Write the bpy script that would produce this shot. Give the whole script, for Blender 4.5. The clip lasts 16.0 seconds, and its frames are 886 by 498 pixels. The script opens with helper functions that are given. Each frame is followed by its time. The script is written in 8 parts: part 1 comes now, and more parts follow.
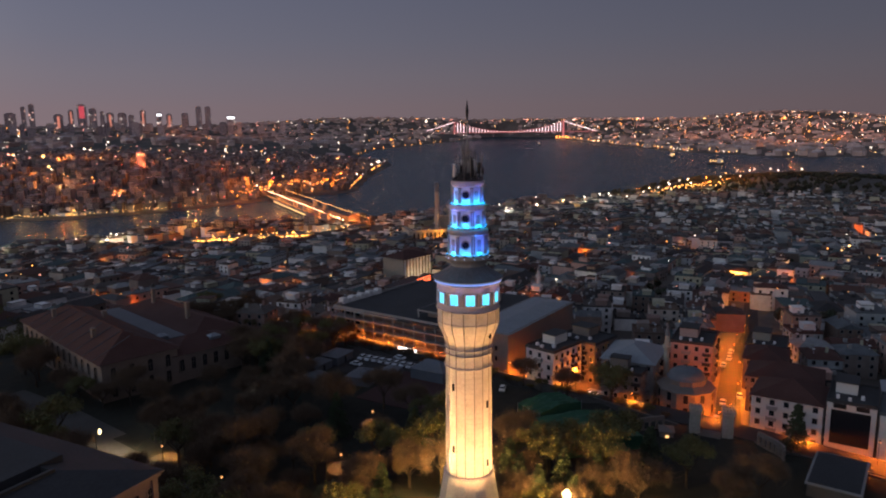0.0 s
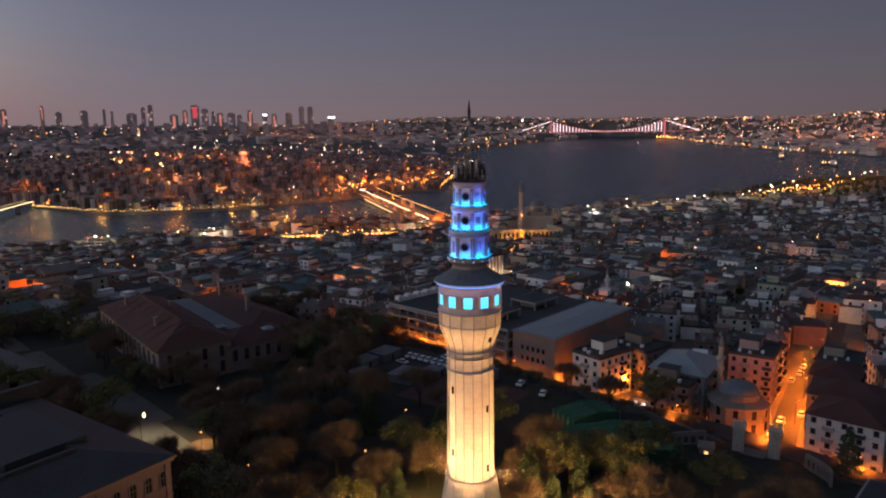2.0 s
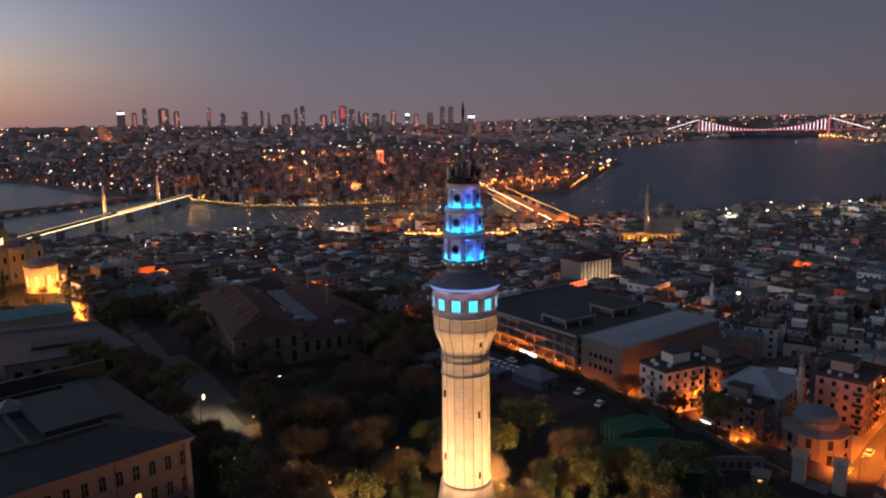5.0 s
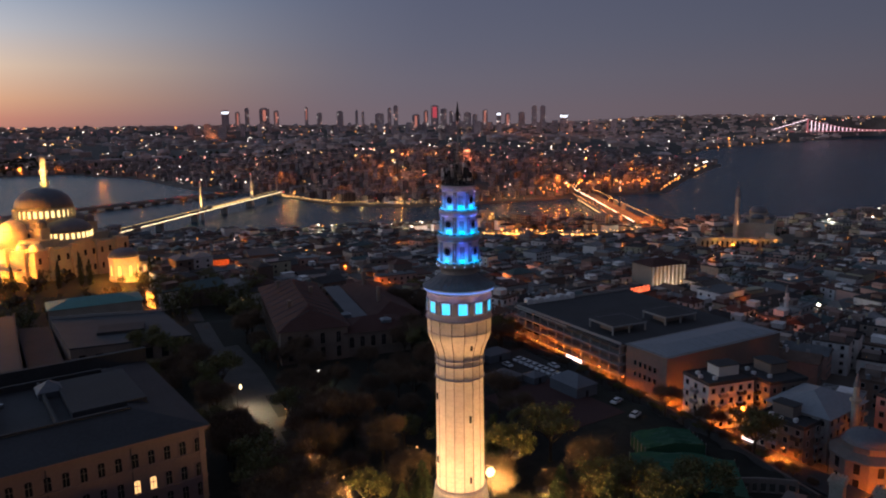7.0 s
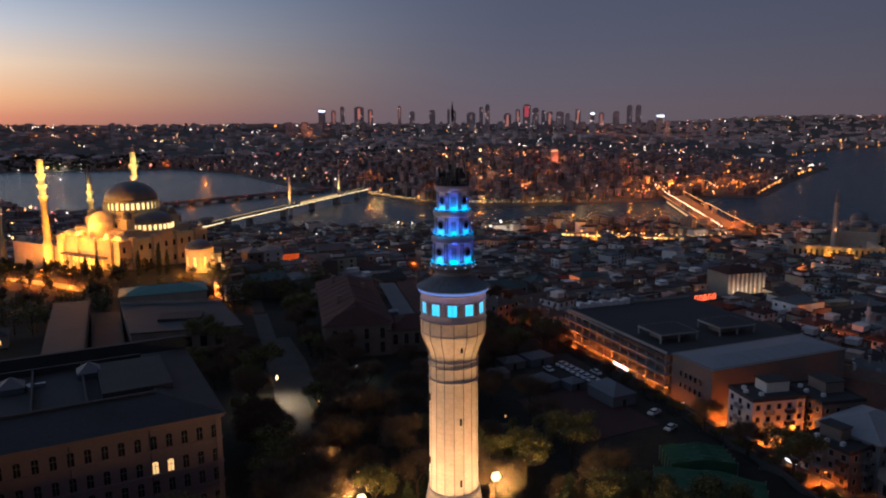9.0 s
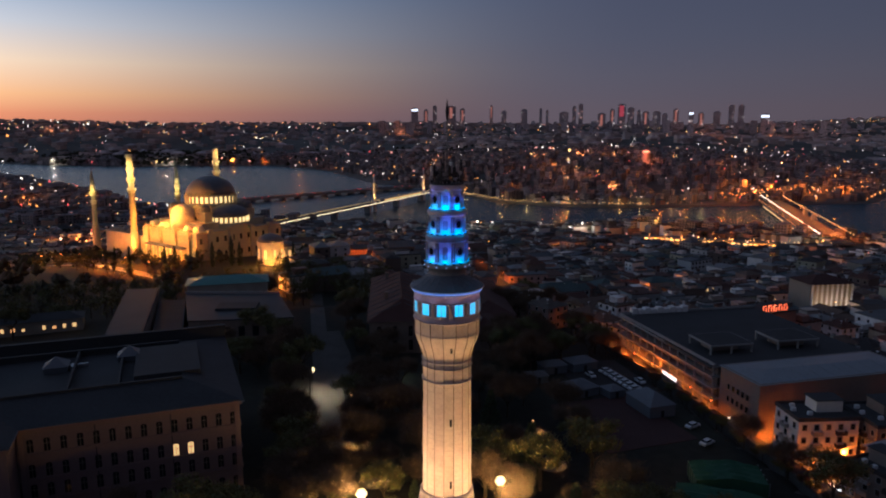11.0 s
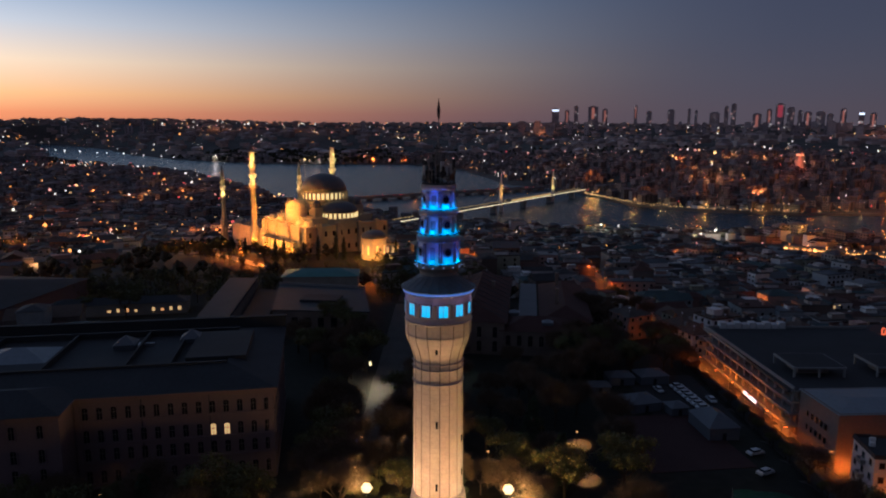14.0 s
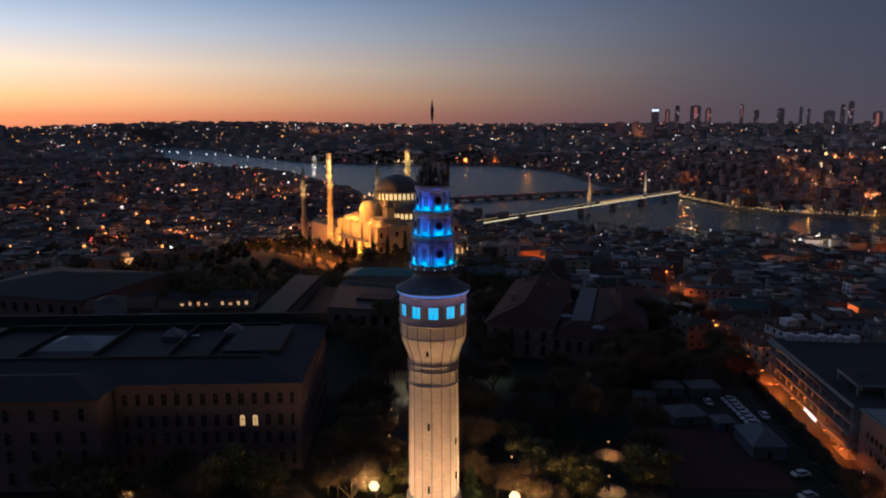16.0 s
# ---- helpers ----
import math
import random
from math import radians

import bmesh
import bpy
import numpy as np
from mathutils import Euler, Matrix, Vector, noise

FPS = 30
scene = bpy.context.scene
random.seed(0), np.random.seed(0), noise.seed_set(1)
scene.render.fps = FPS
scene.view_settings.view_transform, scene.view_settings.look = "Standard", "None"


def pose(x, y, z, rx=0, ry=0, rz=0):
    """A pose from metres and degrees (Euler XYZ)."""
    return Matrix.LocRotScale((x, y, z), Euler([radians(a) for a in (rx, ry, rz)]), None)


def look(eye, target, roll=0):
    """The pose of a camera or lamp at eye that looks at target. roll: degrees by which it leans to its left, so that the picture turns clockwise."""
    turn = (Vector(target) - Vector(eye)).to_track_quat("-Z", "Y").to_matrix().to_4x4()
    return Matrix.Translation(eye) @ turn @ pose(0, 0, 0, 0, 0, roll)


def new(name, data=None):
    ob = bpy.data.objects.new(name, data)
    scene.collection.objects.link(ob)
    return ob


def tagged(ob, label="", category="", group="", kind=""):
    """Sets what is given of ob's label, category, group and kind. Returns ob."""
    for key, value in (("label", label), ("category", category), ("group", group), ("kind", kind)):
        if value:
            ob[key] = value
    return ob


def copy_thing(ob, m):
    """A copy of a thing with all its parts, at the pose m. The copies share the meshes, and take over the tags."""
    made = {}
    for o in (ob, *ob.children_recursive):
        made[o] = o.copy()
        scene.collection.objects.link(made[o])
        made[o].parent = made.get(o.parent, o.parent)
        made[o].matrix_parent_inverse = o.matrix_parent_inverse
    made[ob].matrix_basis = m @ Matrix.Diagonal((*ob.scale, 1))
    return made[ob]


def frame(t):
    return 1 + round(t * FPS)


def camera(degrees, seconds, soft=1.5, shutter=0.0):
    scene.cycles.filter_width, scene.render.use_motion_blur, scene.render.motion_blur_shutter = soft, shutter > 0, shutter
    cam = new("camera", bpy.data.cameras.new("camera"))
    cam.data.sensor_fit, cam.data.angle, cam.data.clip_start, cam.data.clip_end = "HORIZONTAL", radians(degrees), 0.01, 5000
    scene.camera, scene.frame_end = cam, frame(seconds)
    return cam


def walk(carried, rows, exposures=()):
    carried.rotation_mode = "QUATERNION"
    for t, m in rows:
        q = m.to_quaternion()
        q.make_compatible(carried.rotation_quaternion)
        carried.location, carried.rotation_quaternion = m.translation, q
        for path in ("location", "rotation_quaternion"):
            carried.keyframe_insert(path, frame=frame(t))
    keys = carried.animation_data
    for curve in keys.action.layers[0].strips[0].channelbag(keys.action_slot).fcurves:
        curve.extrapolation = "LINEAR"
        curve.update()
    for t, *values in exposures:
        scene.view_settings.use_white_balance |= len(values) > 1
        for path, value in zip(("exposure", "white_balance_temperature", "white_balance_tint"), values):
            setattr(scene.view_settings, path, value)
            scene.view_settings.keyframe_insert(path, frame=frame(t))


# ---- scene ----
# Dusk flight round a marble fire tower above a harbour city. x east, y north; the tower stands at the origin.
LENS = 64.1
cam = camera(LENS, 16.0, soft=2.0)
ROWS = [
    (0.0, -97.27, -68.04, 80.96, -52.99, -9.92, -0.67),
    (0.5, -94.73, -71.01, 81.05, -51.04, -9.90, -0.63),
    (1.0, -92.06, -73.92, 81.07, -49.07, -9.89, -0.62),
    (1.5, -89.26, -76.75, 81.05, -47.11, -9.89, -0.65),
    (2.0, -86.34, -79.51, 81.00, -45.16, -9.88, -0.69),
    (2.5, -83.33, -82.18, 80.96, -43.23, -9.87, -0.74),
    (3.0, -80.22, -84.76, 80.92, -41.31, -9.86, -0.79),
    (3.5, -77.03, -87.23, 80.90, -39.40, -9.85, -0.83),
    (4.0, -73.77, -89.60, 80.89, -37.50, -9.84, -0.87),
    (4.5, -70.43, -91.86, 80.89, -35.62, -9.82, -0.89),
    (5.0, -67.04, -94.01, 80.91, -33.74, -9.80, -0.90),
    (5.5, -63.59, -96.04, 80.94, -31.87, -9.79, -0.89),
    (6.0, -60.09, -97.96, 80.96, -30.01, -9.77, -0.86),
    (6.5, -56.55, -99.75, 80.99, -28.15, -9.76, -0.81),
    (7.0, -52.96, -101.41, 81.01, -26.29, -9.75, -0.75),
    (7.5, -49.33, -102.96, 81.02, -24.43, -9.75, -0.68),
    (8.0, -45.66, -104.38, 81.02, -22.58, -9.74, -0.59),
    (8.5, -41.96, -105.67, 81.01, -20.72, -9.75, -0.50),
    (9.0, -38.22, -106.83, 80.98, -18.87, -9.75, -0.40),
    (9.5, -34.45, -107.87, 80.95, -17.02, -9.76, -0.30),
    (10.0, -30.65, -108.78, 80.90, -15.16, -9.77, -0.20),
    (10.5, -26.82, -109.56, 80.85, -13.31, -9.78, -0.10),
    (11.0, -22.96, -110.22, 80.79, -11.44, -9.79, -0.02),
    (11.5, -19.08, -110.75, 80.74, -9.58, -9.80, 0.06),
    (12.0, -15.17, -111.16, 80.70, -7.70, -9.80, 0.12),
    (12.5, -11.24, -111.44, 80.66, -5.81, -9.80, 0.16),
    (13.0, -7.29, -111.59, 80.64, -3.90, -9.80, 0.18),
    (13.5, -3.32, -111.62, 80.63, -1.98, -9.78, 0.18),
    (14.0, 0.65, -111.52, 80.63, -0.04, -9.77, 0.16),
    (14.5, 4.64, -111.30, 80.64, 1.91, -9.74, 0.11),
    (15.0, 8.63, -110.94, 80.65, 3.87, -9.72, 0.04),
    (15.5, 12.62, -110.46, 80.62, 5.83, -9.69, -0.05),
    (16.0, 16.60, -109.85, 80.56, 7.76, -9.67, -0.16),
]
EXPOSURES = [(0.0, 0.22, 6550, 10), (2.0, 0.19, 6500, 10), (4.0, 0.14, 6380, 10), (7.0, -0.13, 6080, 10), (9.0, -0.36, 5880, 10), (12.5, -0.8, 5480, 10), (14.5, -1.02, 5400, 10), (16.0, -1.08, 5350, 10)]
walk(cam, [(t, pose(x, y, z, 90 + pitch, 0, yaw) @ pose(0, 0, 0, 0, 0, roll)) for t, x, y, z, yaw, pitch, roll in ROWS], EXPOSURES)

# ---- sky and light ----
GLOW = radians(-62)          # bearing of the afterglow
SEA = -56.0


def sky():
    world = bpy.data.worlds.new("dusk")
    scene.world = world
    world.use_nodes = True
    nt = world.node_tree
    nt.nodes.clear()
    add = nt.nodes.new

    def math_node(op, a, b=None, clamp=False):
        n = add("ShaderNodeMath")
        n.operation, n.use_clamp = op, clamp
        for i, v in enumerate((a, b)):
            if v is None:
                continue
            if isinstance(v, (int, float)):
                n.inputs[i].default_value = v
            else:
                nt.links.new(v, n.inputs[i])
        return n.outputs[0]

    def ramp(fac, stops):
        n = add("ShaderNodeValToRGB")
        els = n.color_ramp.elements
        while len(els) < len(stops):
            els.new(0.5)
        for el, (at, colour) in zip(els, stops):
            el.position, el.color = at, (*colour, 1)
        nt.links.new(fac, n.inputs[0])
        return n.outputs[0]

    co = add("ShaderNodeTexCoord").outputs["Generated"]
    sep = add("ShaderNodeSeparateXYZ")
    nt.links.new(co, sep.inputs[0])
    x, y, z = sep.outputs
    flat = math_node("SQRT", math_node("ADD", math_node("MULTIPLY", x, x), math_node("ADD", math_node("MULTIPLY", y, y), 1e-4)))
    toward = math_node("DIVIDE", math_node("ADD", math_node("MULTIPLY", x, math.sin(GLOW)), math_node("MULTIPLY", y, math.cos(GLOW))), flat)
    up = math_node("POWER", math_node("MAXIMUM", z, 0.0), 0.5, True)
    # the glow is narrow at the horizon and wider overhead
    west = math_node("POWER", math_node("MAXIMUM", toward, 0.0), math_node("SUBTRACT", 3.55, math_node("MULTIPLY", up, 3.6)), True)
    # the night comes up opposite the glow
    dusk = math_node("ADD", 1.0, math_node("MULTIPLY", math_node("MINIMUM", math_node("SUBTRACT", toward, 0.1), 0.0), 0.45))
    # stops lie at the square root of the sine of the height over the horizon
    cool = ramp(up, [(0.0, (0.192, 0.142, 0.154)), (0.16, (0.190, 0.144, 0.163)), (0.26, (0.166, 0.146, 0.177)), (0.34, (0.138, 0.137, 0.182)),
                     (0.42, (0.117, 0.124, 0.178)), (0.6, (0.124, 0.129, 0.184)), (1.0, (0.118, 0.124, 0.172))])
    warm = ramp(up, [(0.0, (2.45, 0.60, 0.22)), (0.13, (3.05, 0.95, 0.30)), (0.2, (3.5, 1.68, 0.60)), (0.28, (3.15, 2.18, 1.30)),
                     (0.35, (1.87, 1.77, 1.65)), (0.42, (0.80, 1.06, 1.36)), (0.6, (0.22, 0.32, 0.50)), (1.0, (0.112, 0.118, 0.165))])
    mix = add("ShaderNodeMix")
    mix.data_type = "RGBA"
    nt.links.new(west, mix.inputs[0])
    dim = add("ShaderNodeVectorMath")
    dim.operation = "SCALE"
    nt.links.new(cool, dim.inputs[0])
    nt.links.new(dusk, dim.inputs["Scale"])
    nt.links.new(dim.outputs[0], mix.inputs[6])
    nt.links.new(warm, mix.inputs[7])
    bg = add("ShaderNodeBackground")
    bg.inputs[1].default_value = 1.0
    nt.links.new(mix.outputs[2], bg.inputs[0])
    nt.links.new(bg.outputs[0], add("ShaderNodeOutputWorld").inputs[0])


sky()


def lamp(place, watts, colour, size=0.25, name="lamp_light"):
    data = bpy.data.lights.new(name, "POINT")
    data.energy, data.color, data.shadow_soft_size = watts, colour, size
    ob = new(name, data)
    ob.location = place
    return ob


def spot(place, target, watts, colour, angle=70, size=0.4, name="flood_light"):
    data = bpy.data.lights.new(name, "SPOT")
    data.energy, data.color, data.shadow_soft_size = watts, colour, size
    data.spot_size, data.spot_blend = radians(angle), 0.7
    ob = new(name, data)
    ob.matrix_world = look(place, target)
    return ob


def down_light(place, watts, colour, angle=140, name="street_lamp_light"):
    """A street lamp's light: shaded above, thrown down on the road."""
    return spot(place, (place[0] + 0.01, place[1], place[2] - 5), watts, colour, angle, 0.3, name)


SODIUM, AMBER, WARM = (1.0, 0.195, 0.013), (1.0, 0.42, 0.075), (1.0, 0.52, 0.215)


# ---- materials ----
def mat(name, col, rough=0.8, metal=0.0, var=0.25, scale=0.25, fine=3.0, bump=0.15, rnd="", spread=0.3, second=None, grid=None, spec=0.3, pick=1.0, palette=()):
    """Two scales of noise over a base colour; rnd: 'island' or 'object' shifts the shade from piece to piece towards second."""
    m = bpy.data.materials.new(name)
    m.use_nodes = True
    nt = m.node_tree
    bsdf = nt.nodes["Principled BSDF"]
    add, link = nt.nodes.new, nt.links.new
    co = add("ShaderNodeTexCoord").outputs["Object"]
    big, small = add("ShaderNodeTexNoise"), add("ShaderNodeTexNoise")
    big.inputs["Scale"].default_value, small.inputs["Scale"].default_value = scale, fine
    big.inputs["Detail"].default_value, small.inputs["Detail"].default_value = 3, 4
    link(co, big.inputs["Vector"])
    link(co, small.inputs["Vector"])
    total = add("ShaderNodeMath")
    total.operation = "MULTIPLY_ADD"
    link(big.outputs["Fac"], total.inputs[0])
    total.inputs[1].default_value = 0.6
    half = add("ShaderNodeMath")
    half.operation = "MULTIPLY"
    half.inputs[1].default_value = 0.4
    link(small.outputs["Fac"], half.inputs[0])
    link(half.outputs[0], total.inputs[2])
    span = add("ShaderNodeMapRange")
    span.inputs[1].default_value, span.inputs[2].default_value = 0.3, 0.7
    span.inputs[3].default_value, span.inputs[4].default_value = 1 - var, 1 + var
    link(total.outputs[0], span.inputs[0])
    shade = span.outputs[0]
    base = add("ShaderNodeMix")
    base.data_type = "RGBA"
    base.inputs[6].default_value = (*col, 1)
    base.inputs[7].default_value = (*(second or [c * (1 - spread) for c in col]), 1)
    if rnd:
        src = add("ShaderNodeNewGeometry").outputs["Random Per Island"] if rnd == "island" else add("ShaderNodeObjectInfo").outputs["Random"]
        bias = add("ShaderNodeMath")
        bias.operation = "POWER"
        bias.inputs[1].default_value = pick
        link(src, bias.inputs[0])
        link(bias.outputs[0], base.inputs[0])
    else:
        link(big.outputs["Fac"], base.inputs[0])
    tint = base.outputs[2]
    if palette:
        # each piece takes one of the colours of the street
        steps = add("ShaderNodeValToRGB")
        steps.color_ramp.interpolation = "CONSTANT"
        els = steps.color_ramp.elements
        while len(els) < len(palette):
            els.new(0.5)
        for i, (el, colour) in enumerate(zip(els, palette)):
            el.position, el.color = i / len(palette), (*colour, 1)
        link(src, steps.inputs[0])
        tint = steps.outputs[0]
    if grid:
        # rows of small openings too far off to be told apart
        sep = add("ShaderNodeSeparateXYZ")
        link(co, sep.inputs[0])
        masks = []
        along = add("ShaderNodeMath")
        along.operation = "SUBTRACT"
        link(sep.outputs[0], along.inputs[0])
        link(sep.outputs[1], along.inputs[1])
        for out, step in ((sep.outputs[2], grid[1]), (along.outputs[0], grid[0])):
            wrap = add("ShaderNodeMath")
            wrap.operation = "WRAP"
            wrap.inputs[1].default_value, wrap.inputs[2].default_value = step, 0.0
            link(out, wrap.inputs[0])
            over = add("ShaderNodeMath")
            over.operation = "GREATER_THAN"
            over.inputs[1].default_value = step * 0.52
            link(wrap.outputs[0], over.inputs[0])
            masks.append(over.outputs[0])
        both = add("ShaderNodeMath")
        both.operation = "MULTIPLY"
        link(masks[0], both.inputs[0])
        link(masks[1], both.inputs[1])
        dark = add("ShaderNodeMix")
        dark.data_type = "RGBA"
        link(both.outputs[0], dark.inputs[0])
        link(tint, dark.inputs[6])
        dark.inputs[7].default_value = (0.03, 0.032, 0.036, 1)
        tint = dark.outputs[2]
    mul = add("ShaderNodeVectorMath")
    mul.operation = "SCALE"
    link(tint, mul.inputs[0])
    link(shade, mul.inputs["Scale"])
    link(mul.outputs[0], bsdf.inputs["Base Color"])
    bsdf.inputs["Roughness"].default_value, bsdf.inputs["Metallic"].default_value = rough, metal
    bsdf.inputs["Specular IOR Level"].default_value = spec
    if bump:
        b = add("ShaderNodeBump")
        b.inputs["Strength"].default_value, b.inputs["Distance"].default_value = bump, 0.1
        link(small.outputs["Fac"], b.inputs["Height"])
        link(b.outputs[0], bsdf.inputs["Normal"])
    return m


def glow(name, col, strength, sampled=False):
    m = bpy.data.materials.new(name)
    m.use_nodes = True
    bsdf = m.node_tree.nodes["Principled BSDF"]
    bsdf.inputs["Base Color"].default_value = (0.2, 0.2, 0.2, 1)
    bsdf.inputs["Emission Color"].default_value = (*col, 1)
    bsdf.inputs["Emission Strength"].default_value = strength
    m.cycles.emission_sampling = "AUTO" if sampled else "NONE"
    return m


def water_material():
    m = mat("water", (0.010, 0.052, 0.085), rough=0.24, var=0.3, scale=0.004, fine=0.05, bump=0.0, spec=0.07)
    nt = m.node_tree
    co = nt.nodes.new("ShaderNodeTexCoord").outputs["Object"]
    waves = nt.nodes.new("ShaderNodeTexNoise")
    waves.inputs["Scale"].default_value, waves.inputs["Detail"].default_value = 0.12, 5
    nt.links.new(co, waves.inputs["Vector"])
    b = nt.nodes.new("ShaderNodeBump")
    b.inputs["Strength"].default_value, b.inputs["Distance"].default_value = 0.6, 5.0
    nt.links.new(waves.outputs["Fac"], b.inputs["Height"])
    nt.links.new(b.outputs[0], nt.nodes["Principled BSDF"].inputs["Normal"])
    return m


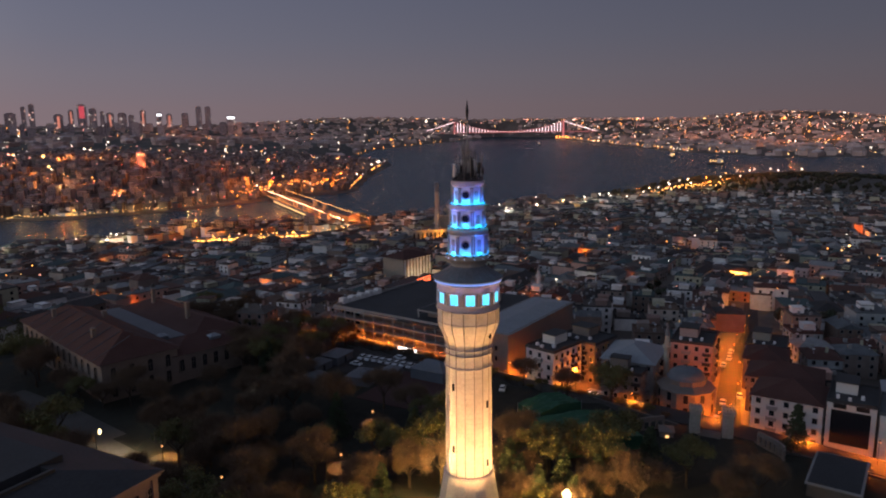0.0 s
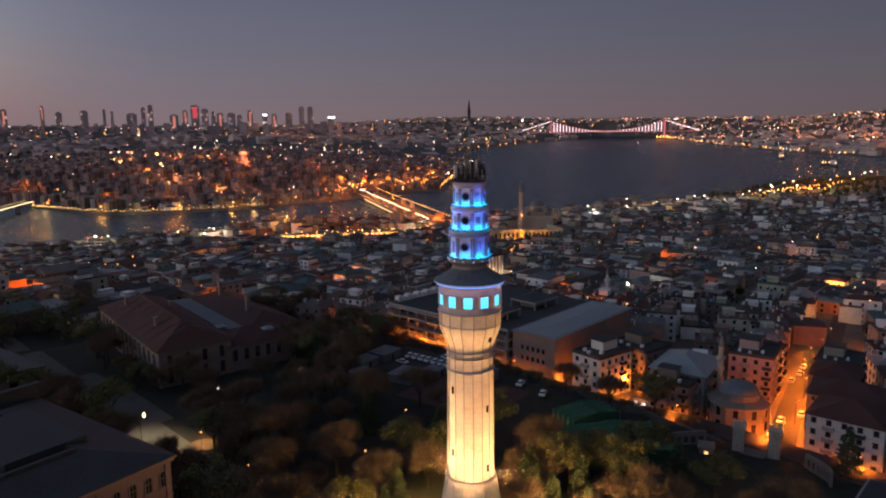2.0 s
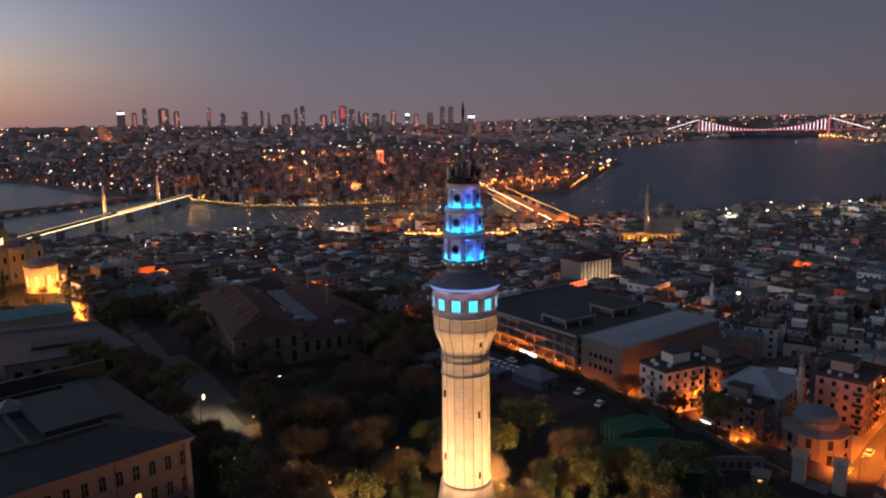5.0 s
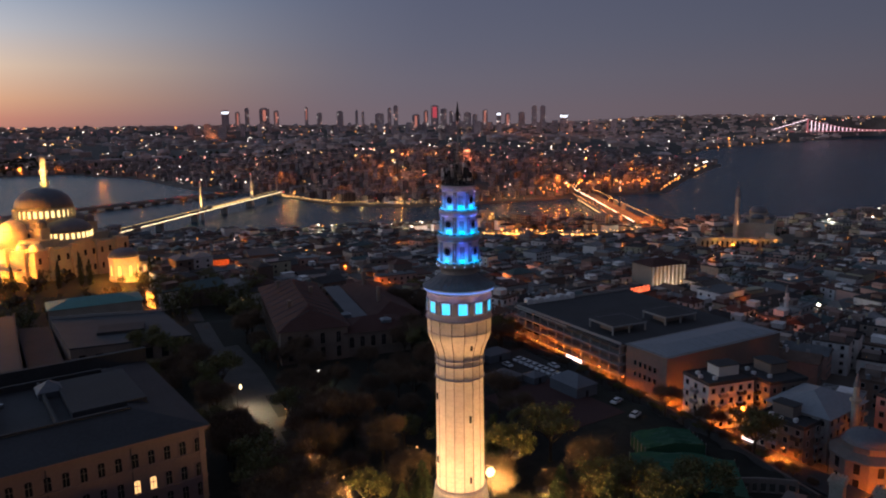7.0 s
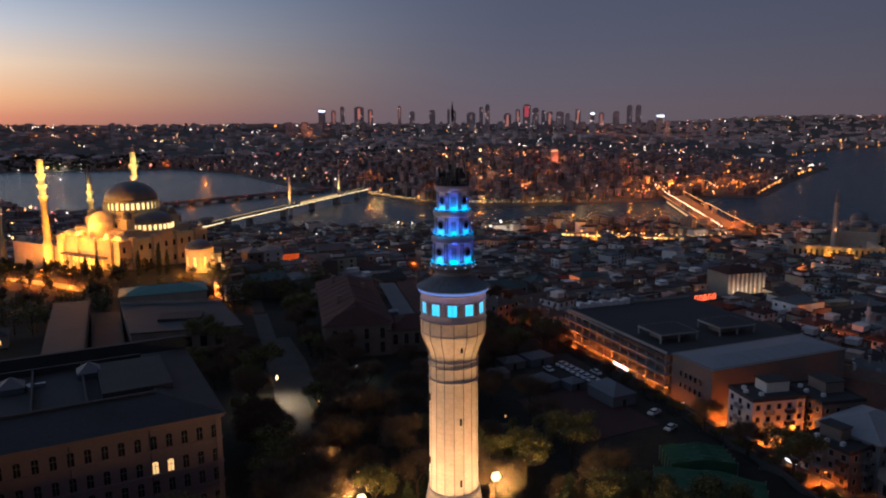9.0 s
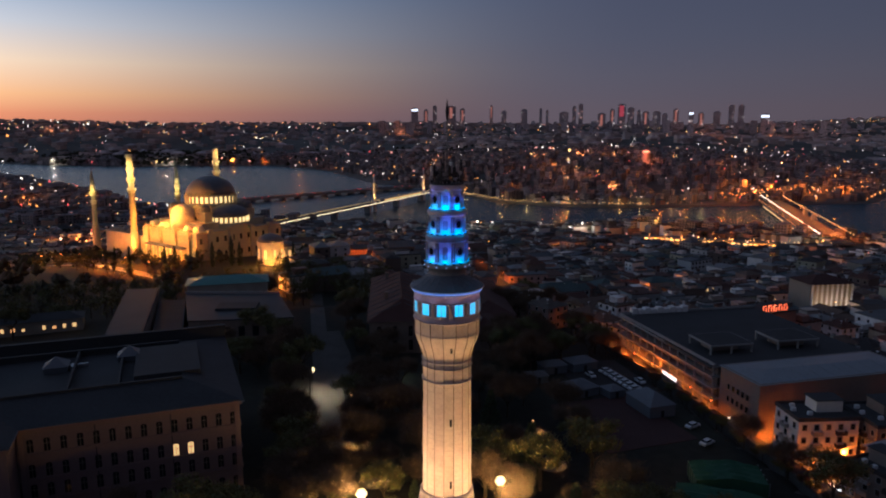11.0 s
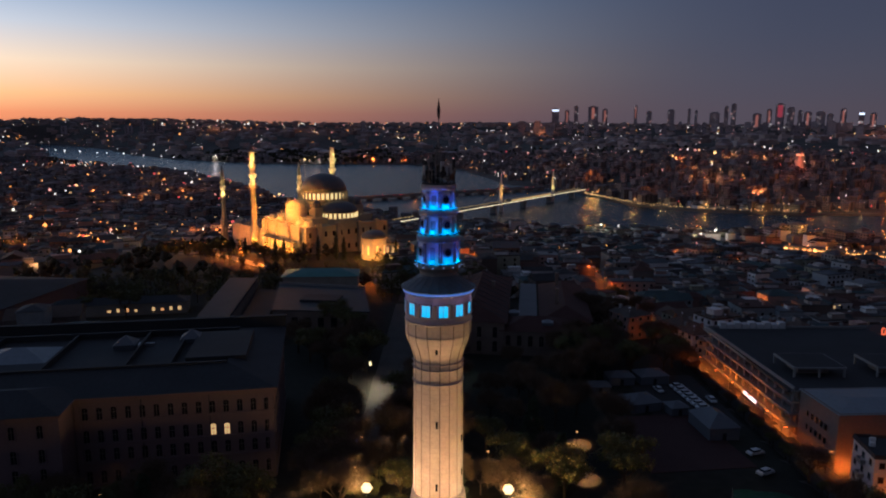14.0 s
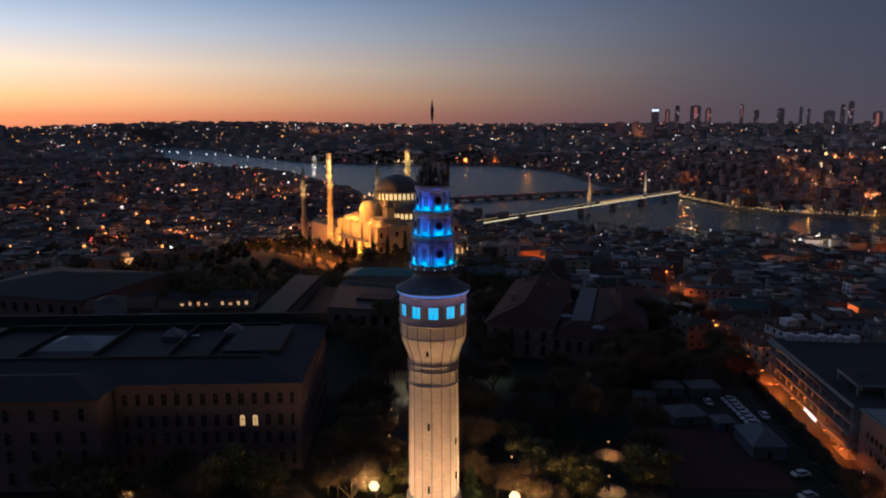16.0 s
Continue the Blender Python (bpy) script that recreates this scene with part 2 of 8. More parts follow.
M = dict(
    marble=mat("marble", (0.60, 0.53, 0.43), 0.7, var=0.24, scale=0.55, fine=2.6, bump=0.35, spread=0.25),
    # darker brown for the lines along the facet edges
    rib=mat("dark_joint", (0.17, 0.13, 0.10), 0.85, var=0.3, scale=0.7, fine=4),
    # the lilac of the blue LED light is put into this marble's colour
    gallery_stone=mat("led_tinted_marble", (0.52, 0.46, 0.48), 0.75, var=0.2, scale=0.8, fine=4),
    marble_white=mat("white_marble", (0.72, 0.71, 0.70), 0.6, var=0.1, scale=0.5, fine=3, spread=0.12),
    marble_joint=mat("marble_joint", (0.50, 0.45, 0.38), 0.8, var=0.2, scale=0.8, fine=4),
    cornice=mat("cornice_marble", (0.40, 0.36, 0.34), 0.8, var=0.2, scale=0.8, fine=4),
    ring_stone=mat("mauve_ring_marble", (0.50, 0.43, 0.40), 0.8, var=0.3, scale=0.9, fine=4),
    hall_plaster=mat("old_hall_plaster", (0.25, 0.19, 0.155), 0.9, var=0.3, scale=0.2, fine=2),
    marble_dark=mat("weathered_marble", (0.34, 0.31, 0.28), 0.8, var=0.25, scale=0.8, fine=4),
    lead=mat("lead_sheet", (0.15, 0.16, 0.18), 0.55, metal=0.2, var=0.25, scale=0.4, fine=2),
    iron=mat("dark_iron", (0.045, 0.045, 0.05), 0.6, metal=0.5, var=0.2),
    steel=mat("grey_steel", (0.30, 0.31, 0.33), 0.45, metal=0.6, var=0.15),
    pale_steel=mat("pale_weathered_steel", (0.40, 0.37, 0.34), 0.6, metal=0.1, var=0.25, scale=1.0, fine=5),
    white_paint=mat("white_paint", (0.7, 0.7, 0.7), 0.5, var=0.08),
    glass=mat("dark_glass", (0.018, 0.02, 0.024), 0.12, var=0.1, bump=0, spec=0.5),
    roof_tar=mat("tar_roof", (0.048, 0.049, 0.053), 0.85, var=0.3, scale=0.12, fine=1.5),
    roof_grey=mat("grey_roof_sheet", (0.13, 0.145, 0.165), 0.6, var=0.2, scale=0.1, fine=1.2, rnd="island", spread=0.5),
    roof_slate=mat("slate_grey_roof", (0.056, 0.060, 0.068), 0.75, var=0.3, scale=0.12, fine=1.4),
    roof_red=mat("red_roof_tiles", (0.078, 0.030, 0.024), 0.85, var=0.35, scale=0.15, fine=2.5, bump=0.5, second=(0.050, 0.027, 0.024)),
    roof_green=mat("green_copper_sheet", (0.10, 0.25, 0.23), 0.6, var=0.25, scale=0.2, fine=1.5),
    roof_metal=mat("zinc_roof", (0.24, 0.27, 0.30), 0.5, metal=0.0, var=0.2, scale=0.15, fine=1.0),
    pink_plaster=mat("pink_plaster", (0.205, 0.142, 0.144), 0.85, var=0.18, scale=0.2, fine=2),
    cream_plaster=mat("cream_plaster", (0.34, 0.29, 0.235), 0.85, var=0.2, scale=0.25, fine=2),
    stone=mat("cut_stone", (0.40, 0.36, 0.30), 0.85, var=0.25, scale=0.2, fine=1.6, bump=0.4),
    garden_stone=mat("old_garden_wall", (0.11, 0.10, 0.09), 0.9, var=0.3, scale=0.3, fine=2, bump=0.4),
    concrete=mat("concrete", (0.28, 0.275, 0.27), 0.85, var=0.2, scale=0.2, fine=2),
    brown_wall=mat("brown_render", (0.20, 0.165, 0.145), 0.85, var=0.2, scale=0.2, fine=2),
    plaster=mat("house_plaster", (0.62, 0.58, 0.55), 0.85, var=0.25, scale=0.3, fine=2, rnd="object", second=(0.155, 0.10, 0.08), pick=0.62, palette=((0.66, 0.61, 0.57), (0.16, 0.115, 0.095), (0.40, 0.33, 0.28), (0.52, 0.50, 0.49), (0.24, 0.155, 0.13), (0.30, 0.31, 0.31), (0.46, 0.29, 0.24), (0.70, 0.68, 0.66), (0.20, 0.16, 0.14), (0.36, 0.34, 0.25))),
    house_roof=mat("house_roof", (0.13, 0.135, 0.14), 0.85, var=0.35, scale=0.3, fine=2, rnd="object", second=(0.10, 0.062, 0.055), pick=0.7, palette=((0.068, 0.066, 0.067), (0.094, 0.048, 0.038), (0.105, 0.114, 0.122), (0.045, 0.041, 0.041), (0.090, 0.076, 0.068), (0.060, 0.090, 0.092), (0.074, 0.036, 0.030), (0.21, 0.213, 0.217), (0.038, 0.035, 0.036), (0.118, 0.082, 0.064))),
    city_wall=mat("city_plaster", (0.78, 0.72, 0.67), 0.85, var=0.25, scale=0.05, fine=0.6, rnd="island", second=(0.150, 0.098, 0.078), pick=0.62, bump=0, palette=((0.66, 0.61, 0.57), (0.16, 0.115, 0.095), (0.40, 0.33, 0.28), (0.52, 0.50, 0.49), (0.24, 0.155, 0.13), (0.30, 0.31, 0.31), (0.46, 0.29, 0.24), (0.70, 0.68, 0.66), (0.20, 0.16, 0.14), (0.36, 0.34, 0.25))),
    city_roof=mat("city_roofs", (0.185, 0.178, 0.178), 0.8, var=0.35, scale=0.05, fine=0.8, rnd="island", second=(0.088, 0.055, 0.047), bump=0, pick=0.5, palette=((0.068, 0.066, 0.067), (0.094, 0.048, 0.038), (0.105, 0.114, 0.122), (0.045, 0.041, 0.041), (0.090, 0.076, 0.068), (0.060, 0.090, 0.092), (0.074, 0.036, 0.030), (0.21, 0.213, 0.217), (0.038, 0.035, 0.036), (0.118, 0.082, 0.064))),
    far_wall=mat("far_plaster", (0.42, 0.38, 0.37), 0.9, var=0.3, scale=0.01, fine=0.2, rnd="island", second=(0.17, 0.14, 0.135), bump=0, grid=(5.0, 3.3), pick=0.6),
    # distance haze is put into these two paler base colours
    haze_wall=mat("hazed_plaster", (0.60, 0.51, 0.48), 0.9, var=0.25, scale=0.01, fine=0.2, rnd="island", second=(0.27, 0.205, 0.19), bump=0, pick=0.7),
    haze_roof=mat("hazed_roofs", (0.52, 0.47, 0.47), 0.9, var=0.3, scale=0.01, fine=0.2, rnd="island", second=(0.28, 0.21, 0.20), bump=0),
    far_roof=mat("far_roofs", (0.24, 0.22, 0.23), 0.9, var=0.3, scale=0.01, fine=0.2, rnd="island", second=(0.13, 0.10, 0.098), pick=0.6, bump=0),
    # haze over the far ridge towers is put into this pale colour
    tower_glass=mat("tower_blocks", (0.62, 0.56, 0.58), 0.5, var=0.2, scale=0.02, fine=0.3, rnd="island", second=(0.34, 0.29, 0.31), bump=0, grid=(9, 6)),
    asphalt=mat("asphalt", (0.042, 0.04, 0.041), 0.9, var=0.25, scale=0.12, fine=2),
    dark_paving=mat("worn_dark_paving", (0.085, 0.080, 0.075), 0.85, var=0.35, scale=0.2, fine=1.5),
    paving=mat("stone_paving", (0.15, 0.138, 0.125), 0.85, var=0.25, scale=0.15, fine=1.5),
    clay=mat("red_clay_court", (0.072, 0.036, 0.034), 0.9, var=0.25, scale=0.15, fine=1.5),
    earth=mat("dark_ground", (0.026, 0.024, 0.020), 0.95, var=0.5, scale=0.03, fine=0.4, second=(0.016, 0.019, 0.012)),
    town_ground=mat("town_ground", (0.10, 0.088, 0.08), 0.95, var=0.4, scale=0.012, fine=0.12, second=(0.12, 0.105, 0.09), bump=0),
    water=water_material(),
    net=mat("green_netting", (0.028, 0.105, 0.058), 0.8, var=0.3, scale=0.3, fine=3, spread=0.4),
    tent=mat("white_tarpaulin", (0.145, 0.155, 0.175), 0.6, var=0.2, scale=0.4, fine=2),
    bark=mat("bark", (0.07, 0.052, 0.04), 0.95, var=0.3, scale=1, fine=6, bump=0.5),
    leaf=mat("leaves", (0.080, 0.096, 0.030), 0.7, var=0.3, scale=0.2, fine=2, rnd="island", second=(0.105, 0.078, 0.030), bump=0),
    twig=mat("bare_twigs", (0.135, 0.088, 0.056), 0.9, var=0.3, scale=0.3, fine=3, rnd="island", second=(0.080, 0.055, 0.038), bump=0),
    needle=mat("conifer_needles", (0.028, 0.048, 0.024), 0.75, var=0.3, scale=0.3, fine=3, rnd="island", second=(0.05, 0.06, 0.03), bump=0),
    far_leaf=mat("far_foliage", (0.030, 0.036, 0.020), 0.9, var=0.4, scale=0.02, fine=0.3, rnd="island", second=(0.05, 0.04, 0.026), bump=0),
    car_paint=mat("white_car_paint", (0.62, 0.64, 0.66), 0.3, var=0.05, bump=0, spec=0.5),
    rubber=mat("black_rubber", (0.02, 0.02, 0.02), 0.9, var=0.1, bump=0),
    ship_hull=mat("ship_hull", (0.05, 0.05, 0.06), 0.6, var=0.2, bump=0),
)
G = dict(
    orange=glow("sodium_bulb", (1.0, 0.34, 0.06), 4.5),
    amber=glow("amber_bulb", (1.0, 0.55, 0.17), 4.5),
    white=glow("white_bulb", (1.0, 0.84, 0.68), 4.5),
    red=glow("red_bulb", (1.0, 0.08, 0.07), 2.5),
    dim=glow("dim_bulb", (1.0, 0.42, 0.13), 1.6),
    window=glow("lit_window", (1.0, 0.56, 0.20), 1.5),
    cyan=glow("cyan_lit_window", (0.05, 0.64, 1.0), 1.75),
    led_cyan=glow("cyan_led_lens", (0.0, 0.42, 1.0), 1.3),
    led_white=glow("blue_white_led", (0.42, 0.6, 1.0), 1.6),
    led=glow("blue_led_strip", (0.16, 0.36, 1.0), 0.75, True),
    flood=glow("flood_lens", (1.0, 0.74, 0.36), 3.4),
    # light on the far bridge's cables and steel is put in as emission
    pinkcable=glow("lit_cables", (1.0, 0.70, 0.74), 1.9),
    pinkpylon=glow("red_floodlight_glow", (0.9, 0.16, 0.17), 0.55),
    signwhite=glow("white_sign", (0.9, 0.93, 1.0), 3.0),
    signred=glow("red_sign", (1.0, 0.13, 0.035), 2.6),
    gold=glow("gold_floodlit_steel", (1.0, 0.62, 0.2), 1.1),
    pinkred=glow("red_tower_face_glow", (1.0, 0.08, 0.12), 0.5),
    line=glow("warm_light_line", (1.0, 0.74, 0.42), 3.4),
    rose=glow("rose_bulb", (1.0, 0.36, 0.26), 3.2),
    tower_window=glow("rosy_tower_windows", (1.0, 0.52, 0.42), 0.9),
    tower_white=glow("pale_tower_windows", (1.0, 0.82, 0.74), 1.1),
    drum=glow("bright_drum_window", (1.0, 0.66, 0.24), 2.6),
    # emission stands for the reddish light on the tower faces
    towerlit=glow("warm_tower_face_glow", (1.0, 0.30, 0.20), 0.55),
)


# ---- mesh helpers ----
class Geo:
    """Collects vertices, faces and material slots for one mesh."""

    def __init__(self):
        self.v, self.f, self.m = [], [], []

    def poly(self, pts, mi=0):
        n = len(self.v)
        self.v.extend(tuple(p) for p in pts)
        self.f.append(tuple(range(n, n + len(pts))))
        self.m.append(mi)

    def box(self, cx, cy, z0, sx, sy, h, rot=0.0, mi=0, top=None, taper=1.0, bottom=True):
        c, s, n = math.cos(rot), math.sin(rot), len(self.v)
        for z, k in ((z0, 1.0), (z0 + h, taper)):
            for a, b in ((-1, -1), (1, -1), (1, 1), (-1, 1)):
                x, y = a * sx / 2 * k, b * sy / 2 * k
                self.v.append((cx + x * c - y * s, cy + x * s + y * c, z))
        faces = [(0, 1, 5, 4), (1, 2, 6, 5), (2, 3, 7, 6), (3, 0, 4, 7), (4, 5, 6, 7)] + ([(3, 2, 1, 0)] if bottom else [])
        self.f.extend(tuple(i + n for i in q) for q in faces)
        self.m.extend([mi] * 4 + [mi if top is None else top] + ([mi] if bottom else []))

    def ring(self, profile, n=16, cx=0.0, cy=0.0, rot=0.0, mi=0, sx=1.0, sy=1.0, cap=True, arc=None):
        """A turned form from (radius, height) pairs."""
        base, m = len(self.v), n if arc is None else n + 1
        for r, z in profile:
            for i in range(m):
                a = rot + (2 * math.pi if arc is None else arc) * i / n
                self.v.append((cx + r * sx * math.cos(a), cy + r * sy * math.sin(a), z))
        for j in range(len(profile) - 1):
            for i in range(n):
                k = (i + 1) % m
                self.f.append((base + j * m + i, base + j * m + k, base + (j + 1) * m + k, base + (j + 1) * m + i))
                self.m.append(mi)
        if cap:
            if profile[-1][0] > 0.01:
                self.f.append(tuple(base + (len(profile) - 1) * m + i for i in range(m)))
                self.m.append(mi)
            if profile[0][0] > 0.01:
                self.f.append(tuple(base + i for i in reversed(range(m))))
                self.m.append(mi)

    def tube(self, a, b, r0, r1=None, n=6, mi=0):
        a, b = Vector(a), Vector(b)
        r1 = r0 if r1 is None else r1
        q = (b - a).to_track_quat("Z", "Y").to_matrix()
        base = len(self.v)
        for p, r in ((a, r0), (b, r1)):
            for i in range(n):
                t = 2 * math.pi * i / n
                self.v.append(tuple(p + q @ Vector((r * math.cos(t), r * math.sin(t), 0))))
        for i in range(n):
            k = (i + 1) % n
            self.f.append((base + i, base + k, base + n + k, base + n + i))
            self.m.append(mi)
        self.f.append(tuple(base + n + i for i in range(n)))
        self.f.append(tuple(base + i for i in reversed(range(n))))
        self.m.extend([mi, mi])

    def hip(self, cx, cy, z, sx, sy, h, rot=0.0, over=0.4, mi=0, gable=False):
        """A hipped (or gabled) roof over a rectangle, the ridge along its longer side."""
        c, s, n = math.cos(rot), math.sin(rot), len(self.v)
        a, b = sx / 2 + over, sy / 2 + over
        if sx >= sy:
            r = a if gable else max(a - b, 0.05)
            ridge = [(-r, 0), (r, 0)]
            faces = [(0, 1, 5, 4), (1, 2, 5), (2, 3, 4, 5), (3, 0, 4), (3, 2, 1, 0)]
        else:
            r = b if gable else max(b - a, 0.05)
            ridge = [(0, -r), (0, r)]
            faces = [(0, 1, 4), (1, 2, 5, 4), (2, 3, 5), (3, 0, 4, 5), (3, 2, 1, 0)]
        pts = [(-a, -b, z), (a, -b, z), (a, b, z), (-a, b, z)] + [(x, y, z + h) for x, y in ridge]
        self.v.extend((cx + x * c - y * s, cy + x * s + y * c, q) for x, y, q in pts)
        self.f.extend(tuple(i + n for i in q) for q in faces)
        self.m.extend([mi] * 5)

    def dot(self, x, y, z, r, mi=0):
        n = len(self.v)
        self.v.extend([(x + r, y, z), (x, y + r, z), (x - r, y, z), (x, y - r, z), (x, y, z + r), (x, y, z - r)])
        self.f.extend(tuple(i + n for i in q) for q in ((0, 1, 4), (1, 2, 4), (2, 3, 4), (3, 0, 4), (1, 0, 5), (2, 1, 5), (3, 2, 5), (0, 3, 5)))
        self.m.extend([mi] * 8)

    def mesh(self, name, mats, smooth=False):
        me = bpy.data.meshes.new(name)
        me.from_pydata(self.v, [], self.f)
        for m in mats:
            me.materials.append(m)
        if len(mats) > 1:
            me.polygons.foreach_set("material_index", self.m)
        if smooth:
            me.polygons.foreach_set("use_smooth", [True] * len(self.f))
        me.update()
        return me


def part(name, geo, mats, parent=None, label="", smooth=False, at=None):
    mats = mats if isinstance(mats, (list, tuple)) else [mats]
    ob = new(name, geo.mesh(name, mats, smooth) if isinstance(geo, Geo) else geo)
    if at is not None:
        ob.matrix_basis = at
    if parent is not None:
        ob.parent = parent
    if label:
        ob["label"] = label
    return ob


def thing(name, m, label, category, group="", kind=""):
    ob = new(name)
    ob.empty_display_size = 1.0
    ob.matrix_basis = m
    return tagged(ob, label, category, group, kind)


def smooth_step(a, b, x):
    t = np.clip((np.asarray(x, float) - a) / (b - a), 0, 1)
    return t * t * (3 - 2 * t)


# ---- plan of the land: shores, hills and the drawing-in of far distance ----
MID_EYE = np.array((-45.0, -98.0, 80.7))
SHORE = np.array([
    (-3300, 5750), (-2900, 5000), (-2540, 4420), (-1490, 2680), (-1090, 2270), (-870, 2090), (-680, 1860), (-560, 1660), (-330, 1270), (-130, 985), (44, 897), (155, 836),
    (253, 833), (368, 806), (446, 783), (540, 716), (629, 648), (716, 595), (815, 568), (938, 570), (1026, 505), (1275, 492), (1650, 490),
    (1850, 330), (1700, -500), (1200, -1300), (4200, -2500), (3150, 150), (2850, 520), (3250, 1055), (4143, 1773), (5724, 2953), (6400, 3300), (6900, 4400),
    (6500, 4400), (5450, 3720), (4286, 3343), (2946, 2732), (1950, 1956), (1896, 1654), (1326, 1251), (995, 985),
    (749, 1000), (569, 1000), (421, 1045), (333, 1130), (286, 1400), (158, 1614), (68, 2150), (-129, 2520), (-650, 2560), (-1011, 2760), (-1450, 3260), (-1950, 4080), (-3050, 5500)], float)
HILLS = [(0, 0, 52, 450), (-92, 355, 25, 170), (-1400, 900, 52, 700), (-600, 500, 22, 350), (880, 1750, 48, 520), (1700, 3300, 76, 1100), (3300, 6800, 92, 2600),
         (-900, 4300, 70, 900), (-3600, 7500, 165, 2800), (600, 7800, 100, 2300), (7000, 6500, 170, 2000), (9400, 1800, 195, 1300), (8200, 3900, 120, 1400), (7500, 500, 90, 1300), (1500, 150, 25, 350)]


def from_shore(x, y):
    """Distance to the shore in metres, positive on land."""
    x, y = np.asarray(x, float), np.asarray(y, float)
    best, inside = np.full(x.shape, 1e9), np.zeros(x.shape, bool)
    for (ax, ay), (bx, by) in zip(SHORE, np.roll(SHORE, -1, 0)):
        dx, dy = bx - ax, by - ay
        t = np.clip(((x - ax) * dx + (y - ay) * dy) / (dx * dx + dy * dy), 0, 1)
        best = np.minimum(best, np.hypot(x - ax - t * dx, y - ay - t * dy))
        cross = (ay > y) != (by > y)
        inside ^= cross & (x < (bx - ax) * (y - ay) / (by - ay + 1e-12) + ax)
    return np.where(inside, -best, best)


def ground(x, y, d=None):
    x, y = np.asarray(x, float), np.asarray(y, float)
    d = from_shore(x, y) if d is None else d
    rise = sum(a * np.exp(-((x - hx) ** 2 + (y - hy) ** 2) / s**2) for hx, hy, a, s in HILLS)
    rise = rise + 60 * smooth_step(5000, 11000, np.hypot(x, y)) + 5 * np.sin(x / 310) * np.cos(y / 270) * smooth_step(500, 1500, np.hypot(x, y))
    land = SEA + 2.2 + rise * smooth_step(0, 260, d)
    # the garden round the tower is one terrace
    out = np.maximum(np.maximum(-150 - x, x - 82), np.maximum(-160 - y, y - 200))
    land = 2.0 + (land - 2.0) * smooth_step(0, 9, out)
    return np.where(d > -6, SEA - 3 + (land - SEA + 3) * smooth_step(-6, 3, d), SEA - 4)


def warp(p):
    """Far distance is drawn in along the line of sight, so that all of it lies within five kilometres."""
    p = np.asarray(p, float)
    v = p - MID_EYE
    d = np.linalg.norm(v, axis=-1, keepdims=True)
    k = np.where(d > 2000, (2000 + 2800 * (1 - np.exp(-np.maximum(d - 2000, 0) / 2800))) / np.maximum(d, 1), 1.0)
    return MID_EYE + v * k


def warped(geo):
    if geo.v:
        geo.v = [tuple(q) for q in warp(np.array(geo.v))]
    return geo


def polar_sheet(radii, bearings, height):
    """A ground sheet in rings round the place, finer where it is looked at."""
    r, b = np.meshgrid(radii, np.radians(bearings), indexing="ij")
    x, y = MID_EYE[0] + r * np.sin(b), MID_EYE[1] + r * np.cos(b)
    co = warp(np.stack([x, y, height(x, y)], -1)).reshape(-1, 3)
    n, k = r.shape
    i = np.arange(n - 1)[:, None] * k + np.arange(k)[None]
    j = np.arange(n - 1)[:, None] * k + (np.arange(k)[None] + 1) % k
    faces = np.stack([i, i + k, j + k, j], -1).reshape(-1, 4)
    me = bpy.data.meshes.new("sheet")
    me.from_pydata(co.tolist(), [], faces.tolist())
    me.polygons.foreach_set("use_smooth", [True] * len(faces))
    return me


BEARINGS = np.concatenate([np.arange(-60, 105, 0.5), np.arange(105, 300, 5)])
RADII = np.concatenate([[0.01], np.arange(1, 300, 8), np.arange(300, 1750, 14), 1750 * 1.035 ** np.arange(0, 66)])


# ---- land, water, streets ----
land_me = polar_sheet(RADII, BEARINGS, ground)
land_me.materials.append(M["earth"])
land_me.materials.append(M["town_ground"])
centre = np.array([p.center[:2] for p in land_me.polygons])
land_me.polygons.foreach_set("material_index", ((centre[:, 0] > 84) | (centre[:, 1] > 470) | (centre[:, 0] < -235) | ((centre[:, 0] > -25) & (centre[:, 1] > 245))).astype(np.int32))
tagged(new("ground", land_me), "dark sloping city ground with garden terrace and hills", "ground", kind="structure")
sea_me = polar_sheet(np.concatenate([np.arange(350, 1750, 50), 1750 * 1.05 ** np.arange(0, 46)]), np.arange(-60, 130, 1.0), lambda x, y: np.full(x.shape, SEA))
sea_me.materials.append(M["water"])
tagged(new("water", sea_me), "dark slate-blue harbour water with fine ripples", "water", kind="structure")


def strip(name, pts, width, material, label, lift=0.12, kind="structure", category="road"):
    """A paved band that follows the ground along a line."""
    pts = [np.array(p, float) for p in pts]
    line = []
    for a, b in zip(pts, pts[1:]):
        n = max(2, int(np.linalg.norm(b - a) / 6))
        line += [a + (b - a) * i / n for i in range(n)]
    line.append(pts[-1])
    geo, rows = Geo(), []
    for i, p in enumerate(line):
        d = line[min(i + 1, len(line) - 1)] - line[max(i - 1, 0)]
        side = np.array((-d[1], d[0])) / (np.linalg.norm(d) + 1e-9) * width / 2
        rows.append([(*(p + side * k), 0) for k in (-1, 0, 1)])
    flat = np.array(rows).reshape(-1, 3)
    z = ground(flat[:, 0], flat[:, 1]) + lift
    z = z.reshape(-1, 3).max(axis=1)
    for (r0, z0), (r1, z1) in zip(zip(rows, z), zip(rows[1:], z[1:])):
        geo.poly([(*r0[0][:2], z0), (*r1[0][:2], z1), (*r1[2][:2], z1), (*r0[2][:2], z0)])
        for k in (0, 2):
            geo.poly([(*r0[k][:2], z0), (*r1[k][:2], z1), (*r1[k][:2], z1 - 0.6), (*r0[k][:2], z0 - 0.6)])
    return tagged(part(name, geo, material), label, category, kind=kind)


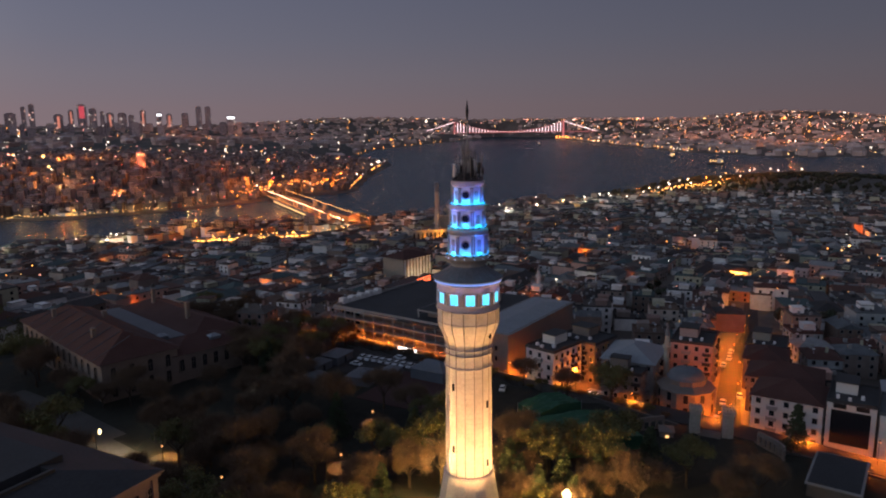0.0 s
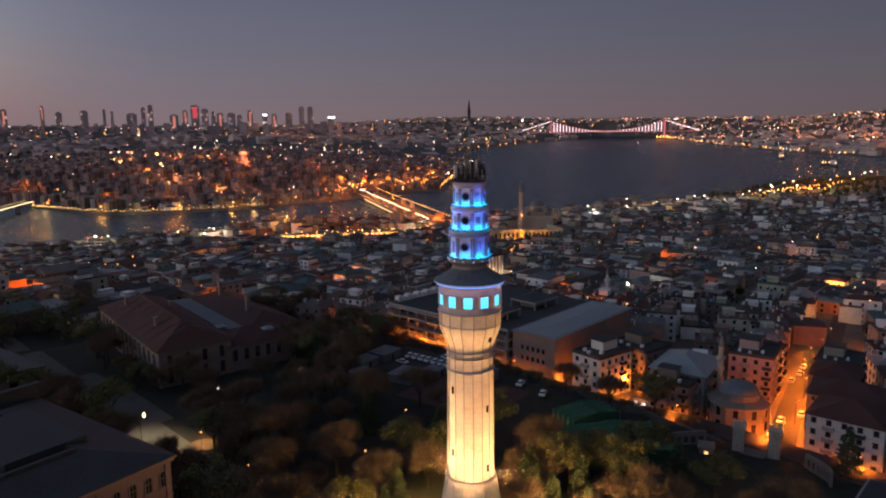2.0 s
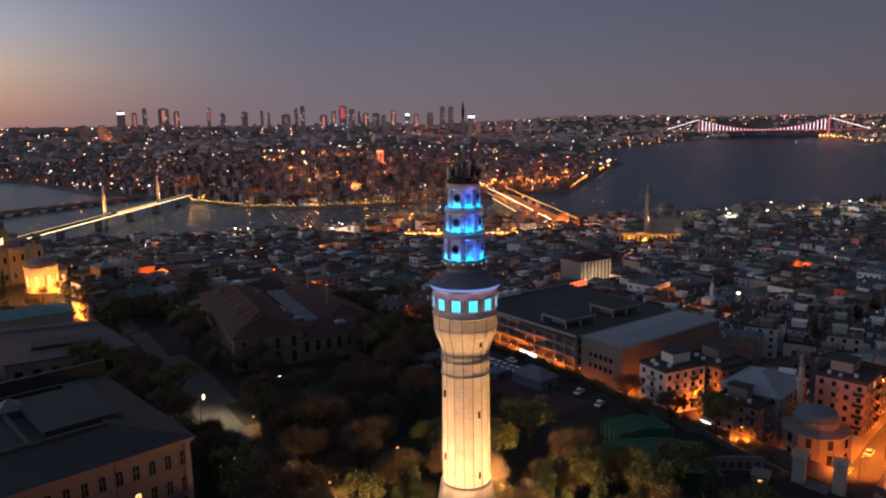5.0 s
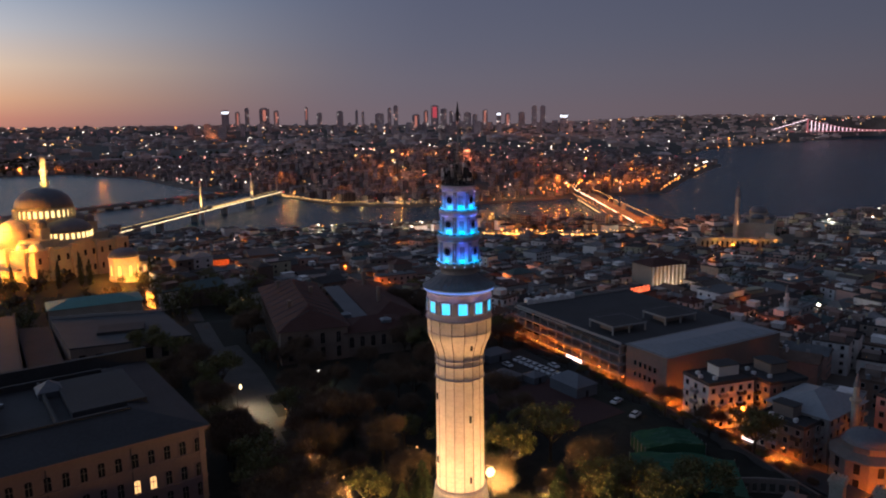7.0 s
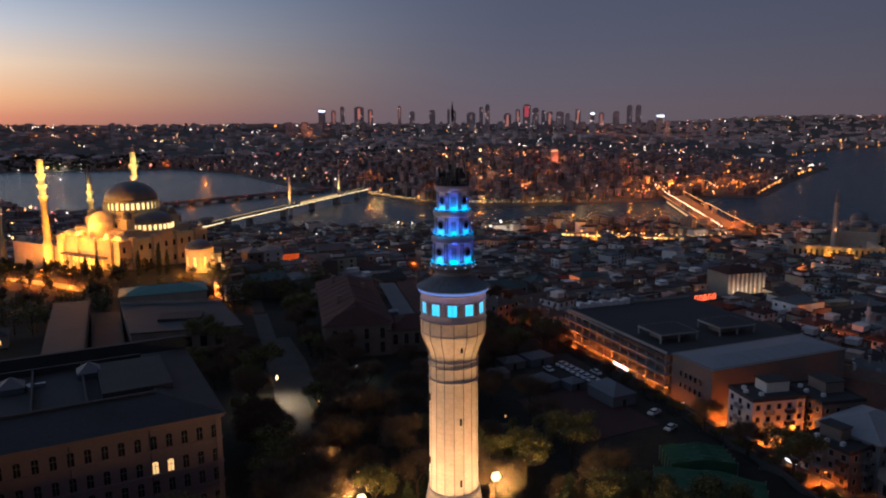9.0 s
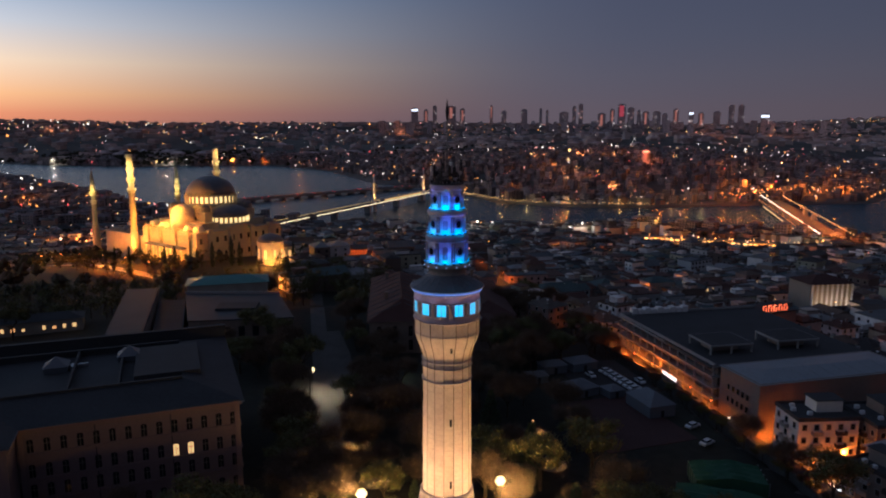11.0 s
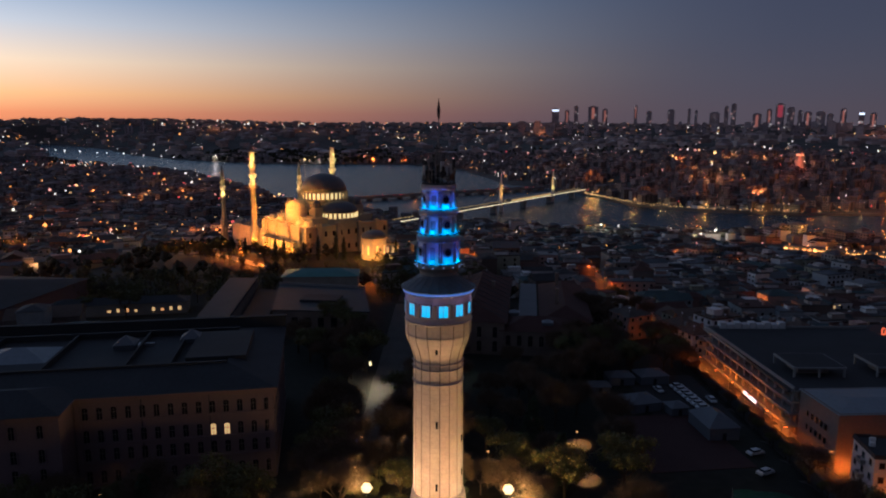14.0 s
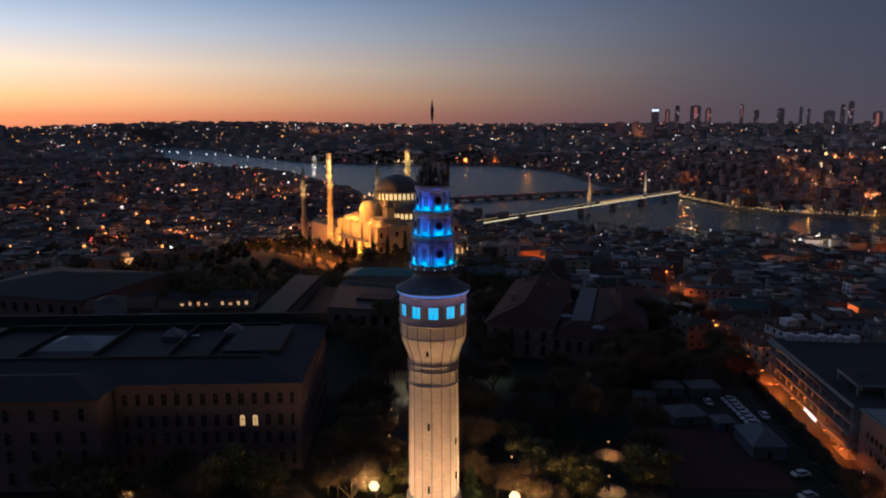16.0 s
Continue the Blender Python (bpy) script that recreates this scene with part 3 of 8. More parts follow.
strip("road", [(86, 150), (90, 122), (92.5, 76), (93, 52), (91, 20), (87, -18), (84, -60), (80, -110)], 8.5, M["asphalt"], "asphalt street along the garden wall")
strip("road", [(88, -22), (130, -11), (160, -4), (228, 6), (330, 30)], 7, M["asphalt"], "asphalt street climbing between houses under orange lamps", lift=0.16)
strip("road", [(77.5, -20), (82, -19.4), (90, -18.4), (101, -16.6)], 5.4, M["paving"], "stone paved way through the gate", lift=0.22)
strip("path", [(-13.5, 104), (-13, 130), (-15, 160)], 11, M["dark_paving"], "wide dark forecourt at the end of the avenue", lift=0.16, category="path")
strip("path", [(-17.8, 105), (-17.5, 150), (-17, 235)], 6, M["dark_paving"], "dark paved avenue between bare trees", lift=0.2, category="path")
strip("path", [(-16.5, 76), (-16.2, 106)], 8.5, M["dark_paving"], "widened paved end of the avenue under a tall lamp", lift=0.26, category="path")
strip("path", [(-18, 40), (-17.5, 78), (-17.8, 105)], 7.0, M["dark_paving"], "pale stone paved avenue through the garden", lift=0.2, category="path")
strip("road", [(-95, 272), (-115, 295), (-135, 320), (-163, 353), (-190, 384), (-225, 425)], 7, M["paving"], "street below the great mosque under orange lamps")
strip("road", [(89, 149), (88, 200), (90, 246), (97, 300), (101, 370), (116, 428)], 8, M["asphalt"], "narrow street north of the office under orange lamps", lift=0.2)
strip("road", [(60, 330), (110, 300), (150, 260), (165, 220), (150, 190)], 8, M["asphalt"], "narrow lamp-lit street between roofs")
tagged(part("court", (lambda g: (g.box(60, 58, 2.0, 26, 32, 0.14, rot=0.12), g)[1])(Geo()), M["clay"]), "dark red clay sports court", "court", kind="structure")
tagged(part("pavement", (lambda g: (g.box(70, 86, 2.0, 22, 40, 0.1, rot=0.02), g)[1])(Geo()), M["asphalt"]), "asphalt car park in the garden", "pavement", kind="structure")

# ---- the packed city ----
RNG = random.Random(7)
HOLES = [(-150, 86, -170, 122), (-95, 60, 110, 240), (80, 160, 30, 140), (82, 132, -62, 52), (-218, -25, 165, 470), (575, 700, 385, 520), (158, 190, 140, 168), (-140, -70, 140, 175), (252, 304, 222, 266), (500, 600, 380, 450), (-300, -217, 190, 345), (-245, -160, 145, 222), (528, 622, 505, 592)]
STREETS = [((88, -22), (228, 6), 3.8), ((86, 150), (93, 20), 7.5), ((-95, 272), (-225, 425), 9), ((60, 330), (165, 220), 6.5), ((228, 6), (330, 30), 2), ((250, 230), (420, 60), 6), ((330, 420), (180, 330), 6), ((420, 470), (560, 300), 6), ((330, 700), (540, 572), 26), ((365, 625), (485, 535), 24), ((300, 610), (-40, 800), 3), ((88.5, 140), (89, 235), 5), ((89, 235), (98, 310), 5), ((98, 310), (116, 428), 5)]


def near_street(x, y):
    for (ax, ay), (bx, by), w in STREETS:
        dx, dy = bx - ax, by - ay
        t = max(0.0, min(1.0, ((x - ax) * dx + (y - ay) * dy) / (dx * dx + dy * dy)))
        if math.hypot(x - ax - t * dx, y - ay - t * dy) < w + 6:
            return True
    return False


def city_spots():
    """House plots on a crooked street grid between the garden and the shore."""
    spots, turn = [], radians(14)
    c, s = math.cos(turn), math.sin(turn)
    for i in range(-95, 95):
        for j in range(-45, 80):
            u, v = i * 14.5, j * 14.0
            if i % 5 == 0 and RNG.random() < 0.8 or j % 6 == 0 and RNG.random() < 0.7:
                continue
            bend = 16 * math.sin(v / 140) + 9 * math.sin(u / 95)
            x, y = u * c - v * s + bend + RNG.uniform(-2, 2), u * s + v * c + bend * 0.5 + RNG.uniform(-2, 2)
            dx, dy = x - MID_EYE[0], y - MID_EYE[1]
            r, b = math.hypot(dx, dy), math.degrees(math.atan2(dx, dy))
            if not (-50 < b < 96 and 150 < r < 1300):
                continue
            if any(x0 < x < x1 and y0 < y < y1 for x0, x1, y0, y1 in HOLES) or near_street(x, y):
                continue
            spots.append((x, y, r, turn + 0.25 * math.sin(x / 120 + y / 90) + RNG.uniform(-0.05, 0.05)))
    d = from_shore([p[0] for p in spots], [p[1] for p in spots])
    z = ground(np.array([p[0] for p in spots]), np.array([p[1] for p in spots]), d)
    return [(*p, float(q)) for p, q, e in zip(spots, z, d) if e > 26]


def window_mesh(w, h, pane):
    """A window that faces -y: frame proud of the wall, pane set back in it."""
    g = Geo()
    for x in (-w / 2, w / 2):
        g.box(x, -0.03, 0, 0.14, 0.16, h)
    for z in (0.0, h - 0.07):
        g.box(0, -0.03, z, w, 0.16, 0.14)
    g.box(0, -0.03, h * 0.5, 0.07, 0.1, 0.01)
    g.box(0, 0.01, 0.05, w - 0.1, 0.06, h - 0.1, mi=1)
    return g.mesh("window", [M["concrete"], pane])


WINDOW, WINDOW_LIT = window_mesh(1.25, 1.6, M["glass"]), window_mesh(1.25, 1.6, G["window"])


def house(w, d, storeys, roof, label, lit=0.012, hut=True):
    """One town house, its parts under an Empty at its base."""
    h = storeys * 3.0
    ob = thing("house", Matrix(), label, "house", "town houses")
    g = Geo()
    g.box(0, 0, -7, w, d, 7 + h)
    g.box(0, 0, h * 0.34, w + 0.25, d + 0.25, 0.2)
    part("wall", g, M["plaster"], ob)
    g = Geo()
    if roof == "flat":
        for x, y, a, b in ((0, -d / 2, w + 0.3, 0.25), (0, d / 2, w + 0.3, 0.25), (-w / 2, 0, 0.25, d), (w / 2, 0, 0.25, d)):
            g.box(x, y, h, a, b, 0.8)
        g.box(0, 0, h, w - 0.3, d - 0.3, 0.15)
    else:
        g.hip(0, 0, h, w, d, min(w, d) * 0.23, over=0.5, gable=roof == "gable")
    part("roof", g, M["house_roof"], ob)
    if hut and roof == "flat":
        g = Geo()
        g.box(w * 0.2, d * 0.15, h + 0.1, w * 0.42, d * 0.4, 2.5)
        g.box(w * 0.2, d * 0.15, h + 2.6, w * 0.46, d * 0.44, 0.15)
        part("stair_hut", g, M["plaster"], ob)
        g = Geo()
        g.ring([(0.7, h + 0.2), (0.7, h + 1.6), (0.3, h + 1.9)], 8, -w * 0.28, d * 0.22)
        part("water_tank", g, M["steel"], ob)
    elif hut:
        g = Geo()
        g.box(w * 0.22, d * 0.1, h + 0.4, 0.7, 0.9, min(w, d) * 0.23 + 0.6)
        part("chimney", g, M["plaster"], ob)
    rise = h + (0.2 if roof == "flat" else min(w, d) * 0.16)
    g = Geo()
    g.box(-w * 0.2, -d * 0.22, rise - 0.6, 1.3, 1.0, 1.7)
    part("roof_vent", g, M["concrete"], ob)
    g = Geo()
    g.ring([(0.04, rise - 0.6), (0.05, rise + 0.9), (0.5, rise + 1.1), (0.56, rise + 1.25)], 8, w * 0.3, -d * 0.3)
    part("satellite_dish", g, M["white_paint"], ob)
    for side in range(4):
        run = w if side % 2 == 0 else d
        out = d / 2 if side % 2 == 0 else w / 2
        n = max(2, int(run / 3.2))
        for row in range(storeys):
            for k in range(n):
                x = (k + 0.5) * run / n - run / 2
                m = pose(0, 0, 0, 0, 0, 90 * side) @ pose(x, -out, row * 3.0 + 0.95)
                if side in (2,):
                    continue
                part("window", WINDOW_LIT if RNG.random() < lit else WINDOW, None, ob, at=m)
    return ob


PROTO = [house(11.5, 11, 3, "flat", "grey plastered flat-roofed town house with small windows"),
         house(12.5, 11, 3, "hip", "plastered town house under a dark hipped tile roof"),
         house(10.5, 12, 4, "flat", "tall narrow flat-roofed apartment house with roof hut"),
         house(13.5, 12, 2, "flat", "low plastered flat-roofed house with parapet"),
         house(14.5, 10, 3, "gable", "plastered house under a shallow gabled roof")]
SPOTS = city_spots()
used, rest = set(), []
for x, y, r, turn, z in sorted(SPOTS, key=lambda p: math.hypot(p[0] - 150, p[1] - 60)):
    k = RNG.choice([0, 0, 1, 1, 2, 3, 4])
    if math.hypot(x - 150, y - 60) < 200 and len(used) < 105:
        m = pose(x, y, z, 0, 0, math.degrees(turn) + RNG.choice([0, 90, 180, 270]))
        if k in used:
            copy_thing(PROTO[k], m)
        else:
            PROTO[k].matrix_basis = m
        used.add(k if k not in used else (k, x))
    else:
        rest.append((x, y, r, turn, z, k))

for lo, hi in ((0, 420), (420, 1400)):
    walls, tops, wins, lits = Geo(), Geo(), Geo(), Geo()
    for x, y, r, turn, z, k in rest:
        if not lo <= r < hi:
            continue
        w, d, h = RNG.uniform(8, 19), RNG.uniform(8, 17), RNG.choice([4.0, 5.5, 6.5, 7, 7.5, 8, 8, 9, 10, 13])
        if RNG.random() < 0.16:
            w, h = w * 1.8, min(h, 8)
        if RNG.random() < 0.6:
            # a lower wing at the back or side
            e, q = RNG.uniform(0, 6.28), RNG.uniform(5, 9)
            wx, wy, wh = x + q * math.cos(e), y + q * math.sin(e), h * RNG.uniform(0.4, 0.8)
            walls.box(wx, wy, z - 8, w * 0.7, d * 0.6, wh + 8, turn, bottom=False)
            if RNG.random() < 0.4:
                tops.hip(wx, wy, z + wh, w * 0.7, d * 0.6, 1.6, turn, 0.3)
            else:
                tops.box(wx, wy, z + wh, w * 0.72, d * 0.62, 0.4, turn)
        walls.box(x, y, z - 8, w, d, h + 8, turn, bottom=False)
        if k in (1, 4):
            tops.hip(x, y, z + h, w, d, min(w, d) * RNG.uniform(0.16, 0.26), turn, 0.5, gable=k == 4)
        else:
            tops.box(x, y, z + h, w + 0.4, d + 0.4, 0.5, turn)
            if RNG.random() < 0.7:
                ox, oy = RNG.uniform(-2.5, 2.5), RNG.uniform(-2.5, 2.5)
                walls.box(x + ox, y + oy, z + h + 0.3, w * 0.42, d * 0.4, RNG.uniform(1.8, 3.0), turn)
                tops.box(x + ox, y + oy, z + h + 2.4, w * 0.46, d * 0.44, 0.2, turn)
            for _ in range(RNG.choice([0, 1, 2, 3, 4])):
                ox, oy = RNG.uniform(-0.42, 0.42) * w, RNG.uniform(-0.42, 0.42) * d
                (walls if RNG.random() < 0.5 else tops).box(x + ox, y + oy, z + h + 0.3, RNG.uniform(0.6, 2.6), RNG.uniform(0.6, 2.6), RNG.uniform(0.7, 2.2), turn)
        c, s = math.cos(turn), math.sin(turn)
        if r < 800:
            for nx, ny, run, out in ((0, -1, w, d / 2), (-1, 0, d, w / 2), (1, 0, d, w / 2)):
                if RNG.random() < 0.4:
                    continue
                n = max(2, int(run / RNG.uniform(3.2, 5.0)))
                for row in range(int(h / 3)):
                    for q in range(n):
                        a = (q + 0.5) * run / n - run / 2
                        lx, ly = (a, ny * (out + 0.04)) if ny else (nx * (out + 0.04), a)
                        g = lits if RNG.random() < 0.008 else wins
                        sx, sy = (1.3, 0.12) if ny else (0.12, 1.3)
                        g.box(x + lx * c - ly * s, y + lx * s + ly * c, z + row * 3 + 0.9, sx, sy, 1.55, turn, bottom=False)
    name = "city_quarter"
    ob = thing(name, Matrix(), "packed plastered houses with dark roofs stepping down to the harbour", "city", kind="stuff")
    part("walls", walls, M["city_wall"], ob)
    part("roofs", tops, M["city_roof"], ob)
    part("windows", wins, M["glass"], ob)
    part("lit_windows", lits, G["window"], ob, "warm lit windows")


def far_city(n, r0, r1, b0, b1, size, tall, name, label, power=0.5, seed=1):
    """Blocks strewn over the land between two distances and two bearings."""
    rng = np.random.default_rng(seed)
    r = (r0**(1 / power) + (r1**(1 / power) - r0**(1 / power)) * rng.random(n)) ** power
    b = np.radians(rng.uniform(b0, b1, n))
    x, y = MID_EYE[0] + r * np.sin(b), MID_EYE[1] + r * np.cos(b)
    d = from_shore(x, y)
    keep = d > 22
    x, y, r, d = x[keep], y[keep], r[keep], d[keep]
    z = ground(x, y, d)
    patch = np.sin(x / 420 + 1) * np.cos(y / 380) + 0.6 * np.sin((x + y) / 230)
    walls, tops = Geo(), Geo()
    for i in range(len(x)):
        if patch[i] < -0.95 and rng.random() < 0.85:
            continue
        k = 1 + 0.4 * rng.random() * r[i] / r1
        w, q, h = size * rng.uniform(0.7, 1.4) * k, size * rng.uniform(0.7, 1.3) * k, tall * rng.uniform(0.55, 1.5)
        t = 0.6 * math.sin(x[i] / 500) + rng.uniform(-0.2, 0.2)
        walls.box(x[i], y[i], z[i] - 12, w, q, h + 12, t, bottom=False)
        if rng.random() < 0.4:
            tops.hip(x[i], y[i], z[i] + h, w, q, w * 0.2, t, 0.4)
        else:
            tops.box(x[i], y[i], z[i] + h, w * 1.03, q * 1.03, 0.8, t)
    ob = thing(name, Matrix(), label, "city", kind="stuff")
    # blocks beyond five kilometres take the haze-paled colours
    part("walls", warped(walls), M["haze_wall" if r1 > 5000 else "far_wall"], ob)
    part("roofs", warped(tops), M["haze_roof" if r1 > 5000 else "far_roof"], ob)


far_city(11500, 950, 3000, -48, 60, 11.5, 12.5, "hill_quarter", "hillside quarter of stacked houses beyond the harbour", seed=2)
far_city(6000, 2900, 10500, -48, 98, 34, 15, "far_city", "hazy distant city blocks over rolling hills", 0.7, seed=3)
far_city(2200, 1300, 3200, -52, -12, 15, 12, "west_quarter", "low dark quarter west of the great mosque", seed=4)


def far_trees(n, b0, b1, r0, r1, size, name, label, seed):
    rng = np.random.default_rng(seed)
    b, r = np.radians(rng.uniform(b0, b1, n)), rng.uniform(r0, r1, n)
    x, y = MID_EYE[0] + r * np.sin(b), MID_EYE[1] + r * np.cos(b)
    d = from_shore(x, y)
    z = ground(x, y, d)
    geo = Geo()
    for i in range(n):
        if d[i] < 8 or r0 < 900 and near_street(x[i], y[i]):
            continue
        for _ in range(9):
            a, q = rng.uniform(0, 6.28), size * rng.uniform(0, 0.6)
            geo.dot(x[i] + q * math.cos(a), y[i] + q * math.sin(a), z[i] + size * rng.uniform(0.4, 1.1), size * rng.uniform(0.2, 0.42))
    tagged(part(name, warped(geo), M["far_leaf"]), label, "trees", kind="stuff")


far_trees(1100, 60, 96, 1250, 1900, 8, "palace_park", "dark wooded palace park on the point", 5)
far_trees(520, -17, -3, 2600, 3350, 14, "far_woods", "dark wooded hill across the inlet", 16)
far_trees(350, -30, 20, 2500, 3300, 12, "far_woods", "dark wooded slopes above the inlet", 6)
far_trees(420, -40, 90, 330, 1150, 6, "town_trees", "dark trees between the old town houses", 9)
far_trees(900, -52, -13, 340, 1200, 7, "west_trees", "dark trees between the western houses", 10)
far_trees(160, -14, 2, 600, 1000, 7, "hillside_trees", "dark trees between houses below the mosque", 8)


# ---- lamps of the city, one bulb each, swollen with distance to show its glow ----
def bulbs(name, label, n, r0, r1, b0, b1, kinds, size=1.0, power=0.5, lift=7.0, seed=1, clump=0.5):
    rng = np.random.default_rng(seed)
    geos = {k: Geo() for k in set(kinds)}
    r = (r0**(1 / power) + (r1**(1 / power) - r0**(1 / power)) * rng.random(n)) ** power
    b = rng.uniform(b0, b1, n)
    # some stand in rows and clusters
    lead = rng.integers(0, n, n)
    near = rng.random(n) < clump
    r = np.where(near, r[lead] * (1 + rng.normal(0, 0.012, n)), r)
    b = np.radians(np.where(near, b[lead] + rng.normal(0, 0.7, n), b))
    x, y = MID_EYE[0] + r * np.sin(b), MID_EYE[1] + r * np.cos(b)
    d = from_shore(x, y)
    z = ground(x, y, d) + lift * rng.uniform(0.6, 2.0, n)
    p = warp(np.stack([x, y, z], -1))
    dist = np.linalg.norm(p - MID_EYE, axis=1)
    for i in range(n):
        if d[i] > 4 and not any(x0 < x[i] < x1 and y0 < y[i] < y1 for x0, x1, y0, y1 in HOLES[:5]):
            s = size * rng.uniform(0.42, 1.05) ** 2.6 * (1.9 if rng.random() < 0.05 else 1.0)
            geos[kinds[rng.integers(0, len(kinds))]].dot(*p[i], s * dist[i] * 0.00115)
    ob = thing(name, Matrix(), label, "lights", kind="stuff")
    for k in sorted(geos):
        if geos[k].v:
            part("bulbs", geos[k], G[k], ob)


bulbs("hill_lamps", "scattered warm lamps over the hillside quarter", 3700, 1000, 3000, -46, 58, ["orange", "orange", "amber", "white", "rose", "white", "red", "rose", "white"], 1.05, seed=11)
bulbs("far_lamps", "countless tiny lamps over the far hills", 5200, 3000, 10500, -46, 96, ["orange", "amber", "rose", "white", "white", "white", "rose", "orange"], 0.72, 0.75, lift=4, seed=12)
bulbs("asian_shore_lamps", "warm lamps thick along the far eastern hills", 2600, 3300, 9500, 62, 96, ["orange", "dim", "rose", "rose"], 0.45, 0.6, lift=4, seed=13)
bulbs("old_town_lamps", "street lamps between the near roofs", 380, 240, 900, -46, 95, ["orange", "orange", "rose", "white", "dim", "amber"], 0.85, 0.7, 9, seed=14, clump=0.3)
bulbs("west_lamps", "lamps among the dark western quarter", 1900, 500, 2600, -50, -10, ["orange", "orange", "amber", "rose", "white", "orange", "red", "orange"], 1.75, 0.6, seed=15)


def shore_bulbs(name, label, points, step, kind, size, inset=6, lift=5.0, seed=1):
    rng = np.random.default_rng(seed)
    geo, pts = Geo(), np.array(points, float)
    for a, b in zip(pts, pts[1:]):
        for i in range(max(1, int(np.linalg.norm(b - a) / step))):
            q = a + (b - a) * (i + rng.uniform(0, 0.6)) * step / np.linalg.norm(b - a)
            p = warp(np.array((q[0], q[1], SEA + 2 + lift * rng.uniform(0.6, 1.2))))
            geo.dot(*p, size * rng.uniform(0.6, 1.0) * np.linalg.norm(p - MID_EYE) * 0.00135)
    tagged(part(name, geo, G[kind]), label, "lights", kind="stuff")


shore_bulbs("quay_lamps", "row of amber lamps along the far quay", [(290, 1330), (338, 1135), (425, 1055), (570, 1008)], 6, "amber", 0.55, seed=21)
shore_bulbs("quay_lamps", "row of dim lamps along the inner quay", [(570, 1010), (690, 1008)], 22, "dim", 0.9, seed=22)
shore_bulbs("harbour_lamps", "bright lamps on the ferry quay", [(860, 1040), (1000, 1010), (1330, 1280), (1890, 1690)], 48, "orange", 1.25, seed=23)
shore_bulbs("harbour_lamps", "thick cluster of orange lamps at the bridge head", [(740, 1045), (800, 1075), (900, 1090), (1010, 1062), (1110, 1120)], 11, "orange", 0.85, lift=16, seed=37)
shore_bulbs("harbour_lamps", "amber lamps on the square behind the bridge", [(810, 1030), (835, 1110), (960, 1130), (1080, 1150)], 17, "amber", 0.95, lift=14, seed=38)
shore_bulbs("quay_lamps", "amber lamps on the bus square by the old town quay", [(392, 634), (453, 604), (500, 580), (560, 566)], 5, "amber", 0.7, lift=8, seed=39)
shore_bulbs("harbour_lamps", "white lamps on the ferry quay", [(1200, 1190), (1330, 1290), (1900, 1720)], 60, "white", 1.5, lift=12, seed=24)
shore_bulbs("coast_lamps", "amber lamps along the strait", [(1960, 1990), (2946, 2760), (4286, 3380), (5400, 3760)], 230, "orange", 0.85, seed=25)
shore_bulbs("coast_lamps", "amber lamps along the eastern shore", [(3260, 1030), (4143, 1740), (5724, 2920), (6300, 3240)], 150, "orange", 0.8, lift=14, seed=26)
shore_bulbs("coast_lamps", "white lamps along the eastern shore", [(3200, 200), (2900, 520), (3260, 1010), (4143, 1720)], 190, "amber", 0.9, lift=14, seed=27)
shore_bulbs("quay_lamps", "white lamps along the old town quay", [(60, 880), (155, 822), (253, 820), (368, 793), (446, 770)], 19, "white", 0.8, seed=28)
shore_bulbs("quay_lamps", "white lamps along the ferry piers", [(629, 636), (716, 583), (815, 556), (938, 558)], 24, "white", 0.9, seed=29)
shore_bulbs("point_lamps", "bright lamps round the palace point", [(900, 452), (1030, 400), (1280, 400), (1420, 395)], 62, "white", 1.0, lift=20, seed=30)
shore_bulbs("point_lamps", "dense warm lamps on the palace point quay", [(1080, 392), (1290, 385), (1390, 352), (1523, 352)], 9, "orange", 0.75, lift=14, seed=33)
shore_bulbs("point_lamps", "scattered warm lamps on the palace point", [(1150, 372), (1330, 350), (1390, 330)], 14, "amber", 0.75, lift=18, seed=34)
shore_bulbs("point_lamps", "white lamps on the palace hill", [(1523, 345), (1812, 370), (2000, 250)], 60, "white", 0.9, lift=20, seed=35)
shore_bulbs("inlet_lamps", "row of white lamps on the bridge far up the inlet", [(-3500, 5350), (-2750, 5950)], 55, "white", 0.5, lift=16, seed=36)
shore_bulbs("inlet_lamps", "lamps along the upper inlet", [(-2300, 3990), (-1520, 3300), (-1011, 2800), (-650, 2600), (-129, 2560)], 170, "white", 0.8, seed=31)


def dome_profile(r, z, h, n=8):
    return [(r * math.cos(math.pi / 2 * i / n), z + h * math.sin(math.pi / 2 * i / n)) for i in range(n + 1)]


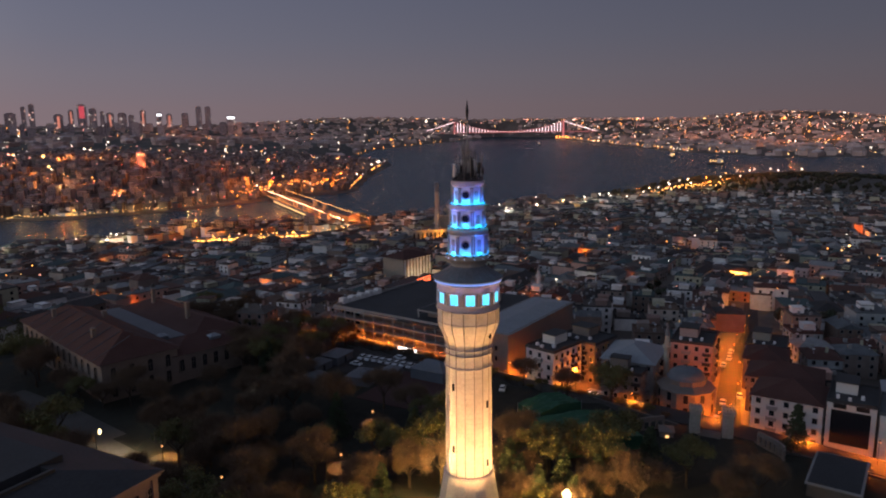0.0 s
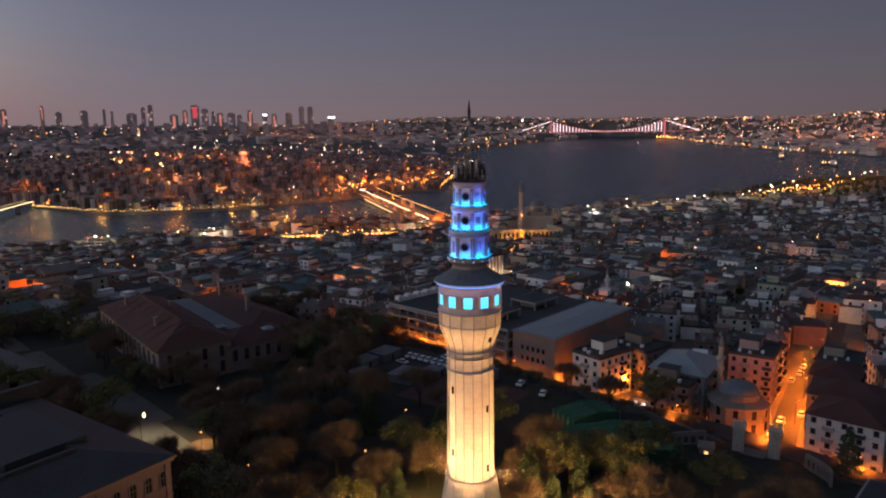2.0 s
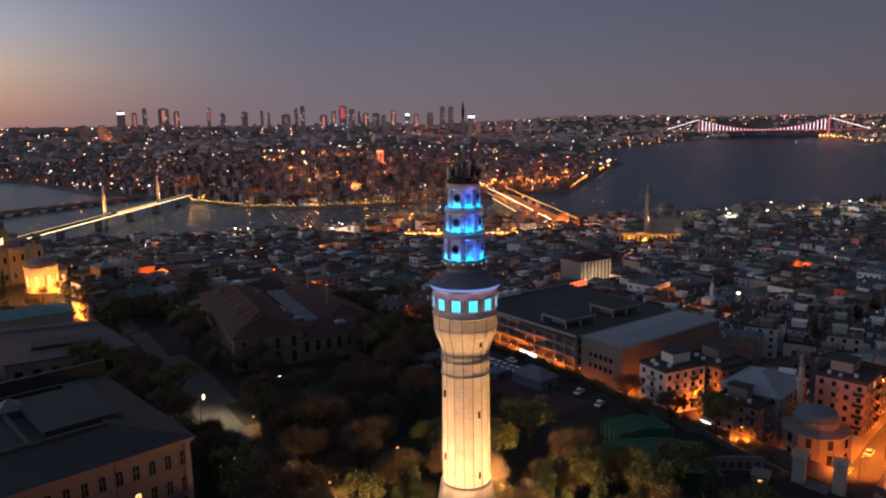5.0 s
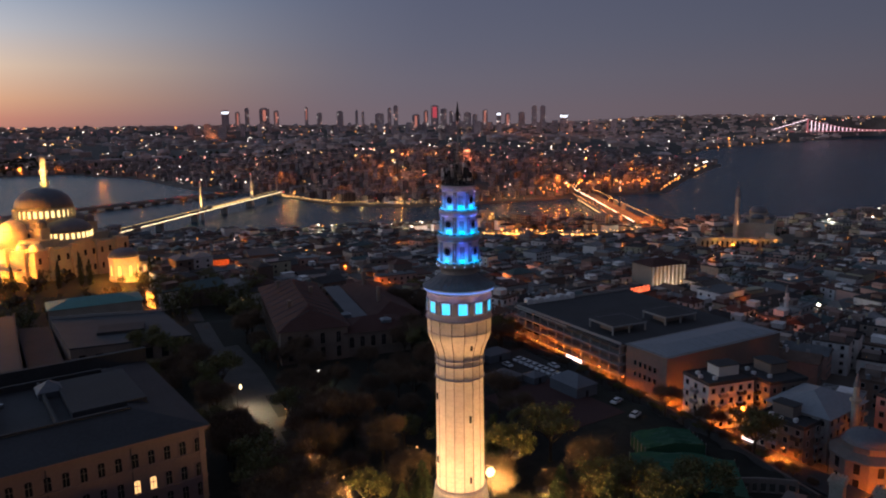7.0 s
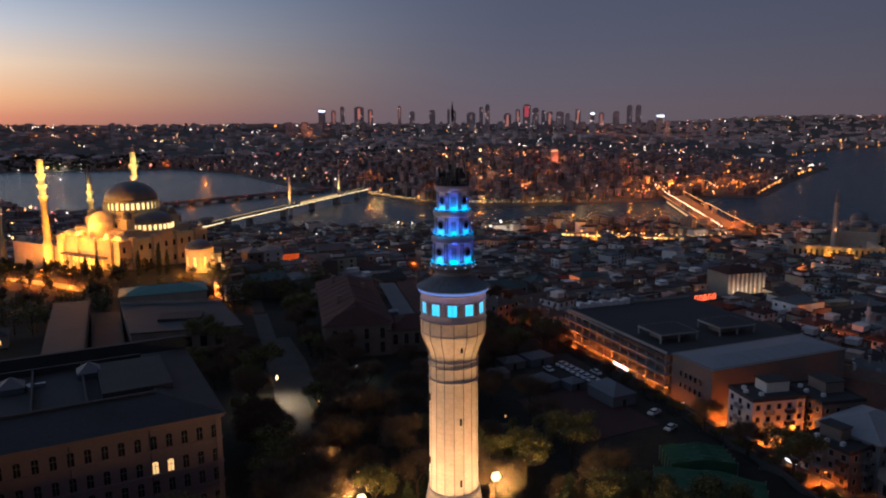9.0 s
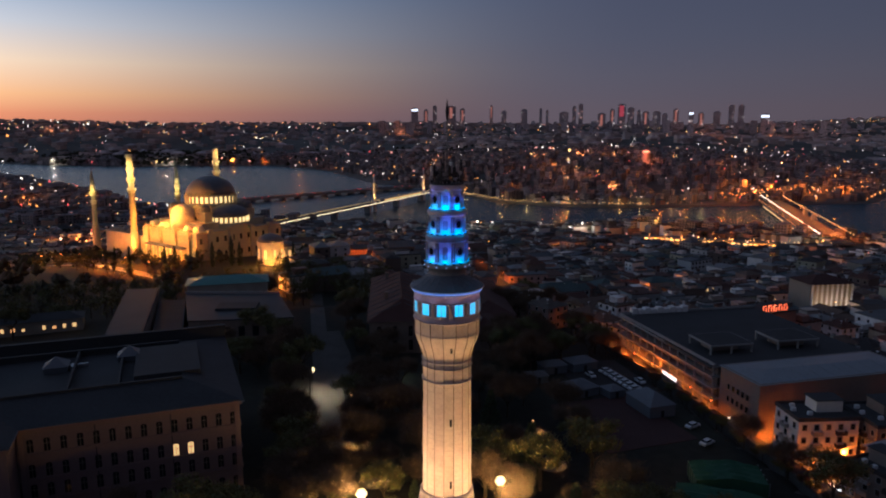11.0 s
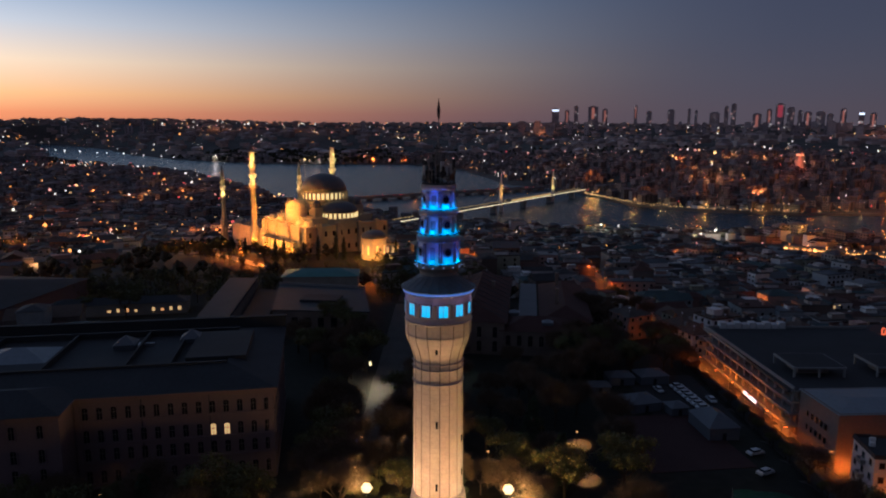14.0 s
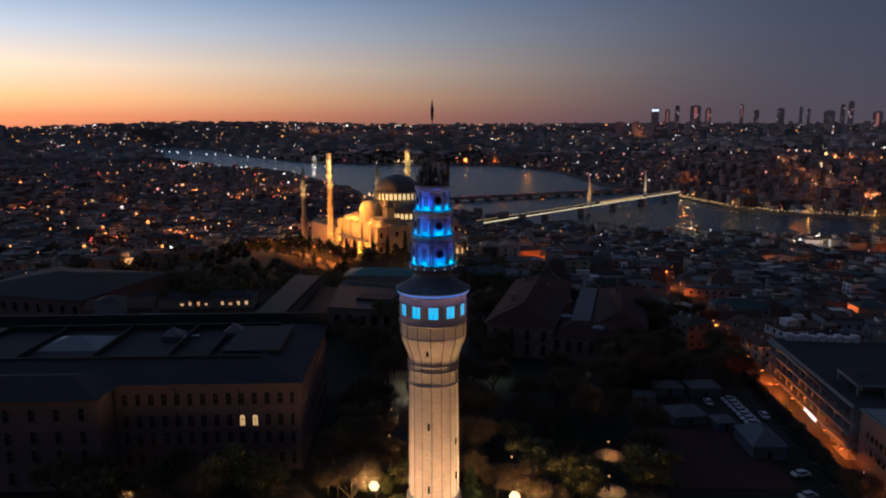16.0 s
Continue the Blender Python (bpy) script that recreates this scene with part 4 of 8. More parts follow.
# ---- the fire tower ----
def tower():
    ob = thing("fire_tower", pose(0, 0, 0), "tall pale marble fire tower with blue-lit upper storeys and mast", "tower")
    N = 16
    turn = radians(4)
    g = Geo()
    g.ring([(7.2, -1), (7.2, 5), (6.6, 5.4), (6.3, 10.5), (5.7, 13.0), (5.2, 15.8), (4.62, 19.3), (4.5, 19.8)], N, rot=turn)
    part("base", g, M["marble"], ob)
    g = Geo()
    g.ring([(4.2, 20.3), (4.16, 26), (4.1, 33), (4.04, 39.9)], N, rot=turn)
    shaft = part("shaft", g, M["marble"], ob)
    for k in range(N):
        a = turn + 2 * math.pi * k / N
        g = Geo()
        c, s = math.cos(a), math.sin(a)
        g.tube((4.19 * c, 4.19 * s, 20.3), (4.03 * c, 4.03 * s, 39.9), 0.055, n=5)
        part("rib", g, M["rib"], shaft)
    # courses of ashlar, each a faint ledge round the shaft
    for i in range(21):
        z = 21.2 + 0.9 * i
        g = Geo()
        r = 4.2 - 0.16 * (z - 20.3) / 19.6
        g.ring([(r + 0.004, z), (r + 0.012, z + 0.03), (r + 0.004, z + 0.06)], N, rot=turn, cap=False)
        part("course_joint", g, M["marble_joint"], shaft)
    for a, z, q in ((-93, 33.3, 4.02), (-93, 22.5, 4.1), (175, 36.6, 4.02), (175, 25.3, 4.08), (-93, 45.9, 4.62), (-20, 30.0, 4.05), (-20, 24.0, 4.1), (90, 34.0, 4.02), (90, 25.0, 4.1)):
        g = Geo()
        g.box(q, 0, z - 0.6, 0.3, 0.34, 1.2)
        part("slit_window", g, M["glass"], shaft, at=pose(0, 0, 0, 0, 0, a))
    for z, r, h in ((19.9, 4.6, 0.4), (39.8, 4.3, 0.32), (42.2, 4.3, 0.2), (43.2, 4.3, 0.2), (47.9, 5.45, 0.24), (50.1, 5.62, 0.34)):
        g = Geo()
        g.ring([(r - 0.4, z - 0.16), (r - 0.12, z), (r - 0.02, z + h * 0.35), (r - 0.1, z + h * 0.75), (r - 0.34, z + h)], N, rot=turn)
        part("moulding", g, M["ring_stone"], ob, "weathered mauve-grey marble ring")
    g = Geo()
    g.ring([(4.06, 40.0), (4.04, 43.6), (4.15, 44.3), (4.6, 45.6), (5.1, 46.7), (5.36, 47.7), (5.38, 50.2)], N, rot=turn)
    corbel = part("corbel", g, M["marble"], ob)
    for k in range(N):
        a = turn + 2 * math.pi * k / N
        g, c, s = Geo(), math.cos(a), math.sin(a)
        line = ((4.06, 40.2), (4.06, 43.7), (4.6, 45.6), (5.1, 46.7), (5.38, 47.8), (5.38, 50.1))
        for (r0, z0), (r1, z1) in zip(line, line[1:]):
            g.tube((r0 * c, r0 * s, z0), (r1 * c, r1 * s, z1), 0.06, n=5)
        part("rib", g, M["rib"], corbel)
    g = Geo()
    g.ring([(5.32, 50.4), (5.32, 51.35), (5.06, 51.35), (5.06, 53.55), (5.32, 53.55), (5.36, 54.5), (5.55, 54.7)], 48)
    gallery = part("gallery", g, M["gallery_stone"], ob, "round watch gallery with twelve lit windows")
    for k in range(12):
        a = 360 * k / 12 - 81
        g = Geo()
        g.box(5.16, 0, 51.45, 0.12, 1.45, 1.85)
        w = part("gallery_window", g, G["cyan"], gallery, "window lit cyan from within", at=pose(0, 0, 0, 0, 0, a))
        g = Geo()
        for y in (-0.8, 0.8):
            g.box(5.26, y, 51.35, 0.24, 0.2, 2.05)
        g.box(5.22, 0, 51.45, 0.1, 0.09, 1.85)
        g.box(5.26, 0, 53.3, 0.34, 1.9, 0.18)
        g.box(5.26, 0, 51.3, 0.38, 1.9, 0.16)
        part("frame", g, M["gallery_stone"], w)
        g = Geo()
        g.box(5.2, 0, 51.3, 0.3, 0.62, 1.75)
        g.ring([(0.31, -0.15), (0.31, 0.15)], 12)
        g.v[8:] = [(5.2 + z, x, 53.05 + y) for x, y, z in g.v[8:]]
        part("pilaster", g, M["marble_dark"], gallery, at=pose(0, 0, 0, 0, 0, a + 15))
    g = Geo()
    g.ring([(5.56, 54.86), (5.76, 54.9), (5.78, 55.1), (5.5, 55.2)], 64, cap=False)
    part("led_strip", g, G["led"], gallery, "pale blue light strip under the eaves")
    for k in range(10):
        a = 2 * math.pi * (k + 0.5) / 10
        lamp((6.3 * math.cos(a), 6.3 * math.sin(a), 53.9), 17, (0.30, 0.24, 1.0), 0.2, "eaves_led_light")
    g = Geo()
    g.ring([(6.0, 55.32), (6.02, 55.5), (5.3, 55.85), (4.2, 56.5), (3.3, 57.15), (3.0, 57.5)], 48)
    roof = part("skirt_roof", g, M["lead"], ob, "dark lead skirt roof")
    for k in range(24):
        a = 2 * math.pi * k / 24
        c, s = math.cos(a), math.sin(a)
        g = Geo()
        for (r0, z0), (r1, z1) in zip(((6.0, 55.5), (5.3, 55.87), (4.2, 56.53)), ((5.3, 55.87), (4.2, 56.53), (3.25, 57.2))):
            g.tube((r0 * c, r0 * s, z0), (r1 * c, r1 * s, z1), 0.05, n=4)
        part("seam", g, M["lead"], roof)
    g = Geo()
    g.ring([(2.95, 57.3), (3.0, 58.0), (3.45, 58.5), (3.68, 58.75), (3.68, 59.35)], 24)
    part("drum", g, M["marble_dark"], ob)
    # three set-back storeys, four round windows each
    for z0, z1, r, rc in ((59.35, 62.95, 3.08, 3.45), (64.0, 67.05, 2.72, 3.12), (67.85, 71.0, 2.36, 2.75)):
        face = radians(-62)
        cut = math.cos(math.pi / 8)
        g = Geo()
        g.ring([(r * 1.03 / cut, z0), (r * 1.03 / cut, z0 + 0.4), (r / cut, z0 + 0.45), (r / cut, z1 - 0.2), (r * 1.04 / cut, z1)], 8, rot=face + math.pi / 8)
        tier = part("storey", g, M["marble_white"], ob, "octagonal marble storey washed in blue light")
        h = z1 - z0
        for k in range(8):
            m = pose(0, 0, 0, 0, 0, math.degrees(face) + 45 * k)
            if k % 2 == 0:
                g = Geo()
                g.ring([(0.8, 0), (0.8, 0.22), (0.58, 0.24), (0.58, 0.1)], 20, cap=False)
                rim = part("round_window_rim", g, M["marble_dark"], tier, at=m @ pose(r - 0.02, 0, z0 + h * 0.55, 0, 90, 0))
                g = Geo()
                g.ring([(0.6, 0.02), (0.6, 0.1)], 20)
                part("pane", g, M["glass"], rim)
            else:
                g = Geo()
                g.box(r - 0.02, 0, z0 + 0.8, 0.1, 0.8, h - 1.6)
                part("niche", g, M["marble_dark"], tier, at=m)
            for y in (-r * 0.36, r * 0.36):
                g = Geo()
                g.ring([(0.19, z0 + 0.4), (0.14, z0 + 0.65), (0.12, z1 - 0.5), (0.2, z1 - 0.2)], 8, r + 0.1, y)
                part("column", g, M["marble_dark"], tier, at=m, smooth=True)
        g = Geo()
        g.ring([(rc - 0.3, z1 - 0.05), (rc - 0.02, z1 + 0.1), (rc + 0.05, z1 + 0.35), (rc + 0.05, z1 + 0.7), (rc - 0.1, z1 + 0.85), (rc - 0.5, z1 + 0.95)], 32)
        part("cornice", g, M["cornice"], ob, "grey marble cornice ring")
        for k in range(16):
            a = face + math.pi / 8 * k
            q = (r if k % 2 == 0 else r / cut) + 0.36
            g = Geo()
            g.box(0, 0, 0, 0.24, 0.5, 0.2, taper=0.8)
            g.box(0.0, 0, 0.19, 0.18, 0.42, 0.05, mi=1)
            part("led_lamp", g, [M["iron"], G["led_cyan"]], ob, at=pose(q * math.cos(a), q * math.sin(a), z0 + 0.02, 0, 0, math.degrees(a)))
            c, s = math.cos(a), math.sin(a)
            spot(((q + 0.1) * c, (q + 0.1) * s, z0 + 0.3), (r * c, r * s, z1 - 0.1), 660 if k % 2 == 0 else 480, (0.05, 0.11, 1.0), 66, 0.1, "blue_led_light")
            if k % 2 == 0:
                lamp(((q + 0.05) * c, (q + 0.05) * s, z0 + 0.45), 62, (0.0, 0.50, 1.0), 0.15, "cyan_led_light")
    for k in range(14):
        a = 2 * math.pi * k / 14
        g = Geo()
        g.dot(3.72 * math.cos(a), 3.72 * math.sin(a), 58.95, 0.11)
        part("marker_lamp", g, G["led_white"], ob)
    g = Geo()
    g.ring([(2.6, 71.75), (2.68, 72.0), (2.3, 72.05)], 24)
    part("platform", g, M["iron"], ob)
    rng = random.Random(3)
    for k in range(24):
        a = 2 * math.pi * k / 24
        g, c, s = Geo(), math.cos(a), math.sin(a)
        g.tube((2.55 * c, 2.55 * s, 71.9), (2.55 * c, 2.55 * s, 73.2), 0.05, n=4)
        b = a + 2 * math.pi / 24
        for z in (72.5, 73.2):
            g.tube((2.55 * c, 2.55 * s, z), (2.55 * math.cos(b), 2.55 * math.sin(b), z), 0.045, n=4)
        part("rail_post", g, M["iron"], ob)
    for k in range(38):
        a, q = rng.uniform(0, 6.28), rng.uniform(0.4, 2.45)
        g, top = Geo(), rng.uniform(75.0, 78.6) if q < 1.9 else rng.uniform(74.0, 77.0)
        x, y = q * math.cos(a), q * math.sin(a)
        g.tube((x, y, 71.9), (x, y, top), 0.045, 0.025, n=5)
        if rng.random() < 0.6:
            g.tube((x - 0.5, y, top - 0.6), (x + 0.5, y, top - 0.6), 0.04, n=4)
            g.tube((x, y - 0.4, top - 1.1), (x, y + 0.4, top - 1.1), 0.04, n=4)
        part("antenna", g, M["pale_steel"] if k % 3 else M["iron"], ob)
    for k in range(34):
        a, q = rng.uniform(0, 6.28), rng.uniform(1.2, 2.6)
        g = Geo()
        if k % 3:
            g.box(0, 0, 0, 0.3, 0.45, rng.uniform(1.0, 2.2))
        else:
            g.ring([(0.12, 0), (0.5, 0.18), (0.56, 0.26)], 12)
        part("transmitter", g, M["white_paint"] if k % 3 == 1 else M["iron"], ob,
             at=pose(q * math.cos(a), q * math.sin(a), rng.uniform(72.1, 73.9), 0, 90 if k % 3 == 0 else 0, math.degrees(a)))
    g = Geo()
    for k in range(4):
        a = math.pi / 4 + math.pi / 2 * k
        g.tube((0.5 * math.cos(a), 0.5 * math.sin(a), 71.9), (0.16 * math.cos(a), 0.16 * math.sin(a), 78.2), 0.07, n=4)
    for i in range(7):
        z, q = 72.4 + 0.82 * i, 0.5 - 0.34 * (0.6 + 0.8 * i) / 6.3
        for k in range(4):
            a, b = math.pi / 4 + math.pi / 2 * k, math.pi / 4 + math.pi / 2 * (k + 1)
            g.tube((q * math.cos(a), q * math.sin(a), z), (q * math.cos(b), q * math.sin(b), z + 0.5), 0.04, n=4)
    part("lattice_mast", g, M["pale_steel"], ob)
    g = Geo()
    g.tube((0, 0, 77.5), (0, 0, 82.2), 0.12, 0.08, n=8)
    part("mast", g, M["pale_steel"], ob)
    g = Geo()
    g.ring([(0.1, 81.8), (0.2, 82.3), (0.27, 83.3), (0.14, 84.2), (0.03, 85.0)], 8)
    part("mast_tip", g, M["iron"], ob)


tower()


def flood_mast(x, y, h=11.4):
    ob = thing("floodlight_mast", pose(x, y, 1.9), "tall steel mast with a bright warm floodlight cluster", "lamp", "tower floodlights")
    g = Geo()
    g.tube((0, 0, 0), (0, 0, h - 0.5), 0.16, 0.09, n=8)
    g.box(0, 0, 0, 0.6, 0.6, 0.3)
    part("pole", g, M["iron"], ob)
    g = Geo()
    g.tube((-0.8, 0, h - 0.5), (0.8, 0, h - 0.5), 0.06, n=6)
    part("crossbar", g, M["iron"], ob)
    for k in range(7):
        u, w = (0, 0) if k == 6 else (0.62 * math.cos(math.pi / 3 * k), 0.62 * math.sin(math.pi / 3 * k))
        g = Geo()
        g.ring([(0.12, -0.5), (0.3, -0.2), (0.36, 0.0)], 10)
        part("housing", g, M["iron"], ob, at=pose(u, 0.1, h - 0.1 + w, 60, 0, 0))
        g = Geo()
        # oversized glowing spheres give the floodlights' glare a shape
        q = 0.85 if k == 6 else 0.42
        g.ring([(q * math.cos(e), q * math.sin(e)) for e in (-1.5, -1.1, -0.7, -0.35, 0, 0.35, 0.7, 1.1, 1.5)], 24)
        part("lens", g, G["flood"], ob, at=pose(u, 0, h - 0.1 + w))
    d = math.hypot(x, y)
    spot((x * (1 - 0.9 / d), y * (1 - 0.9 / d), 1.9 + h + 0.7), (0, 0, 42), 60000, WARM, 86)
    lamp((x * (1 + 1.2 / d), y * (1 + 1.2 / d), 1.9 + h - 1.2), 27000 if x > 0 else 17000, (1.0, 0.57, 0.18), 0.5, "flood_spill")


for q in ((13.2, 12.5), (-13.6, 13.0), (13.2, -12.8), (-13.4, -12.8)):
    flood_mast(*q)


# ---- garden: lamps, trees, cars, tents, green halls ----
def garden_lamp(x, y):
    z = float(ground(x, y))
    ob = thing("garden_lamp", pose(x, y, z), "short garden lamp post with a warm glowing lantern", "lamp", "garden lamps")
    g = Geo()
    g.tube((0, 0, 0), (0, 0, 3.2), 0.07, 0.05, n=6)
    g.ring([(0.18, 0), (0.14, 0.3)], 8)
    part("pole", g, M["iron"], ob)
    g = Geo()
    g.ring([(0.12, 3.2), (0.24, 3.35), (0.26, 3.65), (0.1, 3.8)], 8)
    part("lantern", g, G["dim"], ob)
    g = Geo()
    g.ring([(0.34, 3.8), (0.12, 4.0), (0.02, 4.1)], 8)
    part("cap", g, M["iron"], ob)
    spot((x + 0.3, y - 0.3, z + 3.15), (x + 0.31, y - 0.3, z), 4300, (1.0, 0.40, 0.10), 112, 0.2, "garden_lamp_light")
    # added disc, paler than the earth, so the lamp's pool of light shows
    g = Geo()
    g.ring([(3.6, z - 0.1), (3.6, z + 0.06)], 24, x + 0.2, y - 0.2)
    tagged(part("paving_circle", g, M["dark_paving"]), "added paler disc that brings out the light pool at a garden lamp", "path", kind="structure")


LAMPS = ((-22, 68.5), (-10.5, 83), (-11.5, 58.2), (-19, 52), (11.5, 44.5), (33, 38), (34.5, 55.6), (31.3, 17.5), (-9, 38.5), (-70, 24))
for q in LAMPS:
    garden_lamp(*q)


def street_lamp(x, y, h, watts, colour, bulb, label, group="street lamps", drop=0.25, bare=False):
    z = float(ground(x, y))
    ob = thing("street_lamp", pose(x, y, z), label, "street lamp", group)
    g = Geo()
    g.tube((0, 0, 0), (0, 0, h), 0.1, 0.06, n=6)
    g.tube((0, 0, h), (0.9, 0, h + 0.3), 0.05, n=6)
    part("pole", g, M["iron"], ob)
    g = Geo()
    g.box(1.1, 0, h + 0.22, 0.8, 0.35, 0.16)
    part("head", g, M["iron"], ob)
    g = Geo()
    g.box(1.1, 0, h + 0.02, 0.7, 0.3, 0.2)
    part("bulb", g, bulb, ob)
    if bare:
        lamp((x + 1.1, y, z + h - drop), watts * (0.45 if y > 60 else 0.28), colour, 0.3, "street_lamp_light")
    if not bare or y < 60:
        down_light((x + 1.1, y, z + h - drop), watts * 2.2, colour, 152)


street_lamp(-22, 91.5, 8.6, 7000, (1.0, 0.74, 0.46), G["flood"], "tall lamp post with a white lantern beside the avenue", drop=0.9)
street_lamp(-107, 34, 4.2, 2200, (1.0, 0.16, 0.05), G["orange"], "lamp post with a red-orange lantern before the long hall")
street_lamp(3.5, 102.8, 5.6, 420, (0.9, 1.0, 0.62), G["white"], "garden lamp post with a pale greenish lantern")
street_lamp(31.5, 102.7, 5.0, 260, (1.0, 0.92, 0.8), G["white"], "garden lamp post with a small white lantern")
street_lamp(94.0, 61.0, 3.0, 220, (1.0, 0.9, 0.8), G["white"], "low lamp post with a white lantern before the beige wall")
# glowing sphere added round the avenue lamp's bulb to enlarge its glow
globe = Geo()
globe.ring([(0.1, 10.2), (0.32, 10.6), (0.42, 10.95), (0.32, 11.3), (0.1, 11.7)], 14)
part("globe", globe, G["flood"], bpy.data.objects["street_lamp"], at=pose(1.1, 0, -2.2))
for x, y, w in ((88.5, -19.0, 5500), (100, -19, 17000), (121, -15.5, 21000), (147, -9.5, 20000), (172, -1, 20000), (192, 3, 14000), (212, 5, 10000), (240, 10, 7000),
                (90, 6, 8000), (91.5, 24, 5000), (94.5, 50, 3000), (90, 64, 4500), (90.5, 76, 5000), (90.5, 88, 6000), (90.5, 100, 6000), (90, 112, 6000), (89, 124, 6000), (88, 136, 6000),
                (88, -40, 8000), (85, -56, 8000), (82, -74, 9000), (-104, 283, 46000), (-120, 302, 56000), (-137, 323, 46000), (-155, 344, 46000), (-172, 364, 46000), (-190, 385, 46000), (-210, 409, 40000), (88, 160, 4000), (87.5, 184, 6000), (87.8, 212, 10000), (89, 240, 16000), (91.5, 262, 12000), (96.5, 300, 14000), (99, 335, 14000), (100.5, 368, 14000), (114, 422, 18000)):
    street_lamp(x, y, 7.0, w, SODIUM, G["orange"], "street lamp with an orange sodium bulb", bare=82 < y < 140 or x > 95 and y < 20)


def leaves(geo, centre, radius, n, size, rng, squash=0.8):
    for _ in range(n):
        d = Vector((rng.gauss(0, 1), rng.gauss(0, 1), rng.gauss(0, 1)))
        d.normalize()
        p = Vector(centre) + Vector((d.x, d.y, d.z * squash)) * radius * rng.random() ** 0.4
        a = Vector((rng.gauss(0, 1), rng.gauss(0, 1), rng.gauss(0, 1))).normalized() * size * rng.uniform(0.6, 1.3)
        b = a.cross(d + Vector((0.1, 0.2, 0.3)))
        if b.length > 1e-4:
            b = b.normalized() * size * 0.55
            geo.poly([p - a, p + b, p + a, p - b])


def twigs(geo, tip, n, reach, rng):
    """A spray of fine bare twigs round the end of a limb."""
    for _ in range(n):
        d = Vector((rng.gauss(0, 1), rng.gauss(0, 1), rng.gauss(0.5, 0.8))).normalized()
        a = Vector(tip) + Vector((rng.gauss(0, 1), rng.gauss(0, 1), rng.gauss(0, 0.8))) * reach * 0.35
        side = d.cross(Vector((rng.gauss(0, 1), rng.gauss(0, 1), rng.gauss(0, 1)))).normalized() * 0.045
        b = a + d * reach * rng.uniform(0.5, 1.2)
        geo.poly([a - side, a + side, b])


def broad_tree(seed, h, spread, foliage, density, label, bare=False):
    rng = random.Random(seed)
    ob = thing("tree", Matrix(), label, "tree", "garden trees")
    g, tips = Geo(), []
    trunk = h * 0.35
    g.tube((0, 0, -0.3), (0, 0, trunk), h * 0.028, h * 0.02, n=8)

    def limb(a, d, length, r, depth):
        b = a + d * length
        g.tube(a, b, r, r * 0.55, n=5)
        if depth == 0:
            tips.append(b)
            return
        for _ in range(3):
            e = (d + Vector((rng.gauss(0, 0.55), rng.gauss(0, 0.55), rng.gauss(0.12, 0.3)))).normalized()
            limb(b, e, length * rng.uniform(0.55, 0.75), r * 0.5, depth - 1)

    for k in range(6):
        a = 2 * math.pi * k / 6 + rng.uniform(-0.3, 0.3)
        d = Vector((math.cos(a) * spread, math.sin(a) * spread, 1.0)).normalized()
        limb(Vector((0, 0, trunk * rng.uniform(0.75, 1.0))), d, h * 0.24, h * 0.013, 2)
    part("trunk", g, M["bark"], ob)
    c = Geo()
    for p in tips:
        if bare:
            twigs(c, p, density, h * 0.17, rng)
        else:
            leaves(c, p, h * 0.125, density, h * 0.013 + 0.08, rng)
    part("crown", c, foliage, ob)
    return ob


def conifer(seed, h, label):
    rng = random.Random(seed)
    ob = thing("conifer", Matrix(), label, "tree", "garden conifers")
    g, c = Geo(), Geo()
    g.tube((0, 0, -0.3), (0, 0, h), h * 0.02, 0.05, n=8)
    for i in range(22):
        z = h * (0.15 + 0.83 * i / 22)
        q = (h - z) * 0.30 + 0.5
        for k in range(7):
            a = rng.uniform(0, 6.28)
            tip = Vector((q * math.cos(a), q * math.sin(a), z - q * 0.22 + rng.uniform(-0.4, 0.4)))
            g.tube((0, 0, z), tip, 0.05, 0.02, n=4)
            for s in (0.45, 0.7, 0.95):
                leaves(c, Vector((0, 0, z)).lerp(tip, s), q * 0.22, 9, 0.32, rng, 0.5)
    part("trunk", g, M["bark"], ob)
    part("crown", c, M["needle"], ob)
    return ob


TREES = [broad_tree(1, 13, 0.9, M["leaf"], 76, "broad dark green garden tree with an open crown"),
         broad_tree(2, 15, 0.75, M["twig"], 95, "tall leafless garden tree with a haze of brown twigs", True),
         broad_tree(3, 11, 1.1, M["leaf"], 64, "spreading garden tree with dark leaves"),
         broad_tree(4, 12, 0.8, M["twig"], 70, "nearly bare garden tree with brown twigs", True),
         conifer(5, 16, "tall dark conifer with drooping branches"),
         conifer(6, 12, "young dark conifer with short branches")]
rng = random.Random(21)
spots, tries = [], 0
while len(spots) < 98 and tries < 6000:
    tries += 1
    x, y = rng.uniform(-62, 84), rng.uniform(-40, 128)
    if math.hypot(x, y) < 11 or abs(x + 17 - 0.03 * (y - 60)) < 6.5 or (44 < x < 84 and -2 < y < 108) or (x < -32 and 26 < y < 126) or (x > 52 and -34 < y < 2) or (-34 < x < -8 and 62 < y < 94):
        continue
    if x < -20 and y > 96 or x > 12 and y > 112 or x < -30 and y < 5 or min([math.hypot(x - a, y - b) for a, b, *_ in spots] or [99]) < 6.2:
        continue
    spots.append((x, y))
